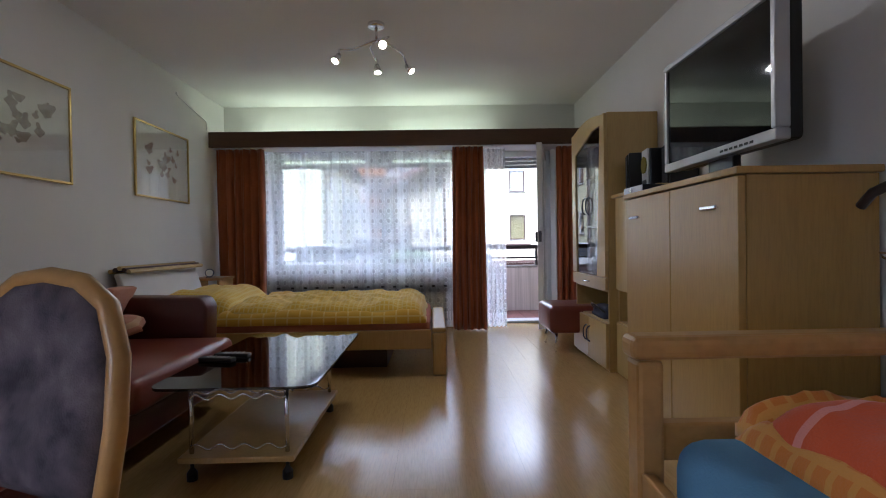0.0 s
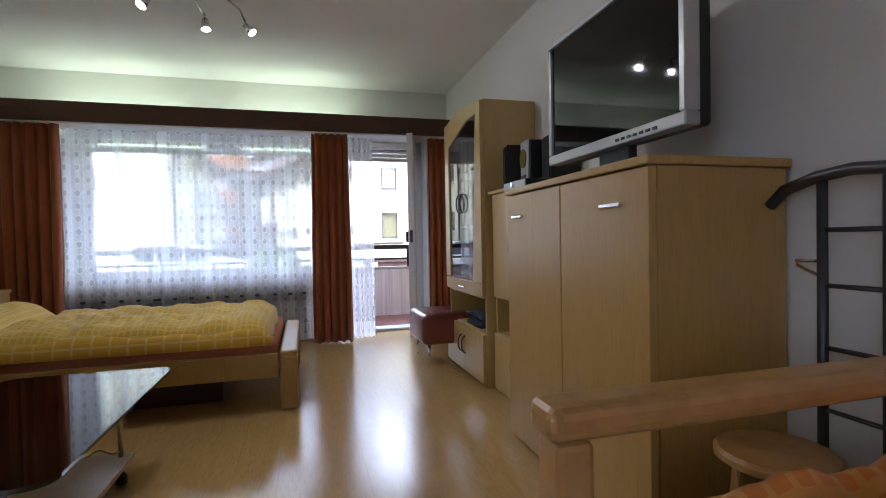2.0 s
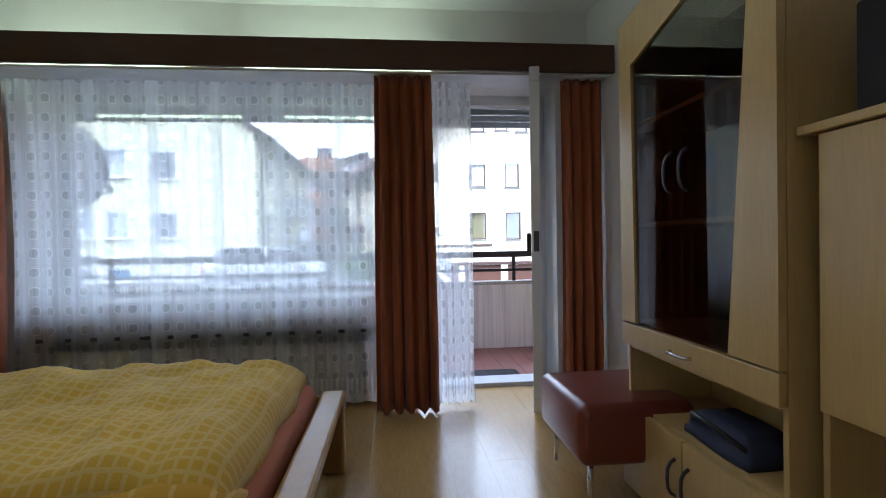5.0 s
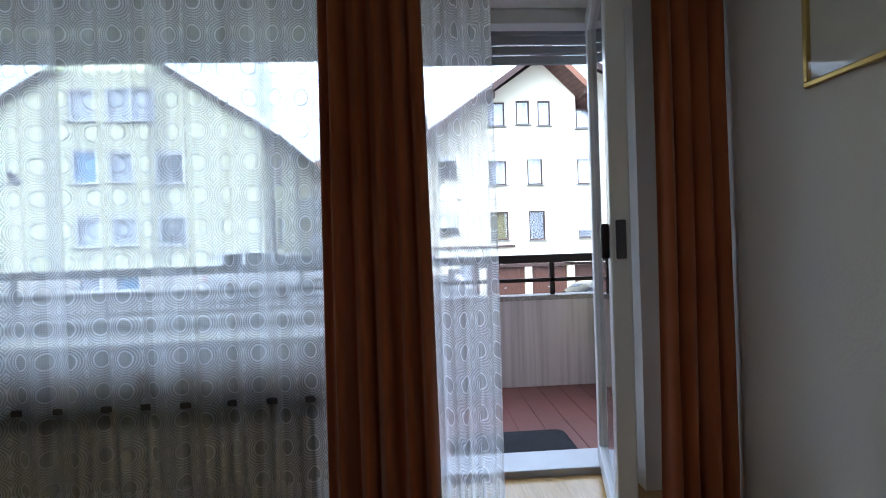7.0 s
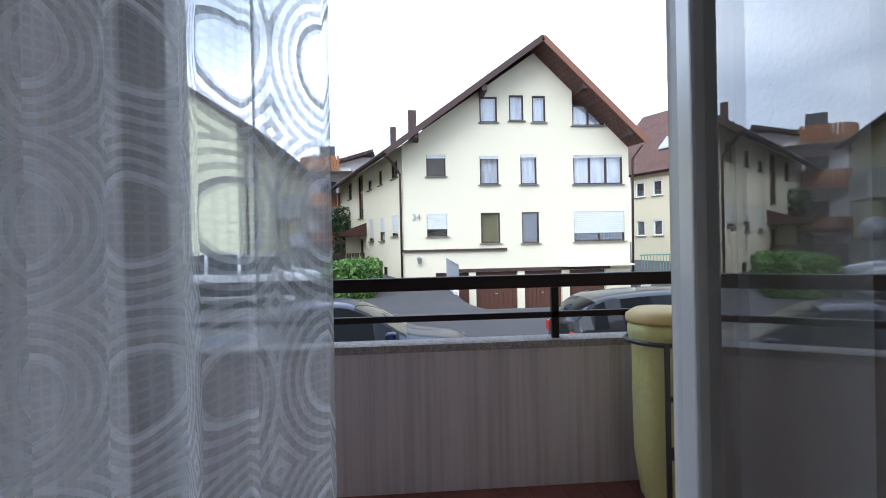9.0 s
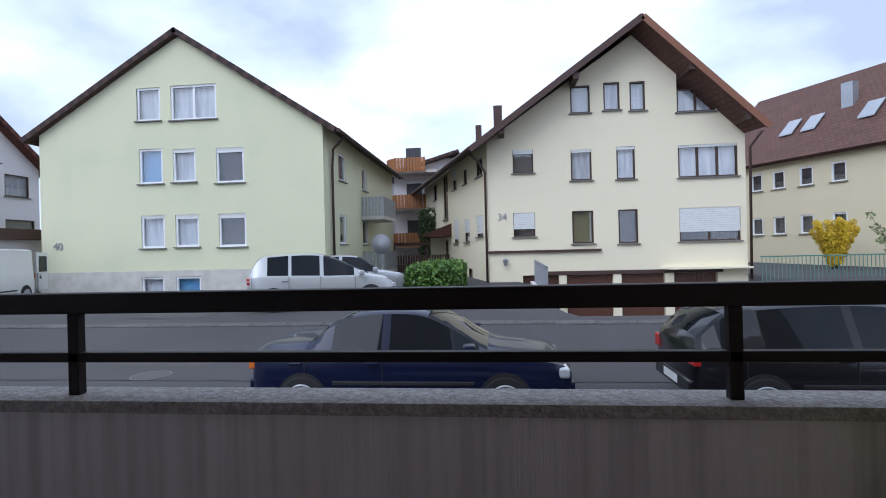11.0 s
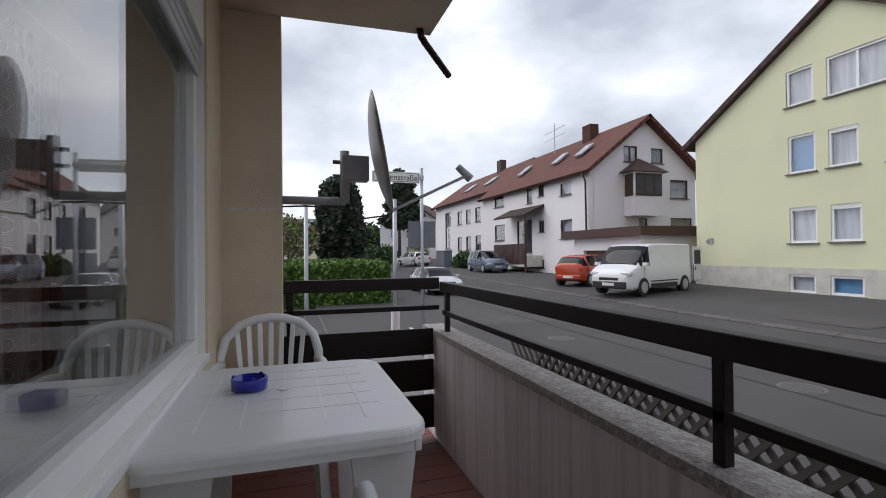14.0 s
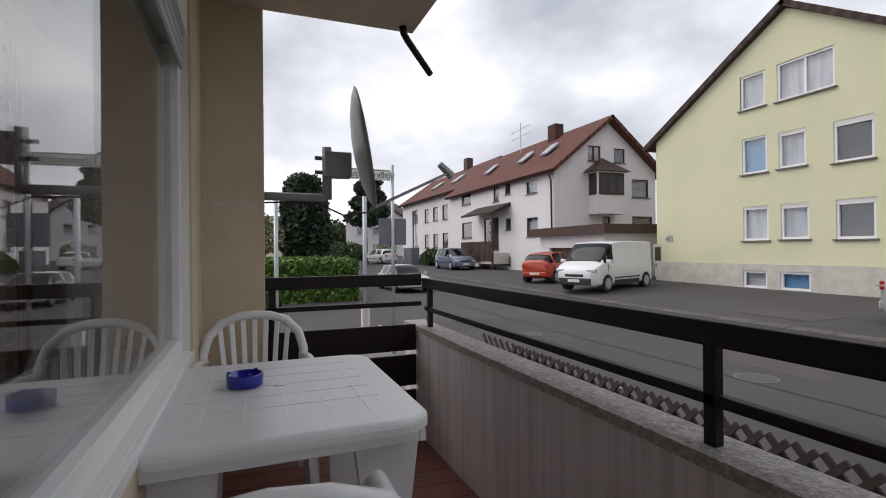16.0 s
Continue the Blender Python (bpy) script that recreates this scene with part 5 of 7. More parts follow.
# ---- houses ----
H_GREEN = material("pale_green_render", (0.67, 0.66, 0.455), 0.92, second=(0.64, 0.63, 0.435), scale=0.6, bump=0.25, bump_scale=60, stain=(0.58, 0.60, 0.42), stain_scale=0.5)
H_CREAM = material("cream_yellow_render", (0.78, 0.71, 0.52), 0.92, second=(0.75, 0.68, 0.50), scale=0.6, bump=0.25, bump_scale=60)
H_TAN = material("tan_render", (0.66, 0.59, 0.41), 0.92, second=(0.62, 0.55, 0.38), scale=0.6, bump=0.25, bump_scale=60)
H_WHITE = material("white_render", (0.76, 0.73, 0.74), 0.92, second=(0.72, 0.69, 0.70), scale=0.6, bump=0.25, bump_scale=60)
PLINTH = material("pale_stone_plinth", (0.58, 0.56, 0.50), 0.95, second=(0.45, 0.43, 0.38), scale=2.5, amount=0.8, bump=0.5, bump_scale=30)
SILL = material("dark_slate_sill", (0.17, 0.165, 0.15), 0.7)
BROWN_FRAME = material("dark_brown_window_wood", (0.05, 0.025, 0.015), 0.45)
SURROUND = material("pale_window_surround", (0.74, 0.74, 0.72), 0.8)
# White curtain, made paler to paint in the sky reflected by the panes.
CURTAIN_W = material("white_curtain_sky_tint", (0.60, 0.63, 0.68), 0.9, second=(0.34, 0.37, 0.43), scale=2.2, amount=0.8, stretch_by=(3.0, 3.0, 0.35))
CURTAIN_B = material("blue_house_curtain", (0.12, 0.30, 0.55), 0.9, second=(0.20, 0.40, 0.62), scale=5)
# Flat dark colour that paints unlit rooms; sheets in it are not curtains.
DIM_ROOM = material("dim_room_behind_glass", (0.06, 0.06, 0.065), 0.9, second=(0.10, 0.10, 0.11), scale=2)
CURTAIN_O = material("olive_blind", (0.16, 0.15, 0.06), 0.9)
SHUTTER_W = material("white_shutter_slats", (0.70, 0.70, 0.68), 0.6)
TIMBER = material("orange_balcony_boards", (0.34, 0.14, 0.04), 0.7, second=(0.27, 0.10, 0.03), scale=5, grain=0.4, grain_scale=20, per_piece=0.1)
GARAGE = material("brown_garage_door", (0.10, 0.04, 0.022), 0.5, second=(0.08, 0.03, 0.017), scale=3)
FASCIA = material("dark_brown_fascia", (0.06, 0.03, 0.022), 0.6)
ZINC = material("zinc_sheet", (0.42, 0.44, 0.47), 0.4, 0.6)
HOUSE_PANE = glass_material("house_window_glass", reflect=2.2)


def tile_material(name, colour, second, run):
    """Roof tiles in courses: relief of overlapping rows and columns over mottled clay."""
    m = material(name, colour, 0.85, second=second, scale=1.2, amount=0.9, grain=0.4, grain_scale=6)
    nodes, links = m.node_tree.nodes, m.node_tree.links
    brick = nodes.new("ShaderNodeTexBrick")
    for key, value in (("Scale", 1.0), ("Mortar Size", 0.025), ("Brick Width", 0.30), ("Row Height", 0.26), ("Mortar Smooth", 0.6)):
        brick.inputs[key].default_value = value
    brick.inputs["Color1"].default_value, brick.inputs["Color2"].default_value, brick.inputs["Mortar"].default_value = (1, 1, 1, 1), (0.8, 0.8, 0.8, 1), (0.35, 0.35, 0.35, 1)
    links.new(nodes["Texture Coordinate"].outputs["UV"], brick.inputs["Vector"])
    mult = nodes.new("ShaderNodeMix")
    mult.data_type, mult.blend_type = "RGBA", "MULTIPLY"
    mult.inputs["Factor"].default_value = 0.8
    p = nodes["Principled BSDF"]
    links.new(p.inputs["Base Color"].links[0].from_socket, mult.inputs["A"])
    links.new(brick.outputs["Color"], mult.inputs["B"])
    links.new(mult.outputs["Result"], p.inputs["Base Color"])
    bump = nodes.new("ShaderNodeBump")
    bump.inputs["Strength"].default_value, bump.inputs["Distance"].default_value = 0.7, 0.03
    links.new(brick.outputs["Color"], bump.inputs["Height"])
    links.new(bump.outputs[0], p.inputs["Normal"])
    return m


TILE_RED = tile_material("red_brown_roof_tiles", (0.165, 0.054, 0.036), (0.115, 0.042, 0.031), 0)
TILE_BROWN = tile_material("brown_roof_tiles", (0.15, 0.075, 0.055), (0.11, 0.055, 0.042), 0)
TILE_DARK = tile_material("dark_brown_roof_tiles", (0.09, 0.05, 0.04), (0.065, 0.038, 0.032), 0)


def facade(house, name, m, width, top, base, windows, mat, thick=0.3, doors=()):
    """A wall in its own plane (u along, z up, outside at -y) with its openings; top(u) gives the wall's head. Windows
    are rows of u0, u1, z0, z1, frame material, sashes, sheet behind the pane, shutter share."""
    bm = B()
    holes = [w[:4] for w in windows] + [d[:4] for d in doors]
    us = sorted({0.0, width, *[h[0] for h in holes], *[h[1] for h in holes], *top.kinks})
    levels = sorted({base, *[max(base, h[2]) for h in holes], *[h[3] for h in holes]})
    made = {}

    def corner(u, y, z):
        key = (round(u, 3), round(y, 3), round(z, 3))
        if key not in made:
            made[key] = bm.verts.new((u, y, z))
        return made[key]

    columns = []
    for a, b_ in zip(us, us[1:]):
        low_ = [z for z in levels if z < min(top(a), top(b_)) - 0.02]
        cells = []
        for k, z in enumerate(low_):
            last = k == len(low_) - 1
            za, zb = (top(a), top(b_)) if last else (low_[k + 1], low_[k + 1])
            mid_ = (z + min(za, zb)) / 2
            open_ = any(h[0] < (a + b_) / 2 < h[1] and h[2] < mid_ < h[3] for h in holes)
            cells.append((not open_, z, za, zb))
        columns.append((a, b_, cells))
    for n_, (a, b_, cells) in enumerate(columns):
        for k, (solid, z, za, zb) in enumerate(cells):
            if not solid:
                continue
            q = [[corner(u, y, zz) for u, zz in ((a, z), (b_, z), (b_, zb), (a, za))] for y in (0, thick)]
            bm.faces.new(q[0]), bm.faces.new(q[1][::-1])
            if k == 0 or not cells[k - 1][0]:
                bm.faces.new((q[0][0], q[1][0], q[1][1], q[0][1]))
            if k == len(cells) - 1 or not cells[k + 1][0]:
                bm.faces.new((q[0][3], q[0][2], q[1][2], q[1][3]))
            for step, e0, e1 in ((-1, 0, 3), (1, 1, 2)):
                side_ = columns[n_ + step][2] if 0 <= n_ + step < len(columns) else []
                if k >= len(side_) or not side_[k][0]:
                    bm.faces.new((q[0][e0], q[0][e1], q[1][e1], q[1][e0]))
    w_ob = part(name, bm, mat, house)
    w_ob.matrix_basis = m
    for u0, u1, z0, z1, fm, sashes, behind, shut in windows:
        wd = part("window", frame_ring(B(), u0, u1, 0.04, 0.12, z0, z1, 0.085 if fm is PVC else 0.065, 0), fm, house)
        wd.matrix_basis = m
        if sashes > 1:
            for k in range(1, sashes):
                u = u0 + (u1 - u0) * k / sashes
                part("mullion", box(B(), u - 0.045, u + 0.045, 0.055, 0.125, z0 + 0.07, z1 - 0.07), fm, wd)
        part("pane", box(B(), u0 + 0.07, u1 - 0.07, 0.095, 0.10, z0 + 0.07, z1 - 0.07), HOUSE_PANE, wd)
        # A curtain, or with the dim-room colour a dark sheet painting the unlit room.
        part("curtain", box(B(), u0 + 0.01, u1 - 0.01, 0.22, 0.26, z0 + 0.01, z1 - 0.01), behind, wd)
        part("sill", box(B(), u0 - 0.08, u1 + 0.08, -0.09, 0.055, z0 - 0.05, z0 - 0.004), SILL, wd)
        if shut:
            zs = z1 - (z1 - z0) * shut
            n_ = max(2, int((z1 - zs) / 0.09))
            sl = B()
            for k in range(n_):
                box(sl, u0 + 0.02, u1 - 0.02, 0.02, 0.05, zs + (z1 - zs) * k / n_ + 0.006, zs + (z1 - zs) * (k + 1) / n_)
            tagged(part("roller_shutter", sl, SHUTTER_W, wd, "white roller shutter, partly down"), kind="stuff")
    return w_ob


class Head:
    """The head of a wall: level, or rising to a ridge."""
    def __init__(self, z, ridge=None, left=0.0, right=0.0):
        self.z, self.ridge, self.left, self.right = z, ridge, left, right
        self.kinks = (ridge,) if ridge else ()

    def __call__(self, u):
        if not self.ridge:
            return self.z
        return self.z - (self.ridge - u) * self.left if u < self.ridge else self.z - (u - self.ridge) * self.right


def roof_slab(house, name, mat, a, b_, c, d, thick=0.22):
    """A roof plane with corners a, b (eave) and c, d (ridge), given thickness downwards, with courses laid along the eave."""
    a, b_, c, d = (Vector(v) for v in (a, b_, c, d))
    n_ = (b_ - a).cross(d - a).normalized()
    if n_.z < 0:
        n_ = -n_
    bm = B()
    up = [bm.verts.new(v) for v in (a, b_, c, d)]
    dn = [bm.verts.new(v - n_ * thick) for v in (a, b_, c, d)]
    bm.faces.new(up), bm.faces.new(dn[::-1])
    for k in range(4):
        bm.faces.new((up[k], dn[k], dn[(k + 1) % 4], up[(k + 1) % 4]))
    ob = part(name, bm, mat, house)
    uvs = ob.data.uv_layers.new(name="courses")
    along = (b_ - a).normalized()
    across = n_.cross(along)
    for loop in ob.data.loops:
        co = ob.data.vertices[loop.vertex_index].co - a
        uvs.data[loop.index].uv = (co.dot(along), co.dot(across))
    return ob


def pipe(house, pts, r=0.055, mat=None):
    part("drainpipe", tube(B(), pts, r, 8), mat or FASCIA, house, "dark drainpipe", True)


def number(house, text, place, size, turn=0):
    c = bpy.data.curves.new("house_number", "FONT")
    c.body, c.size, c.extrude = text, size, 0.01
    ob = new("house_number", c)
    ob.data.materials.append(ZINC)
    ob.parent = house
    ob.matrix_basis = pose(*place, 90, 0, turn)


# pale green house
h = thing("house", "pale green three-storey gabled house with white windows", "house", (0, 0, 0))
m40 = pose(-18.3, 26.6, 0)
W_ = PVC
win40 = [(4.48, 5.52, 6.66, 8.03, W_, 1, CURTAIN_W, 0), (5.98, 7.97, 6.62, 8.05, W_, 2, CURTAIN_W, 0),
         (4.53, 5.57, 4.06, 5.50, W_, 1, CURTAIN_B, 0), (6.02, 7.01, 4.08, 5.44, W_, 1, CURTAIN_W, 0.12), (7.90, 9.09, 3.98, 5.40, W_, 1, DIM_ROOM, 0.14),
         (4.56, 5.60, 1.40, 2.75, W_, 1, CURTAIN_W, 0.1), (6.07, 7.09, 1.42, 2.74, W_, 1, CURTAIN_W, 0.14), (7.95, 9.12, 1.38, 2.72, W_, 1, DIM_ROOM, 0.14)]
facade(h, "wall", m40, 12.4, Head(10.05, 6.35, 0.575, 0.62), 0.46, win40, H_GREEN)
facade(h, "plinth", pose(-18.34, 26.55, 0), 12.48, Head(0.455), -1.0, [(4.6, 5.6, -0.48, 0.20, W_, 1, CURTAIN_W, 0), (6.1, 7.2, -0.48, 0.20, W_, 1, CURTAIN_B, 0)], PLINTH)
facade(h, "wall", pose(-5.9, 26.92, 0, 0, 0, 90), 13.0, Head(6.28), -1.0, [(1.6, 2.6, 4.2, 5.4, W_, 1, DIM_ROOM, 0), (5.4, 6.4, 4.2, 5.4, W_, 1, DIM_ROOM, 0), (1.6, 2.6, 1.4, 2.7, W_, 1, DIM_ROOM, 0), (5.4, 6.4, 1.4, 2.7, W_, 1, DIM_ROOM, 0)], H_GREEN)
part("wall", box(B(), -18.3, -18.0, 26.91, 40, -1.0, 6.5), H_GREEN, h)
roof_slab(h, "roof", TILE_DARK, (-18.95, 26.35, 6.15), (-18.95, 40, 6.15), (-11.95, 40, 10.35), (-11.95, 26.35, 10.35))
roof_slab(h, "roof", TILE_DARK, (-5.25, 40, 5.95), (-5.25, 26.35, 5.95), (-11.95, 26.35, 10.35), (-11.95, 40, 10.35))
part("gutter", bar(B(), (-5.2, 26.4, 5.85), (-5.2, 40, 5.85), 0.08), FASCIA, h)
pipe(h, [(-5.25, 27.4, 5.8), (-5.75, 27.4, 5.3), (-5.8, 27.4, 4.5), (-5.8, 27.4, -0.5)])
for z in (2.65, -0.1):
    bal = part("balcony", box(B(), -5.88, -4.7, 32.0, 35.0, z, z + 0.18), PLINTH, h, "balcony slab")
    for k in range(18):
        part("baluster", box(B(), -4.74, -4.71, 32.0 + k * 0.165, 32.13 + k * 0.165, z + 0.19, z + 1.15), ZINC, bal)
    for k in range(7):
        part("baluster", box(B(), -5.85 + k * 0.165, -5.72 + k * 0.165, 32.0, 32.03, z + 0.19, z + 1.15), ZINC, bal)
number(h, "40", (-17.75, 26.58, 1.42), 0.45)
part("dish_mast", bar(B(), (-4.3, 29.5, -0.6), (-4.3, 29.5, 1.2), 0.03), ZINC, h)
bm = B()
lathe(bm, [(0.45, 0.08), (0.44, 0.06), (0.25, 0.015), (0.01, 0.0)], 24)
dd = part("satellite_dish", bm, DISH_GREY, h, "grey satellite dish", True)
dd.matrix_basis = pose(-4.3, 29.45, 1.35, -82, 0, -160)

# cream house with garages
h = thing("house", "cream gabled house with brown windows and garages", "house", (0, 0, 0))
BR = BROWN_FRAME
U = -0.55
win34 = [(4.2, 5.03, 6.79, 7.98), (5.6, 6.28, 6.85, 8.05), (6.69, 7.33, 6.78, 8.02), (8.61, 10.15, 6.61, 7.6),
         (1.67, 2.56, 4.30, 5.31), (4.16, 5.04, 3.89, 5.22), (6.08, 6.85, 3.87, 5.27), (8.61, 11.0, 3.84, 5.21),
         (1.64, 2.58, 1.52, 2.56), (4.16, 5.06, 1.16, 2.57), (6.10, 6.91, 1.12, 2.57), (8.60, 11.05, 1.14, 2.55)]
look34 = [(CURTAIN_W, 0, 1), (CURTAIN_W, 0, 1), (CURTAIN_W, 0, 1), (CURTAIN_W, 0, 2), (DIM_ROOM, 0.18, 1), (CURTAIN_W, 0.1, 1), (CURTAIN_W, 0.1, 1), (CURTAIN_W, 0.08, 3),
          (DIM_ROOM, 0.68, 1), (CURTAIN_O, 0.0, 1), (DIM_ROOM, 0.0, 1), (DIM_ROOM, 0.72, 2)]
rows34 = [(a + U, b_ + U, c, d, BR, s, beh, sh) for (a, b_, c, d), (beh, sh, s) in zip(win34, look34)]
doors34 = [(a + U, b_ + U, -2.2, -0.18) for a, b_ in ((2.0, 3.55), (3.87, 5.83), (6.17, 7.97), (8.33, 10.09))]
facade(h, "wall", pose(0.55, 29.4, 0), 10.75, Head(10.15, 6.45, 0.68, 0.98), -2.6, rows34, H_CREAM, 0.3, doors34)
for a, b_, c, d in doors34:
    gd_ = part("garage_door", box(B(), 0.55 + a, 0.55 + b_, 29.62, 29.68, c, d), GARAGE, h, "brown up-and-over garage door")
    for k in range(9):
        part("plank", box(B(), 0.55 + a + (b_ - a) * k / 9 + 0.01, 0.55 + a + (b_ - a) * (k + 1) / 9 - 0.01, 29.60, 29.619, c + 0.02, d - 0.02), GARAGE, gd_)
    part("handle", box(B(), 0.55 + (a + b_) / 2 - 0.06, 0.55 + (a + b_) / 2 + 0.06, 29.57, 29.60, -1.25, -1.21), ZINC, gd_)
part("lintel", box(B(), 2.5, 10.3, 29.36, 29.399, -0.17, -0.02), FASCIA, h)
part("ledge", box(B(), 0.5, 5.35, 29.28, 29.397, 0.82, 0.92), FASCIA, h, "dark ledge moulding")
bay = part("bay_base", prism(B(), [(7.75, 29.397), (11.28, 29.397), (11.28, 28.9), (8.2, 28.9)], "z", -0.02, 0.06), H_CREAM, h)
SHEAR = 0.3204
side = lambda x, y: x - SHEAR * (y - 29.4)
FAR = 16.39
facade(h, "wall", pose(side(0.55, 45), 45, 0, 0, 0, -72.23), FAR - 0.02, Head(5.75), -1.2,
       [(FAR - b_, FAR - a, z0, z1, BR, 1, beh, sh) for a, b_, z0, z1, beh, sh in (
           (0.76, 1.82, 4.40, 5.30, DIM_ROOM, 0.12), (3.54, 4.29, 4.40, 5.35, CURTAIN_W, 0.2), (5.85, 6.76, 4.40, 5.50, CURTAIN_W, 0.5), (8.15, 9.42, 2.9, 5.6, DIM_ROOM, 0), (11.5, 12.6, 4.40, 5.45, DIM_ROOM, 0),
           (0.86, 1.92, 1.60, 2.60, CURTAIN_W, 0.85), (3.30, 4.28, 1.40, 2.60, CURTAIN_W, 0.6), (5.66, 6.70, 1.40, 2.70, CURTAIN_W, 0.85), (2.9, 3.7, -0.55, 0.05, DIM_ROOM, 0), (5.3, 6.0, -0.55, 0.05, DIM_ROOM, 0), (8.3, 9.2, -0.5, 1.6, DIM_ROOM, 0))], H_CREAM)
part("wall", prism(B(), [(11.0, 29.71), (11.3, 29.71), (side(11.3, 45), 45), (side(11.0, 45), 45)], "z", -1.2, 5.6), H_CREAM, h)
roof_slab(h, "roof", TILE_BROWN, (side(-0.5, 45), 45, 5.35), (-0.15, 28.35, 5.35), (7.0, 28.35, 10.45), (side(7.0, 45), 45, 10.45))
roof_slab(h, "roof", TILE_BROWN, (11.75, 28.35, 5.75), (side(11.75, 45), 45, 5.75), (side(7.0, 45), 45, 10.45), (7.0, 28.35, 10.45))
part("verge_board", beam(B(), (-0.15, 28.33, 5.22), (7.0, 28.33, 10.32), 0.05, 0.26), FASCIA, h)
part("verge_board", beam(B(), (11.75, 28.33, 5.62), (7.0, 28.33, 10.32), 0.05, 0.26), material("warm_verge_timber", (0.22, 0.09, 0.045), 0.6), h)
for x, z in ((1.2, 6.0), (4.3, 8.1), (8.9, 8.2), (11.0, 6.1)):
    part("purlin", box(B(), x - 0.12, x + 0.12, 28.4, 29.5, z - 0.14, z + 0.14), FASCIA, h)
part("gutter", bar(B(), (-0.2, 28.4, 5.28), (side(-0.55, 45), 45, 5.28), 0.08), FASCIA, h)
pipe(h, [(-0.2, 29.0, 5.2), (0.2, 29.25, 4.8), (0.45, 29.33, 4.4), (0.45, 29.33, -0.6)])
pipe(h, [(11.8, 29.0, 5.6), (11.45, 29.3, 5.0), (11.4, 29.33, -0.5)])
part("chimney", box(B(), 0.9, 1.35, 33.5, 33.9, 6.0, 8.5), FASCIA, h)
part("chimney", box(B(), -0.3, 0.1, 41.0, 41.4, 6.6, 9.4), FASCIA, h)
part("porch_roof", prism(B(), [(-1.6, 2.6), (-3.4, 1.95), (-3.4, 1.8), (-1.6, 1.8)], "y", 36.4, 38.6), TILE_RED, h, "small tiled porch roof")
part("porch_wall", box(B(), -3.2, -2.0, 38.3, 38.5, -0.8, 1.79), H_CREAM, h)
part("wall_lantern", lathe(B(), [(0.05, 0.0), (0.11, 0.25), (0.13, 0.27), (0.02, 0.36)], 12, (1.25, 29.25, 0.25)), ZINC, h, "grey wall lantern")
number(h, "34", (0.95, 29.37, 2.28), 0.42)
# ramp railing and wall
ramp = thing("ramp_railing", "grey metal railing beside the garage ramp", "railing", (0, 0, 0))
for k in range(26):
    y = 29.2 - k * 0.21
    part("baluster", box(B(), 2.48, 2.505, y - 0.012, y + 0.012, ground_z(2.2, y), ground_z(2.2, y) + 0.95), ZINC, ramp)
part("handrail", tube(B(), [(2.49, 29.25 - k * 0.6, ground_z(2.2, 29.25 - k * 0.6) + 0.96) for k in range(10)], 0.025), ZINC, ramp, "", True)
setting("ramp_wall", prism(B(), [(23.7, -2.6), (29.39, -3.0), (29.39, ground_z(2.2, 29.4) + 0.02), (26, ground_z(2.2, 26) + 0.03), (23.7, ground_z(2.2, 23.7) + 0.04)], "x", 2.3, 2.47), CONCRETE, "concrete wall along the garage ramp", "wall")

# tan house behind, its facade turned towards the street
h = thing("house", "tan house with a brown tiled roof and balconies", "house", (21.4, 30.6, 0), 114.9)
facade(h, "wall", pose(11.2, 0, 0, 0, 0, 180), 11.2, Head(6.0), -2.2, [(11.2 - u - 0.75, 11.2 - u, z, z + 1.05, PVC, 1, DIM_ROOM, 0) for u in (5.3, 7.0, 8.6, 10.0) for z in (4.15, 1.45)], H_TAN)
# local frame of the tan house: x runs along the facade away from its near corner, y away from the viewer's side
part("wall", box(B(), -0.3, 0.0, -10.0, 0.0, -2.2, 6.0), H_TAN, h)
part("gable", prism(B(), [(0.0, 6.0), (-10.0, 6.0), (-5.0, 10.9)], "x", -0.3, 0.0), H_TAN, h)
roof_slab(h, "roof", TILE_BROWN, (-0.6, 0.5, 5.75), (14, 0.5, 5.75), (14, -5.0, 11.15), (-0.6, -5.0, 11.15))
roof_slab(h, "roof", TILE_BROWN, (-0.6, -10.5, 5.75), (14, -10.5, 5.75), (14, -5.0, 11.15), (-0.6, -5.0, 11.15))
part("chimney", box(B(), 6.3, 6.9, -2.8, -2.3, 7.5, 9.9), ZINC, h, "sheet-metal clad chimney")
for u in (8.9, 7.6, 4.6):
    sk = B()
    prism(sk, [(-1.1, 7.46), (-2.0, 8.34), (-2.05, 8.46), (-1.15, 7.58)], "x", u, u + 0.8)
    part("roof_window", sk, ZINC, h, "open roof window")
for z in (1.2, 4.0, 6.6):
    bal = part("balcony", box(B(), -1.6, -0.31, -7.5, -1.2, z, z + 0.18), PLINTH, h)
    for k in range(5):
        part("rail_board", box(B(), -1.62, -1.58, -7.5, -1.2, z + 0.25 + 0.18 * k, z + 0.38 + 0.18 * k), FASCIA, bal)
    part("balcony_door", box(B(), -0.34, -0.305, -5.4, -2.4, z + 0.2, z + 2.2), DIM_ROOM, h)
    part("door_frame", box(B(), -0.36, -0.341, -3.95, -3.85, z + 0.2, z + 2.2), PVC, h)
pipe(h, [(-0.1, 0.35, 5.7), (0.1, 0.1, 5.2), (0.1, 0.1, -1.0)])

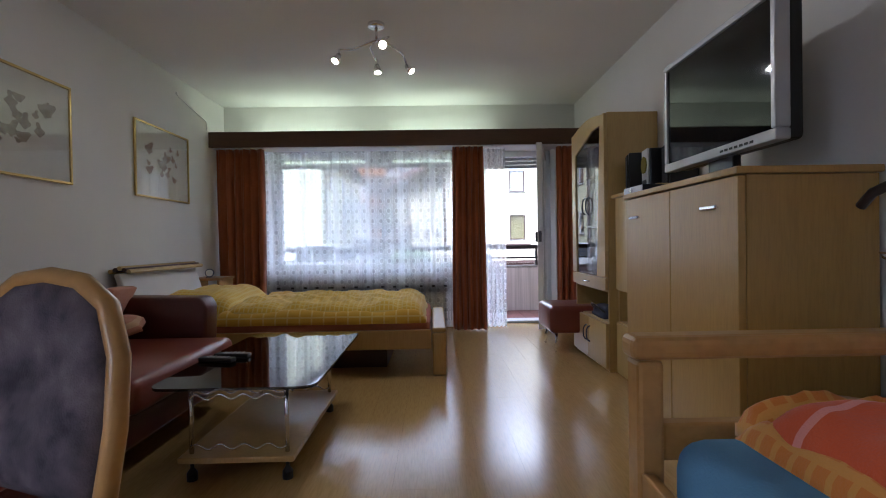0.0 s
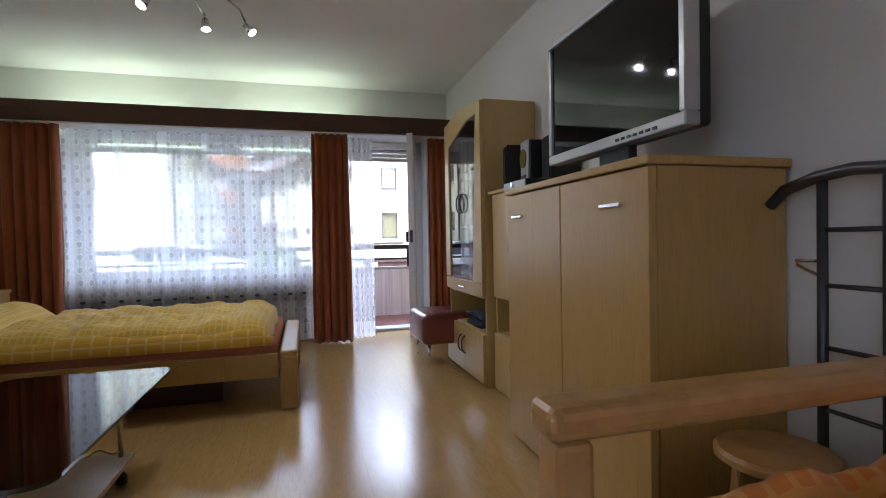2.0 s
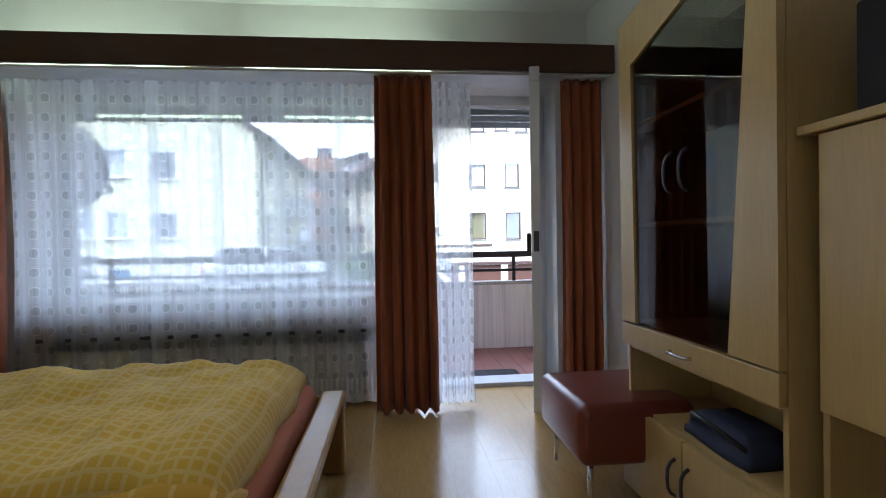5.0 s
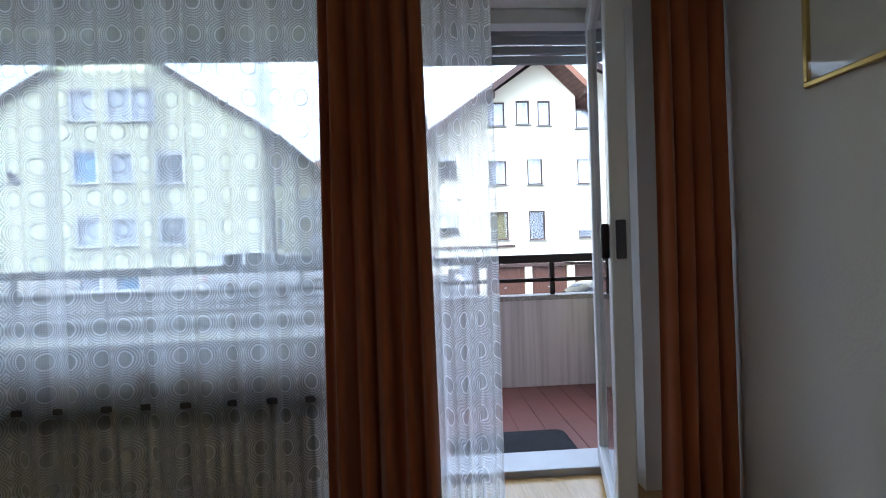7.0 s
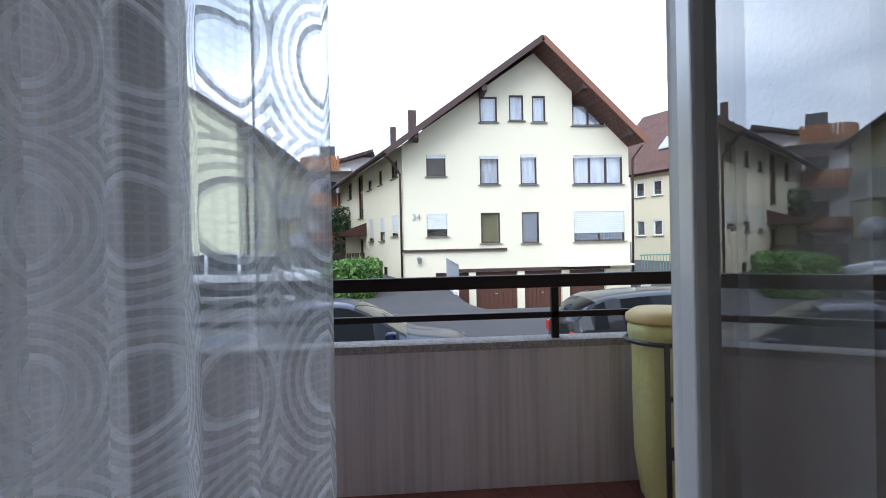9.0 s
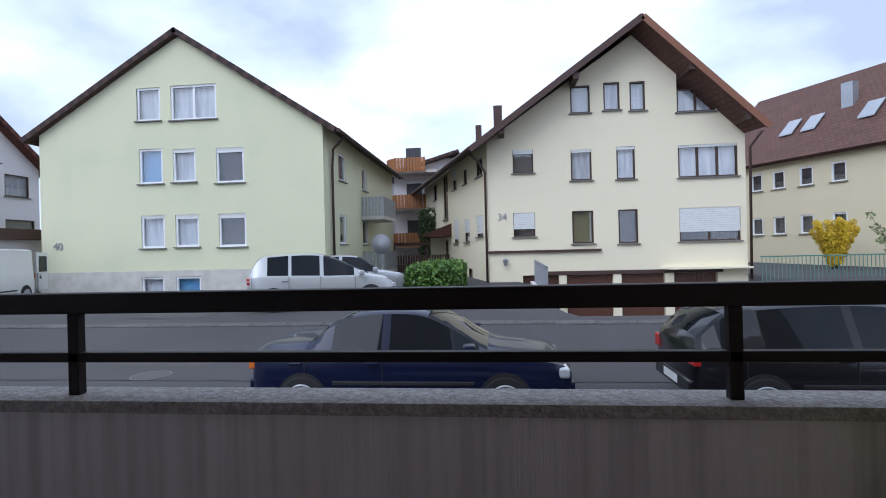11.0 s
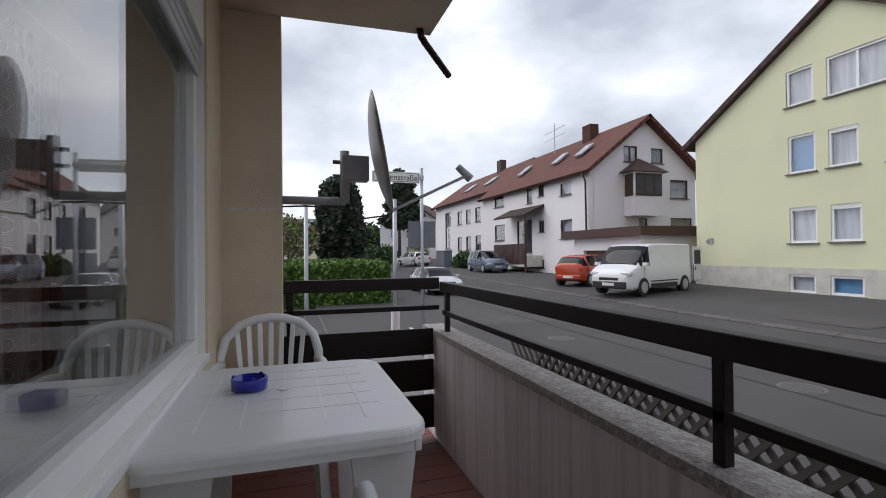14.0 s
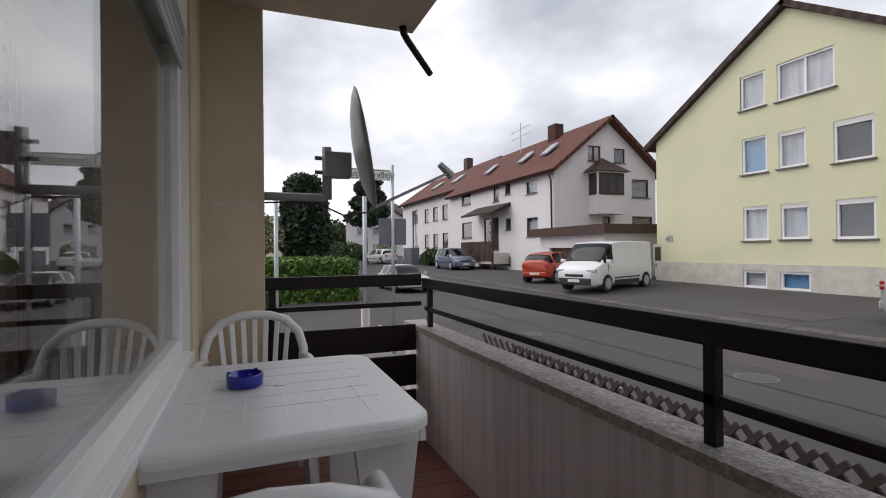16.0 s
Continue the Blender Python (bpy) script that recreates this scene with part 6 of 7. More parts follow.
# white house row
h = thing("house", "white two-storey house with a red-brown roof and oriel", "house", (0, 0, 0))
mw = pose(-42.2, 25.4, 0)
rows_w = [(a + 42.2, b_ + 42.2, c, d, BR, 1, e, f) for a, b_, c, d, e, f in (
    (-39.5, -37.6, 5.05, 6.15, DIM_ROOM, 0), (-33.4, -32.5, 4.80, 6.0, CURTAIN_W, 0), (-31.55, -30.75, 5.15, 5.95, DIM_ROOM, 0), (-28.55, -27.2, 4.85, 5.8, CURTAIN_W, 0.15),
    (-39.5, -37.4, 2.15, 3.5, DIM_ROOM, 0), (-35.1, -32.6, 1.1, 3.6, DIM_ROOM, 0), (-31.5, -30.75, 2.55, 3.4, DIM_ROOM, 0), (-28.55, -27.15, 2.0, 3.25, CURTAIN_W, 0),
    (-31.6, -30.8, 0.0, 0.6, CURTAIN_W, 0))]
facade(h, "wall", mw, 16.95, Head(6.4), -1.0, rows_w, H_WHITE)
mg = pose(-25.25, 25.72, 0, 0, 0, 90)
facade(h, "wall", mg, 7.7, Head(9.35, 3.7, 0.78, 0.78), -1.0, [(2.2, 3.2, 6.7, 7.7, BR, 2, CURTAIN_W, 0), (4.25, 5.15, 6.7, 7.65, BR, 1, DIM_ROOM, 0), (5.7, 7.1, 4.5, 5.7, BR, 1, CURTAIN_W, 0), (5.7, 7.4, 2.55, 3.25, BR, 1, DIM_ROOM, 0), (3.3, 3.9, 2.5, 3.2, BR, 1, DIM_ROOM, 0)], H_WHITE)
roof_slab(h, "roof", TILE_RED, (-25.0 + 0.35, 24.9, 6.0), (-42.4, 24.9, 6.0), (-42.4, 29.45, 9.65), (-24.65, 29.45, 9.65))
roof_slab(h, "roof", TILE_RED, (-24.65, 34.0, 6.0), (-42.4, 34.0, 6.0), (-42.4, 29.45, 9.65), (-24.65, 29.45, 9.65))
part("chimney", box(B(), -30.9, -29.9, 28.7, 29.4, 8.6, 10.3), TILE_RED, h, "brick chimney")
for x in (-27.8, -30.9, -36.5):
    sk = B()
    prism(sk, [(26.6, 7.52), (27.6, 8.32), (27.55, 8.42), (26.55, 7.62)], "x", x - 0.9, x)
    part("roof_window", sk, ZINC, h, "pale roof window")
part("antenna", tube(B(), [(-35.0, 28.8, 9.0), (-35.0, 28.8, 11.6)], 0.035), ZINC, h)
for z in (10.4, 11.0):
    part("antenna_bar", bar(B(), (-36.6, 28.8, z), (-33.4, 28.8, z + 0.1), 0.02), ZINC, h)
ori = part("oriel", box(B(), -25.24, -24.3, 27.9, 30.0, 3.3, 5.95), H_WHITE, h, "white oriel bay")
part("window", box(B(), -24.29, -24.25, 28.0, 29.9, 4.5, 5.85), BR, ori)
part("window", box(B(), -25.1, -24.4, 27.86, 27.899, 4.5, 5.85), BR, ori)
for y in (28.1, 28.75, 29.4):
    part("pane", box(B(), -24.249, -24.245, y, y + 0.45, 4.62, 5.72), DIM_ROOM, ori)
bm = B()
apex = bm.verts.new((-25.2, 28.95, 6.95))
rim_ = [bm.verts.new(p) for p in ((-25.24, 27.5, 5.96), (-24.05, 27.6, 5.96), (-24.05, 30.3, 5.96), (-25.24, 30.4, 5.96))]
for k in range(3):
    bm.faces.new((rim_[k], rim_[k + 1], apex))
bm.faces.new(rim_)
part("oriel_roof", bm, FASCIA, ori, "dark slate oriel roof")
pipe(h, [(-25.3, 24.95, 5.9), (-25.4, 25.25, 5.4), (-25.4, 25.3, -0.3)])
part("porch_roof", prism(B(), [(25.38, 4.55), (23.9, 3.85), (23.9, 3.72), (25.38, 4.3)], "x", -36.3, -30.7), TILE_DARK, h, "tiled porch roof")
part("porch_post", box(B(), -31.1, -30.98, 24.0, 24.12, -0.4, 3.75), FASCIA, h)
for k in range(26):
    part("baluster", box(B(), -36.4 + k * 0.205, -36.24 + k * 0.205, 23.95, 24.0, 0.3, 1.75), FASCIA, h)
part("porch_floor", box(B(), -36.4, -31.0, 24.01, 25.38, 0.1, 0.9), PLINTH, h)
gar = thing("garage", "flat-roofed white garage with a brown door", "garage", (0, 0, 0))
facade(gar, "wall", pose(-25.2, 24.3, 0), 5.8, Head(1.9), -1.0, [], H_WHITE, 0.25, [(1.0, 4.2, -0.9, 1.2)])
part("wall", box(B(), -19.65, -19.4, 24.56, 30.0, -1.0, 1.9), H_WHITE, gar)
part("door", box(B(), -24.2, -21.0, 24.5, 24.55, -0.9, 1.2), GARAGE, gar)
part("flat_roof", box(B(), -25.9, -18.9, 23.9, 30.4, 1.9, 2.35), FASCIA, gar, "dark fascia roof")

h = thing("house", "white terraced house with a rust-red roof", "house", (0, 0, 0))
rows_2 = [(a, a + 1.5, z, z + 1.5, BR, 1, DIM_ROOM, 0) for a in (8.6, 11.4, 14.2) for z in (4.3, 1.4)] + [(4.0, 6.2, 1.6, 6.0, BR, 2, CURTAIN_W, 0)]
facade(h, "wall", pose(-61.5, 26.6, 0), 18.9, Head(7.3), -1.0, rows_2, H_WHITE)
part("wall", box(B(), -61.5, -61.2, 26.91, 36, -1.0, 7.3), H_WHITE, h)
roof_slab(h, "roof", TILE_RED, (-42.5, 26.0, 6.9), (-62.0, 26.0, 6.9), (-62.0, 31.0, 10.4), (-42.5, 31.0, 10.4))
roof_slab(h, "roof", TILE_RED, (-42.5, 36.0, 6.9), (-62.0, 36.0, 6.9), (-62.0, 31.0, 10.4), (-42.5, 31.0, 10.4))
for x in (-46.0, -52.0):
    sk = B()
    prism(sk, [(27.6, 8.1), (28.8, 8.94), (28.75, 9.04), (27.55, 8.2)], "x", x - 1.4, x)
    part("roof_window", sk, ZINC, h, "pale roof window")
part("chimney", box(B(), -50.5, -49.5, 30.5, 31.2, 9.5, 11.4), FASCIA, h)
pipe(h, [(-42.7, 26.3, 6.8), (-42.9, 26.5, 6.2), (-42.9, 26.5, -0.3)])


def far_house(place, turn, w, d, eave, ridge, mat, roof, label, rows=2):
    """A plain gabled house seen far off, gable to the front."""
    f = thing("house", label, "house", place, turn)
    wins = [(u, u + 1.2, z, z + 1.3, PVC, 1, DIM_ROOM, 0) for u in (w * 0.18, w * 0.44, w * 0.70) for z in [1.0 + 2.7 * k for k in range(rows)]]
    facade(f, "wall", pose(0, 0, 0), w, Head(ridge, w / 2, (ridge - eave) / (w / 2), (ridge - eave) / (w / 2)), -2.0, wins, mat)
    facade(f, "wall", pose(w, 0.31, 0, 0, 0, 90), d, Head(eave), -2.0, [(u, u + 1.2, z, z + 1.3, PVC, 1, DIM_ROOM, 0) for u in (d * 0.2, d * 0.6) for z in [1.0 + 2.7 * k for k in range(rows)]], mat)
    part("wall", box(B(), 0, 0.3, 0.31, d, -2, eave), mat, f)
    s = (ridge - eave) / (w / 2)
    roof_slab(f, "roof", roof, (-0.5, -0.4, eave - 0.5 * s + 0.15), (-0.5, d + 0.4, eave - 0.5 * s + 0.15), (w / 2, d + 0.4, ridge + 0.15), (w / 2, -0.4, ridge + 0.15))
    roof_slab(f, "roof", roof, (w + 0.5, d + 0.4, eave - 0.5 * s + 0.15), (w + 0.5, -0.4, eave - 0.5 * s + 0.15), (w / 2, -0.4, ridge + 0.15), (w / 2, d + 0.4, ridge + 0.15))
    return f


far_house((-80, 22.5, 0), 60, 10, 14, 6.3, 9.8, H_WHITE, TILE_DARK, "far white house with a dark roof")
far_house((-130, 11.0, 0), 75, 11, 14, 5.5, 11.0, H_CREAM, TILE_RED, "far white house with a steep red roof")
far_house((-150, 2.0, 0), 80, 24, 14, 11.0, 11.3, H_WHITE, ZINC, "far pale flat-roofed block", 3)
far_house((-12.0, 92, 0.5), 0, 9, 14, 6.0, 10.5, H_WHITE, TILE_DARK, "far white gabled house between the houses")
far_house((-16.2, 50, 0.3), 0, 7.5, 12, 7.5, 10.2, H_WHITE, TILE_RED, "white house with a red hipped roof behind")
far_house((-60, 75, 0), 20, 14, 12, 6.0, 10.0, H_TAN, TILE_DARK, "far tan house behind the row")
far_house((38, 52, 0), -20, 12, 14, 6.0, 10.5, H_CREAM, TILE_BROWN, "far cream house up the street")
far_house((52, 30, 0), -60, 12, 14, 6.0, 10.5, H_WHITE, TILE_RED, "far white house down the street")
# house with timber balconies
h = thing("house", "white house with rounded orange timber balconies", "house", (-3.8, 0, 0))
part("wall", box(B(), -3.2, 2.5, 46.0, 56.0, -0.6, 8.2), H_WHITE, h)
roof_slab(h, "roof", TILE_DARK, (-4.0, 45.2, 7.0), (-4.0, 57, 7.0), (2.0, 57, 8.7), (2.0, 45.2, 8.7))
for z in (1.2, 4.1, 6.9):
    bal = part("balcony", box(B(), -3.4, 0.4, 44.4, 45.99, z, z + 0.2), PLINTH, h)
    for k in range(22):
        a = math.pi * (1.0 - 0.5 * k / 21)
        x, y = (-1.6 + 2.0 * math.cos(a), 45.9 - 1.8 * math.sin(a)) if k < 12 else (-1.6 + 2.0 * math.cos(math.pi * (1 - 0.5 * 11 / 21)) + (k - 11) * 0.24, 44.3)
        part("board", box(B(), x - 0.10, x + 0.10, y - 0.02, y + 0.02, z + 0.1, z + 1.15), TIMBER, bal)
    part("door", box(B(), -2.2, -1.0, 45.96, 45.995, z + 0.2, z + 2.2), DIM_ROOM, h)
pergola = thing("pergola", "dark timber pergola between the houses", "pergola", (-3.3, 0, 0))
for x in (-4.6, -2.6, -0.4):
    part("post", box(B(), x - 0.08, x + 0.08, 40.0, 40.16, -0.5, 1.35), FASCIA, pergola)
part("beam", box(B(), -4.9, 0.2, 39.9, 40.1, 1.36, 1.56), FASCIA, pergola)
fen = thing("garden_fence", "dark wooden fence across the passage", "fence", (0, 0, 0))
for k in range(26):
    part("slat", box(B(), -5.4 + k * 0.16, -5.27 + k * 0.16, 37.0, 37.03, -0.4, 0.75), FASCIA, fen)
grail = thing("green_railing", "green metal railing above the ramp", "railing", (0, 0, 0))
GREEN_METAL = material("green_railing_paint", (0.10, 0.22, 0.17), 0.5)
part("handrail", box(B(), 11.4, 22, 28.6, 28.65, 0.42, 0.47), GREEN_METAL, grail)
for k in range(70):
    part("baluster", box(B(), 11.45 + k * 0.15, 11.47 + k * 0.15, 28.61, 28.635, -0.6, 0.419), GREEN_METAL, grail)
setting("yard_wall", box(B(), 11.4, 40, 28.4, 28.6, -2.2, -0.55), PLINTH, "low wall along the yard", "wall")

# ---- plants ----


def leaves(name, label, category, blobs, count, size, mats, seed, trunk=None, kind=""):
    """A plant of many small leaves scattered in and over uneven clumps, with a stem where it shows."""
    rng = np.random.default_rng(seed)
    ob = thing(name, label, category)
    for mi, mat in enumerate(mats):
        n_ = count // len(mats)
        c = np.array([b_[:3] for b_ in blobs], float)
        r = np.array([b_[3:6] for b_ in blobs], float)
        pick = rng.choice(len(blobs), n_, p=(r.prod(1) ** 0.67) / (r.prod(1) ** 0.67).sum())
        d = rng.normal(size=(n_, 3))
        d /= np.linalg.norm(d, axis=1, keepdims=True)
        rad = rng.uniform(0.45, 1.0, (n_, 1)) ** 0.5 * rng.uniform(0.85, 1.12, (n_, 1))
        p = c[pick] + d * rad * r[pick]
        a, b_ = rng.normal(size=(n_, 3)), rng.normal(size=(n_, 3))
        a /= np.linalg.norm(a, axis=1, keepdims=True)
        b_ -= a * (a * b_).sum(1, keepdims=True)
        b_ /= np.linalg.norm(b_, axis=1, keepdims=True)
        s = size * rng.uniform(0.6, 1.4, (n_, 1))
        quads = np.stack([p - a * s, p + b_ * s * 0.5, p + a * s, p - b_ * s * 0.5], 1).reshape(-1, 3)
        mesh = bpy.data.meshes.new("crown")
        mesh.from_pydata(quads.tolist(), [], np.arange(4 * n_).reshape(-1, 4).tolist())
        mesh.materials.append(mat)
        lf = new("crown", mesh)
        lf.parent = ob
    if trunk:
        for pts, r0 in trunk:
            part("trunk", tube(B(), pts, lambda t, r0=r0: r0 * (1 - 0.75 * t), 7), BARK, ob, "", True)
    return ob


def leaf(name, colour, second):
    return material(name, colour, 0.65, second=second, scale=1.5, amount=0.9)


BARK = material("grey_brown_bark", (0.10, 0.075, 0.055), 0.95, second=(0.06, 0.045, 0.035), scale=8, bump=0.8, bump_scale=30)
L_HEDGE = leaf("hedge_leaf", (0.07, 0.14, 0.022), (0.05, 0.10, 0.02))
L_BRIGHT = leaf("fresh_hedge_leaf", (0.13, 0.23, 0.03), (0.09, 0.17, 0.025))
L_DARK = leaf("dark_needle", (0.018, 0.034, 0.018), (0.028, 0.045, 0.022))
L_YELLOW = leaf("forsythia_blossom", (0.72, 0.52, 0.02), (0.60, 0.44, 0.02))
L_SPRING = leaf("spring_leaf", (0.14, 0.20, 0.05), (0.10, 0.15, 0.04))
L_WHITE = leaf("white_blossom", (0.60, 0.58, 0.52), (0.45, 0.45, 0.36))


def hedge(x0, x1, y0, y1, z0, z1, label, seed, mats, count, size):
    """A clipped hedge: a leafy skin of small leaves over a dense core."""
    ob = thing("hedge", label, "hedge")
    part("core", box(B(), x0 + 0.12, x1 - 0.12, y0 + 0.12, y1 - 0.12, z0, z1 - 0.08), L_DARK if len(mats) < 2 else mats[0], ob)
    rng = np.random.default_rng(seed)
    lo, hi = np.array((x0, y0, z0)), np.array((x1, y1, z1))
    areas = np.array([(y1 - y0) * (z1 - z0)] * 2 + [(x1 - x0) * (z1 - z0)] * 2 + [(x1 - x0) * (y1 - y0)])
    for mat in mats:
        n_ = count // len(mats)
        p = lo + rng.random((n_, 3)) * (hi - lo)
        side = rng.choice(5, n_, p=areas / areas.sum())
        for k, (ax, v) in enumerate(((0, x0), (0, x1), (1, y0), (1, y1), (2, z1))):
            w = side == k
            p[w, ax] = v + rng.normal(0, 0.06, w.sum())
        a, b_ = rng.normal(size=(n_, 3)), rng.normal(size=(n_, 3))
        a /= np.linalg.norm(a, axis=1, keepdims=True)
        b_ -= a * (a * b_).sum(1, keepdims=True)
        b_ /= np.linalg.norm(b_, axis=1, keepdims=True)
        s = size * rng.uniform(0.6, 1.4, (n_, 1))
        quads = np.stack([p - a * s, p + b_ * s * 0.6, p + a * s, p - b_ * s * 0.6], 1).reshape(-1, 3)
        mesh = bpy.data.meshes.new("foliage")
        mesh.from_pydata(quads.tolist(), [], np.arange(4 * n_).reshape(-1, 4).tolist())
        mesh.materials.append(mat)
        new("foliage", mesh).parent = ob


hedge(-32, -21.5, 4.0, 12.4, -1.2, 0.66, "tall clipped green hedge along the street corner", 1, [L_HEDGE, L_BRIGHT], 42000, 0.10)
hedge(-34, -25, -1.0, 7.0, -1.2, 1.5, "overgrown garden shrubs behind the hedge", 2, [L_SPRING, L_HEDGE], 9000, 0.18)
hedge(-1.95, -0.55, 22.9, 29.0, -0.7, 0.45, "clipped hedge between the parking bays", 3, [L_HEDGE, L_BRIGHT], 26000, 0.07)
leaves("conifer", "tall dark conifer at the street corner", "tree", [(-52, 13.2, 0.7 + k * 0.9, 3.0 - 0.18 * abs(k - 3), 2.8 - 0.18 * abs(k - 3), 1.2) for k in range(9)], 16000, 0.30, [L_DARK], 4, [([(-52, 13.2, -1.2), (-52, 13.2, 8.6)], 0.3)])
leaves("conifer", "dark conifer behind the white houses", "tree", [(-72, 24 + k % 2, 6 + k * 1.1, 3.2 - 0.3 * k, 3.0 - 0.3 * k, 1.2) for k in range(7)], 7000, 0.35, [L_DARK], 5, [([(-72, 24, -0.5), (-72, 24, 12)], 0.3)])
fan = random.Random(21)
stems = [(fan.uniform(-1.0, 1.0), fan.uniform(-0.5, 0.5), fan.uniform(1.9, 3.1)) for _ in range(26)]
leaves("forsythia", "bright yellow forsythia bush in bloom", "bush", [(17.3 + dx * t, 33.5 + dy * t, -0.7 + dz * (t - 0.12 * t * t), 0.09 + 0.07 * t, 0.09 + 0.07 * t, 0.16) for dx, dy, dz in stems for t in (0.3, 0.45, 0.6, 0.75, 0.9, 1.0)], 11000, 0.055, [L_YELLOW], 6, [([(17.3, 33.5, -0.8), (17.3 + dx * 0.5, 33.5 + dy * 0.5, -0.7 + dz * 0.47), (17.3 + dx, 33.5 + dy, -0.7 + dz * 0.88)], 0.025) for dx, dy, dz in stems[:14]])
stems = [(fan.uniform(-2.0, 2.0), fan.uniform(-0.6, 0.6), fan.uniform(1.6, 3.0)) for _ in range(18)]
leaves("shrub", "loose bare-twigged shrub with first spring leaves", "bush", [(19.8 + dx * t, 32.5 + dy * t, -0.7 + dz * t, 0.22, 0.2, 0.2) for dx, dy, dz in stems for t in (0.5, 0.75, 1.0)], 1500, 0.07, [L_SPRING], 7, [([(19.8, 32.5, -0.8), (19.8 + dx * 0.5, 32.5 + dy * 0.5, -0.7 + dz * 0.55), (19.8 + dx, 32.5 + dy, -0.7 + dz)], 0.03) for dx, dy, dz in stems])
leaves("shrub", "dense green shrub by the balconies", "bush", [(24 + 1.5 * k, 29.8, 0.8, 1.4, 1.2, 1.1) for k in range(5)], 7000, 0.12, [L_HEDGE, L_SPRING], 8)
leaves("shrub", "dark clipped garden shrub by the entrance", "bush", [(-41.0, 23.2, 0.5, 1.0, 0.9, 0.8), (-42.4, 23.2, 0.3, 0.8, 0.8, 0.7)], 3000, 0.12, [L_DARK, L_HEDGE], 9)
leaves("blossom_shrub", "white blossoming shrub in a front garden", "bush", [(-56, 22.8, 1.2, 1.3, 1.2, 1.1)], 2500, 0.14, [L_WHITE, L_SPRING], 10)
leaves("shrub", "round green shrub in a front garden", "bush", [(-60, 19.6, 0.9, 1.8, 1.5, 1.3), (-64, 18.6, 0.8, 1.8, 1.6, 1.3)], 5000, 0.15, [L_HEDGE, L_DARK], 11)
leaves("tree", "bare-twigged tree with first leaves by the hedge", "tree", [(-40 - 3 * k, 8.5 - k, 2.3 + 0.5 * k, 2.4, 1.9, 1.7) for k in range(4)], 6000, 0.16, [L_SPRING, leaf("rusty_twig", (0.16, 0.09, 0.05), (0.10, 0.07, 0.04))], 12, [([(-42, 8, -1.0), (-42, 8.1, 1.5), (-43, 7.6, 3.6)], 0.14)])
leaves("conifer", "green thuja behind the parked cars", "tree", [(-3.6, 41.5, 0.4 + 0.6 * k, 0.9, 0.8, 0.6) for k in range(6)], 3500, 0.10, [L_HEDGE, L_DARK], 13)
leaves("tree", "far trees along the skyline", "tree", [(-170 + 5 * k, 25 + 6 * math.sin(k), 5.0, 4.0, 4.0, 3.4 + math.sin(3 * k)) for k in range(12)], 9000, 0.6, [L_DARK, L_SPRING], 14, kind="stuff")
leaves("tree", "far trees above the passage", "tree", [(-16 + 4 * k, 95, 5.0, 4.0, 4.0, 4 + math.sin(3 * k)) for k in range(9)], 7000, 0.5, [L_DARK, L_SPRING], 15)

# lattice fence below the balcony
fence = thing("lattice_fence", "dark wooden lattice fence below the balcony", "fence", (0, 11.1, -1.185))
WOOD_F = material("dark_weathered_fence", (0.035, 0.026, 0.022), 0.85, second=(0.025, 0.02, 0.017), scale=6, grain=0.4, grain_scale=20)
k = 0
x = -5.6
while x < 7.0:
    for sgn, yy in ((1, 0.0), (-1, 0.025)):
        part("picket", beam(B(), (x - 0.50 * sgn, yy, 0.02), (x + 0.50 * sgn, yy, 1.08), 0.022, 0.045), WOOD_F, fence)
    x += 0.17
for z in (0.30, 0.80):
    part("rail", box(B(), -6.0, 7.4, 0.04, 0.08, z, z + 0.07), WOOD_F, fence)
for x in (-5.5, -3.3, -1.1, 1.1, 3.3, 5.5):
    part("post", box(B(), x - 0.03, x + 0.03, 0.09, 0.15, 0.0, 1.0), ZINC, fence, "grey steel post")

# street sign and poles
sign = thing("street_name_sign", "white street name sign on a grey pole", "street sign", (-10.35, 10.95, -1.19))
part("pole", bar(B(), (0, 0, 0), (0, 0, 4.25), 0.038, n=14), ZINC, sign, "", True)
plate = part("plate", box(B(), -0.012, 0.012, -1.14, -0.05, 3.90, 4.14, 0.004), material("white_sign_enamel", (0.72, 0.74, 0.72), 0.35), sign, "white enamel plate")
plate.matrix_basis = pose(0.0, 0, 0, 0, 0, 4)
part("border", box(box(box(box(B(), 0.0125, 0.0135, -1.12, -0.07, 3.92, 3.93), 0.0125, 0.0135, -1.12, -0.07, 4.11, 4.12), 0.0125, 0.0135, -1.12, -1.11, 3.9305, 4.1095), 0.0125, 0.0135, -0.08, -0.07, 3.9305, 4.1095), BLACK, plate)
c = bpy.data.curves.new("street_name", "FONT")
c.body, c.size, c.extrude, c.align_x = "Tulpenstra\u00dfe", 0.185, 0.001, "CENTER"
txt = new("street_name", c)
txt.data.materials.append(BLACK)
txt.parent = plate
txt.matrix_basis = pose(0.0145, -0.595, 3.955, 90, 0, 90)
part("bracket", box(B(), -0.04, 0.05, -0.05, 0.04, 3.98, 4.08, 0.006), ZINC, sign)
part("back_plate", box(B(), -0.03, -0.02, -0.32, 0.32, 2.45, 3.05, 0.01), material("dull_grey_sign_back", (0.16, 0.17, 0.20), 0.6), sign, "grey back of a traffic sign")
pole = thing("street_pole", "grey steel pole beside the street corner", "pole", (-11.9, 10.65, -1.19))
part("pole", bar(B(), (0, 0, 0), (0, 0, 3.7), 0.055, n=14), ZINC, pole, "", True)
part("base", box(B(), -0.10, 0.10, -0.10, 0.10, 0.0, 0.9, 0.02), CONCRETE, pole)
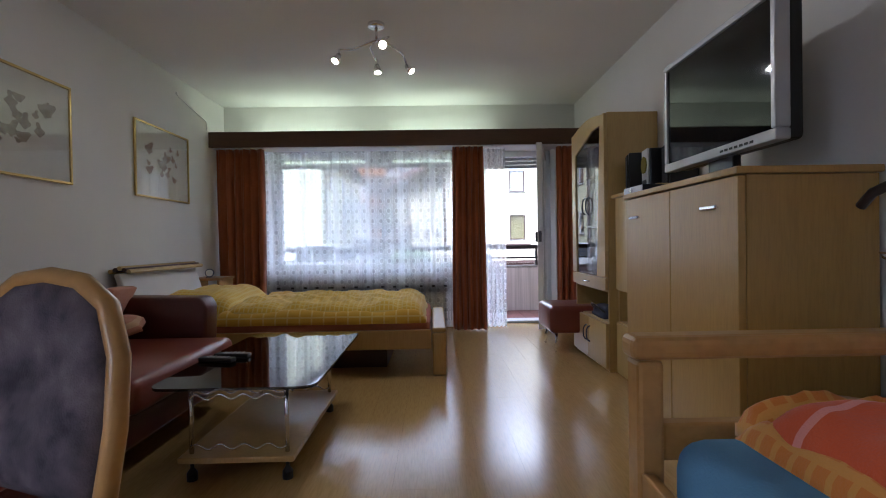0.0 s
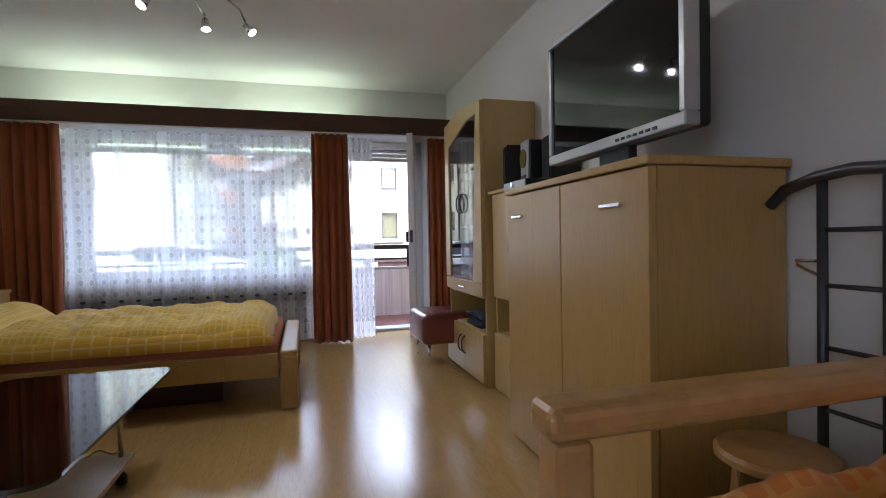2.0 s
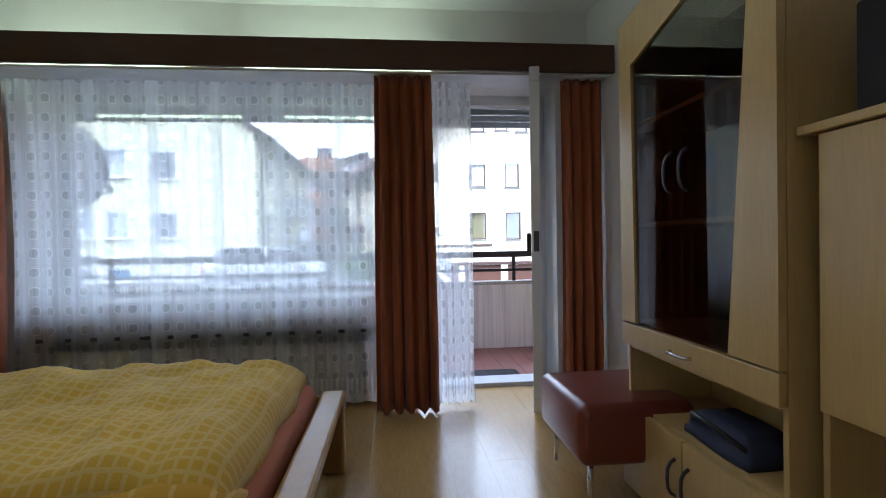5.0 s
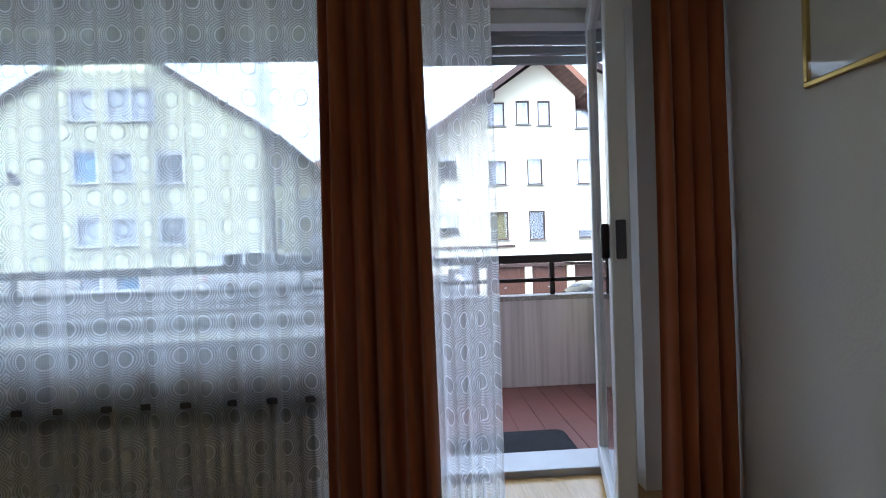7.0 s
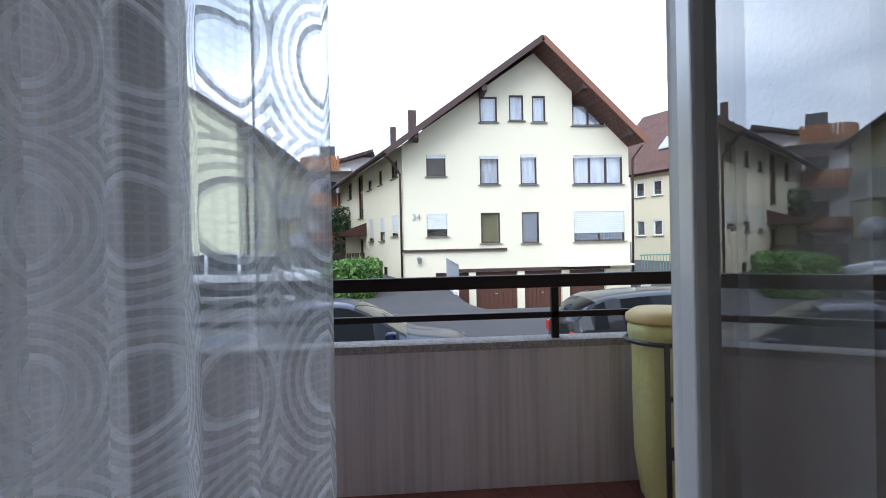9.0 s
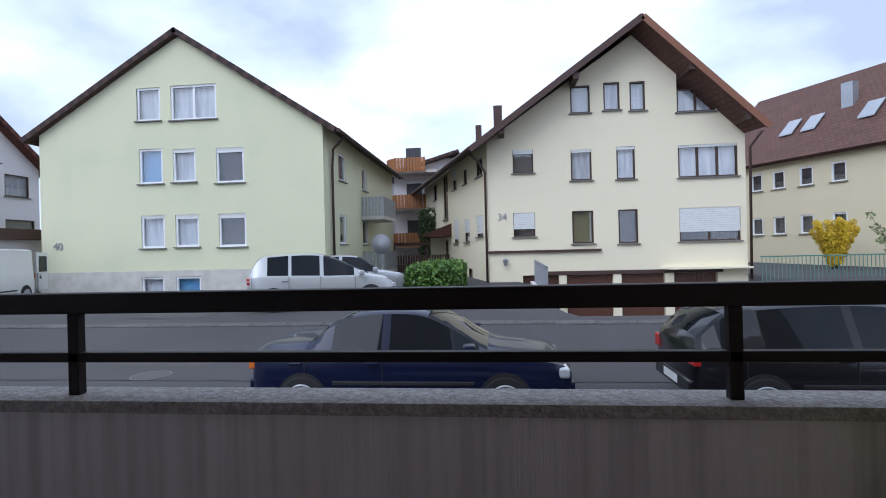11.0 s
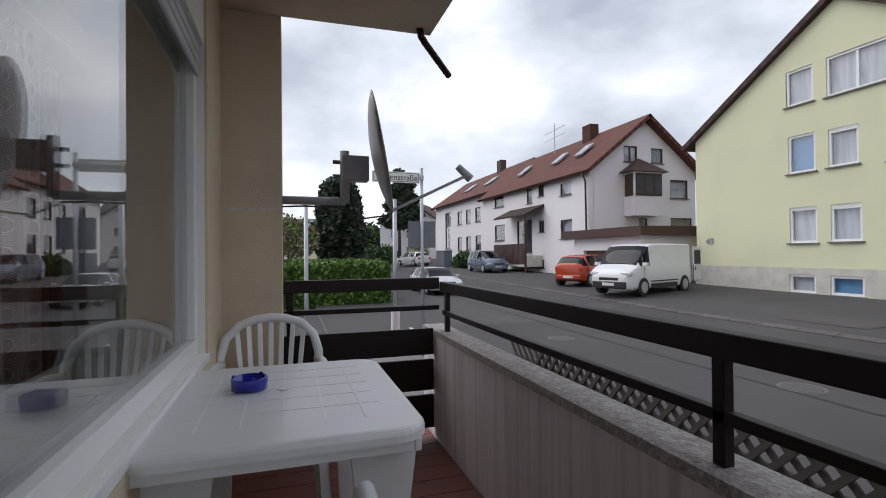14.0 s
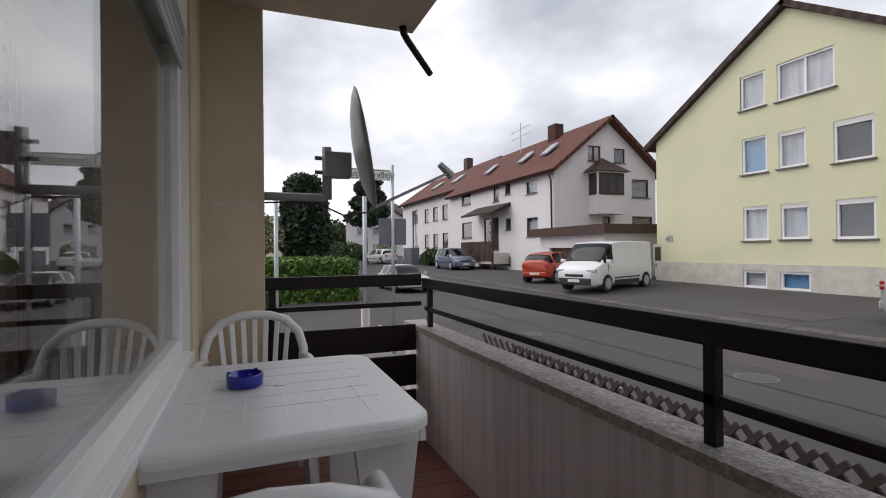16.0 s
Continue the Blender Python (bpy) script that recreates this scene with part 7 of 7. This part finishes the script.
pole2 = thing("street_pole", "thin grey pole by the hedge", "pole", (-8.2, 8.35, -1.2))
part("pole", bar(B(), (0, 0, 0), (0, 0, 3.2), 0.035, n=12), ZINC, pole2, "", True)

# house above and around the camera's flat
setting("upper_storeys", box(B(), -2.95, 9.0, -6.0, 7.6, 2.83, 9.0), RENDER, "rendered upper storeys of the house", "wall")
setting("neighbour_wall", box(B(), 3.2, 9.0, -6.0, 7.68, -1.3, 2.82), RENDER, "rendered wall of the next flat", "wall")

# ---- vehicles ----
TYRE = material("tyre_rubber", (0.02, 0.02, 0.021), 0.85)
RIM = material("alloy_rim", (0.50, 0.51, 0.53), 0.35, 0.35)
HUBCAP = material("grey_hubcap", (0.30, 0.31, 0.32), 0.4, 0.3)
CAR_GLASS = material("car_window_glass", (0.008, 0.010, 0.013), 0.03, spec=0.22)
LAMP_RED = material("red_lamp_lens", (0.45, 0.02, 0.015), 0.2)
LAMP_AMBER = material("amber_lamp_lens", (0.60, 0.16, 0.02), 0.2)
LAMP_CLEAR = material("clear_lamp_lens", (0.62, 0.64, 0.66), 0.12, 0.3)
PLATE = material("white_number_plate", (0.70, 0.70, 0.68), 0.5)
TRIM = material("black_car_trim", (0.02, 0.02, 0.022), 0.55)


def paint(name, colour, metal=0.3, rough=0.28, coat=0.5, spec=0.4):
    m = material(name, colour, rough, metal, second=tuple(c * 0.93 for c in colour), scale=2, coat=coat, spec=spec)
    m.node_tree.nodes["Principled BSDF"].inputs["Coat Roughness"].default_value = 0.04
    return m


def spline(keys, x):
    """Smooth interpolation through rows of position and values."""
    for i in range(len(keys) - 1):
        if keys[i][0] <= x <= keys[i + 1][0] or i == len(keys) - 2:
            a, b_ = keys[i], keys[i + 1]
            t = 0 if b_[0] == a[0] else min(1, max(0, (x - a[0]) / (b_[0] - a[0])))
            p, q = keys[max(0, i - 1)], keys[min(len(keys) - 1, i + 2)]
            out = []
            for k in range(1, len(a)):
                d = b_[0] - a[0]
                m0 = (b_[k] - p[k]) / (b_[0] - p[0]) * d if b_[0] != p[0] else 0
                m1 = (q[k] - a[k]) / (q[0] - a[0]) * d if q[0] != a[0] else 0
                sa = b_[k] - a[k]
                m0 = 0 if m0 * sa <= 0 else math.copysign(min(abs(m0), 3 * abs(sa)), sa)
                m1 = 0 if m1 * sa <= 0 else math.copysign(min(abs(m1), 3 * abs(sa)), sa)
                out.append((2 * t ** 3 - 3 * t ** 2 + 1) * a[k] + (t ** 3 - 2 * t ** 2 + t) * m0 + (3 * t ** 2 - 2 * t ** 3) * b_[k] + (t ** 3 - t ** 2) * m1)
            return out
    return keys[-1][1:]


def car(name, label, place, turn, colour, length, width, keys, cabin, wheels, wheel_r, pillars, tail="red", plate=True, windowed=True, group="parked cars", lower=None):
    """A car, its nose towards +x. keys: x from 0 (tail) to 1 (nose) with floor, shoulder and top heights and half-widths at shoulder and top.
    cabin: x of rear-window foot, roof's rear, roof's front, windscreen foot. wheels: x of both axles. pillars: x spans between side windows."""
    c = thing(name, label, "van" if "van" in name else "car", place, turn, group=group)
    L = length
    xs_ = sorted({0.0, 0.012, 0.03, 0.06, *[k / 40 for k in range(3, 39)], 0.97, 0.988, 1.0, *cabin, *[v for s in pillars for v in s]})
    body, glass = B(), B()
    rows_ = []
    for x in xs_:
        zf, zs, zt, ws, wt = spline(keys, x)
        end = min(1.0, (min(x, 1 - x) / 0.05)) ** 0.5
        pinch = 0.80 + 0.20 * end
        ws, wt = ws * pinch, wt * pinch
        zm = zf + (zs - zf) * 0.45
        rows_.append([(x, y * width, z) for y, z in ((ws * 0.90, zf), (ws * 0.985, zf + 0.08), (ws, zm), (ws * 0.99, zs - 0.06), (ws * 0.955, zs), (wt, zt - 0.045), (wt * 0.90, zt - 0.01), (wt * 0.5, zt + 0.008), (0, zt + 0.012))])
    full = [[(x * L - L / 2, y, z) for x, y, z in r] + [(x * L - L / 2, -y, z) for x, y, z in reversed(r[:-1])] for r in rows_]
    bv = [[body.verts.new(p) for p in r] for r in full]
    gl = [[glass.verts.new(Vector(p) * 1.0) for p in r] for r in full]
    n_ = len(full[0])
    inside = lambda x: any(a <= x <= b_ for a, b_ in pillars)
    for i in range(len(xs_) - 1):
        xm = (xs_[i] + xs_[i + 1]) / 2
        for k in range(n_ - 1):
            side = k in (4, n_ - 6)
            over = 5 <= k <= n_ - 7
            is_glass = False
            if side and cabin[0] + 0.02 < xm < cabin[3] - 0.03 and not inside(xm) and windowed:
                is_glass = True
            if over and (cabin[0] < xm < cabin[1] or cabin[2] < xm < cabin[3]):
                is_glass = True
            f = (bv if not is_glass else gl)
            (body if not is_glass else glass).faces.new((f[i][k], f[i + 1][k], f[i + 1][k + 1], f[i][k + 1]))
        body.faces.new((bv[i][0], bv[i][-1], bv[i + 1][-1], bv[i + 1][0]))
    body.faces.new(bv[0]), body.faces.new(bv[-1][::-1])
    for bmx in (body, glass):
        bmesh.ops.delete(bmx, geom=[v for v in bmx.verts if not v.link_faces], context="VERTS")
    shell = part("body", body, colour, c, "", True)
    panes = part("glazing", glass, CAR_GLASS, c, "dark reflecting car glass", True)
    shell.data.set_sharp_from_angle(angle=radians(32))
    panes.data.set_sharp_from_angle(angle=radians(18))
    for wx in wheels:
        for sgn in (1, -1):
            y = sgn * width * 0.5
            px = wx * L - L / 2
            arch = B()
            bmesh.ops.create_cone(arch, cap_ends=True, segments=28, radius1=wheel_r + 0.03, radius2=wheel_r + 0.03, depth=0.20, matrix=pose(px, y - sgn * 0.088, wheel_r + 0.01, 90, 0, 0))
            part("wheel_arch", arch, TRIM, c)
            ty = B()
            bmesh.ops.create_cone(ty, cap_ends=True, segments=28, radius1=wheel_r, radius2=wheel_r, depth=0.20, matrix=pose(px, y - sgn * 0.078, wheel_r, 90, 0, 0))
            bmesh.ops.bevel(ty, geom=[e for e in ty.edges if len(e.link_faces) == 2 and e.calc_face_angle(0) > 1.2], offset=0.025, segments=2, profile=0.5, affect="EDGES")
            w = part("wheel", ty, TYRE, c)
            rm = B()
            bmesh.ops.create_cone(rm, cap_ends=True, segments=24, radius1=wheel_r * 0.66, radius2=wheel_r * 0.62, depth=0.012, matrix=pose(px, y + sgn * 0.027, wheel_r, 90 * sgn, 0, 0))
            part("hub", rm, HUBCAP, w)
            for k in range(7):
                a = k * 2 * math.pi / 7 + 0.3
                sp = beam(B(), (px, y + sgn * 0.034, wheel_r), (px + wheel_r * 0.64 * math.cos(a), y + sgn * 0.034, wheel_r + wheel_r * 0.64 * math.sin(a)), 0.012, wheel_r * 0.20)
                part("spoke", sp, RIM, w)
            part("centre_cap", bar(B(), (px, y + sgn * 0.028, wheel_r), (px, y + sgn * 0.045, wheel_r), wheel_r * 0.20, wheel_r * 0.16, 16), RIM, w)
            part("rim_ring", tube(B(), [(px + wheel_r * 0.63 * math.cos(a), y + sgn * 0.032, wheel_r + wheel_r * 0.63 * math.sin(a)) for a in [k * math.pi / 12 for k in range(24)]], 0.014, 6, True), RIM, w, "", True)
    zf0, zs0 = spline(keys, 0.03)[:2]
    zf1, zs1 = spline(keys, 0.97)[:2]
    for sgn in (1, -1):
        hx = L / 2 - 0.14
        ywid = spline(keys, 0.955)[3] * width
        part("headlight", box(B(), hx - 0.22, hx + 0.095, min(sgn * ywid * 0.52, sgn * ywid * 0.975), max(sgn * ywid * 0.52, sgn * ywid * 0.975), zs1 - 0.16, zs1 - 0.02, 0.04, 3), LAMP_CLEAR, c, "clear headlight")
        yb = spline(keys, 0.02)[3] * width
        part("tail_light", box(B(), -L / 2 - 0.004, -L / 2 + 0.20, min(sgn * yb * 0.66, sgn * yb * 0.915), max(sgn * yb * 0.66, sgn * yb * 0.915), zs0 - 0.24, zs0 - 0.05, 0.02), LAMP_RED if tail == "red" else LAMP_AMBER, c, "rear lamp")
        mx = (cabin[3] - 0.05) * L - L / 2
        part("mirror", box(B(), mx - 0.09, mx + 0.07, min(sgn * width * 0.50, sgn * width * 0.61), max(sgn * width * 0.50, sgn * width * 0.61), spline(keys, cabin[3])[1] + 0.02, spline(keys, cabin[3])[1] + 0.16, 0.03), colour, c, "side mirror")
        for hxx in [(p[0] - 0.02) * L - L / 2 for p in pillars][:2]:
            part("door_handle", box(B(), hxx - 0.10, hxx + 0.06, min(sgn * width * 0.485, sgn * width * 0.512), max(sgn * width * 0.485, sgn * width * 0.512), zs0 - 0.16, zs0 - 0.125, 0.008), colour, c)
        part("side_strip", box(B(), -L * 0.22, L * 0.21, min(sgn * width * 0.495, sgn * width * 0.506), max(sgn * width * 0.495, sgn * width * 0.506), zf0 + 0.22, zf0 + 0.27, 0.008), TRIM, c)
        for dx in [p[0] * L - L / 2 + 0.02 for p in pillars]:
            part("door_seam", box(B(), dx - 0.004, dx + 0.004, min(sgn * width * 0.49, sgn * width * 0.5025), max(sgn * width * 0.49, sgn * width * 0.5025), zf0 + 0.08, zs0 - 0.03), TRIM, c)
    part("rear_bumper", box(B(), -L / 2 - 0.035, -L / 2 + 0.10, -width * 0.38, width * 0.38, zf0 + 0.06, zf0 + 0.26, 0.04, 3), lower or colour, c)
    part("front_bumper", box(B(), L / 2 - 0.10, L / 2 + 0.035, -width * 0.38, width * 0.38, zf1 + 0.02, zf1 + 0.28, 0.04, 3), lower or colour, c)
    part("grille", box(B(), L / 2 - 0.02, L / 2 + 0.006, -width * 0.22, width * 0.22, zf1 + 0.32, zf1 + 0.43, 0.01), TRIM, c, "dark grille")
    if plate:
        part("number_plate", box(B(), L / 2 + 0.036, L / 2 + 0.042, -0.26, 0.26, zf1 + 0.12, zf1 + 0.23), PLATE, c)
        part("number_plate", box(B(), -L / 2 - 0.042, -L / 2 - 0.036, -0.26, 0.26, zf0 + 0.12, zf0 + 0.23), PLATE, c)
    return c


# floor, shoulder, top, half-width at shoulder, half-width at top (shares of the width)
SALOON = [(0, 0.38, 0.86, 0.90, 0.44, 0.36), (0.04, 0.26, 0.93, 0.985, 0.48, 0.40), (0.15, 0.20, 0.95, 1.02, 0.495, 0.405), (0.20, 0.20, 0.945, 1.06, 0.498, 0.39), (0.26, 0.195, 0.94, 1.27, 0.5, 0.352), (0.33, 0.19, 0.93, 1.39, 0.5, 0.345), (0.45, 0.18, 0.92, 1.44, 0.5, 0.345), (0.55, 0.18, 0.91, 1.41, 0.5, 0.348), (0.65, 0.185, 0.90, 1.22, 0.5, 0.37), (0.74, 0.19, 0.89, 0.98, 0.5, 0.40), (0.80, 0.20, 0.86, 0.90, 0.495, 0.41), (0.92, 0.21, 0.79, 0.84, 0.485, 0.38), (0.98, 0.23, 0.71, 0.75, 0.465, 0.36), (1.0, 0.30, 0.60, 0.64, 0.44, 0.34)]
HATCH = [(0, 0.38, 0.88, 0.96, 0.44, 0.36), (0.02, 0.28, 0.95, 1.08, 0.47, 0.38), (0.10, 0.22, 0.96, 1.36, 0.49, 0.345), (0.20, 0.20, 0.955, 1.44, 0.498, 0.345), (0.42, 0.18, 0.94, 1.48, 0.5, 0.345), (0.58, 0.18, 0.92, 1.43, 0.5, 0.35), (0.75, 0.19, 0.90, 1.0, 0.5, 0.40), (0.81, 0.20, 0.87, 0.92, 0.495, 0.41), (0.94, 0.22, 0.76, 0.81, 0.48, 0.38), (1.0, 0.30, 0.62, 0.66, 0.43, 0.33)]
MPV = [(0, 0.40, 0.92, 1.00, 0.45, 0.37), (0.02, 0.28, 1.0, 1.16, 0.47, 0.385), (0.08, 0.22, 1.02, 1.52, 0.49, 0.36), (0.20, 0.20, 1.01, 1.60, 0.498, 0.355), (0.38, 0.18, 0.99, 1.62, 0.5, 0.355), (0.50, 0.18, 0.97, 1.57, 0.5, 0.36), (0.63, 0.185, 0.96, 1.36, 0.5, 0.375), (0.79, 0.19, 0.95, 1.05, 0.5, 0.40), (0.82, 0.20, 0.92, 0.98, 0.495, 0.41), (0.94, 0.22, 0.80, 0.86, 0.48, 0.38), (1.0, 0.30, 0.62, 0.66, 0.43, 0.33)]
VAN = [(0, 0.40, 1.12, 1.92, 0.48, 0.44), (0.01, 0.30, 1.12, 1.96, 0.49, 0.455), (0.10, 0.26, 1.13, 1.98, 0.5, 0.455), (0.40, 0.24, 1.13, 1.99, 0.5, 0.455), (0.66, 0.24, 1.13, 1.96, 0.5, 0.45), (0.74, 0.24, 1.12, 1.86, 0.5, 0.44), (0.875, 0.24, 1.10, 1.20, 0.5, 0.42), (0.91, 0.25, 1.05, 1.11, 0.495, 0.41), (0.97, 0.26, 0.92, 0.98, 0.47, 0.38), (1.0, 0.32, 0.70, 0.76, 0.43, 0.34)]
COUPE = [(k[0], k[1], k[2] * 0.95, k[3] * 0.94, k[4], k[5]) for k in HATCH]


def parked(name, label, x, y, turn, colour, length, width, keys, cabin, wheels, r, pillars, **more):
    return car(name, label, (x, y, ground_z(x, y)), turn, colour, length, width, keys, cabin, wheels, r, pillars, **more)


BLUE_PAINT = paint("dark_blue_metallic", (0.002, 0.005, 0.030), 0.0, 0.35, 0.5, 0.2)
focus = parked("saloon_car", "dark blue saloon parked below the balcony", -0.42, 14.78, 0, BLUE_PAINT, 4.36, 1.70, SALOON, (0.19, 0.33, 0.57, 0.75), (0.185, 0.80), 0.31, [(0.19, 0.275), (0.43, 0.455)], tail="amber")
parked("hatchback_car", "black hatchback parked in the street", 5.35, 14.78, 0, paint("black_car_paint", (0.006, 0.006, 0.008), 0.0, 0.35, 0.6, 0.2), 4.25, 1.75, HATCH, (0.02, 0.10, 0.57, 0.76), (0.18, 0.80), 0.31, [(0.13, 0.19), (0.42, 0.445)])
parked("people_carrier", "silver-white people carrier parked on the forecourt", -4.42, 22.25, 20, paint("pale_silver_metallic", (0.42, 0.43, 0.43), 0.3), 4.26, 1.78, MPV, (0.02, 0.08, 0.50, 0.80), (0.17, 0.81), 0.32, [(0.03, 0.13), (0.265, 0.285), (0.47, 0.495), (0.70, 0.80)])
parked("hatchback_car", "silver hatchback parked beside the hedge", -4.35, 24.5, 20, paint("silver_metallic", (0.40, 0.41, 0.43), 0.3), 4.1, 1.7, HATCH, (0.02, 0.10, 0.57, 0.76), (0.18, 0.80), 0.30, [(0.13, 0.19), (0.42, 0.445)])
WHITE_VAN = paint("white_van_paint", (0.68, 0.69, 0.70), 0.0, 0.35)
van = parked("delivery_van", "white delivery van with its rear door open", -16.5, 22.0, -70, WHITE_VAN, 4.78, 1.90, VAN, (0.0, 0.001, 0.73, 0.88), (0.17, 0.82), 0.32, [(0.0, 0.715), (0.80, 0.802)], plate=True, lower=TRIM)
dr = part("rear_door", box(B(), -3.14, -2.37, 0.885, 0.93, 0.42, 1.86, 0.02), WHITE_VAN, van, "open white rear door")
part("window_seal", frame_ring(B(), -3.02, -2.48, 0.931, 0.94, 1.12, 1.72, 0.07, 0), TRIM, dr)
part("door_handle", box(B(), -2.62, -2.52, 0.931, 0.945, 0.86, 1.02), TRIM, dr)
part("number_plate", box(B(), -2.98, -2.50, 0.931, 0.937, 0.60, 0.71), PLATE, dr)
part("sill", box(B(), -1.0, 1.0, 0.935, 0.955, 0.26, 0.44, 0.01), TRIM, van, "dark sill strip")
part("door_window", box(B(), -2.95, -2.55, 0.931, 0.935, 1.19, 1.65), CAR_GLASS, dr)
parked("small_car", "orange-red small car beside the garage", -20.9, 22.2, 119, paint("orange_red_paint", (0.42, 0.05, 0.018), 0.1), 3.4, 1.65, HATCH, (0.02, 0.10, 0.57, 0.76), (0.18, 0.80), 0.30, [(0.13, 0.19), (0.42, 0.445)])
parked("people_carrier", "grey-blue people carrier before the white house", -34.6, 22.6, 0, paint("grey_blue_metallic", (0.16, 0.19, 0.26), 0.4), 4.4, 1.8, MPV, (0.02, 0.08, 0.50, 0.80), (0.17, 0.81), 0.32, [(0.03, 0.13), (0.265, 0.285), (0.47, 0.495), (0.70, 0.80)])
parked("coupe_car", "silver-white coupe standing in the street", -25.8, 15.8, 3, paint("silver_white_paint", (0.55, 0.56, 0.58), 0.3), 4.3, 1.8, COUPE, (0.03, 0.14, 0.55, 0.76), (0.18, 0.80), 0.31, [(0.15, 0.22), (0.42, 0.44)])
parked("hatchback_car", "white hatchback parked farther up the street", -50.0, 20.6, 200, paint("white_car_paint", (0.66, 0.67, 0.68), 0.0), 4.2, 1.75, HATCH, (0.02, 0.10, 0.57, 0.76), (0.18, 0.80), 0.31, [(0.13, 0.19), (0.42, 0.445)])
bins = thing("waste_container", "grey waste containers before the garden", "waste bin", (-45.5, 22.6, ground_z(-45.5, 22.6)))
part("box", box(B(), -1.3, 1.3, -0.4, 0.4, 0.0, 1.5, 0.03), material("blue_grey_bin", (0.14, 0.15, 0.18), 0.6), bins)
part("lid", box(B(), -1.35, 1.35, -0.45, 0.45, 1.501, 1.56, 0.02), material("blue_grey_bin_lid", (0.12, 0.13, 0.16), 0.6), bins)

# ---- laminate planks, last ----
rng_ = random.Random(5)
full_mesh = None
for i in range(22):
    x0 = XL + 0.002 + i * 0.188
    x1 = min(x0 + 0.1876, XR - 0.002)
    y = YB - rng_.uniform(0.0, 1.2)
    while y < 7.35:
        a, b_ = max(y, YB + 0.002), min(y + 1.28, 7.395)
        if b_ - a > 0.02:
            whole = abs((b_ - a) - 1.28) < 1e-6 and abs((x1 - x0) - 0.1876) < 1e-6
            if whole and full_mesh:
                ob = new("plank", full_mesh)
            else:
                ob = part("plank", box(B(), 0, x1 - x0, 0, b_ - a - 0.0005, -0.0075, 0.0), LAMINATE)
                if whole:
                    full_mesh = ob.data
            ob.parent = floor_base
            ob.matrix_basis = Matrix.Translation((x0, a, 0))
        y += 1.2803
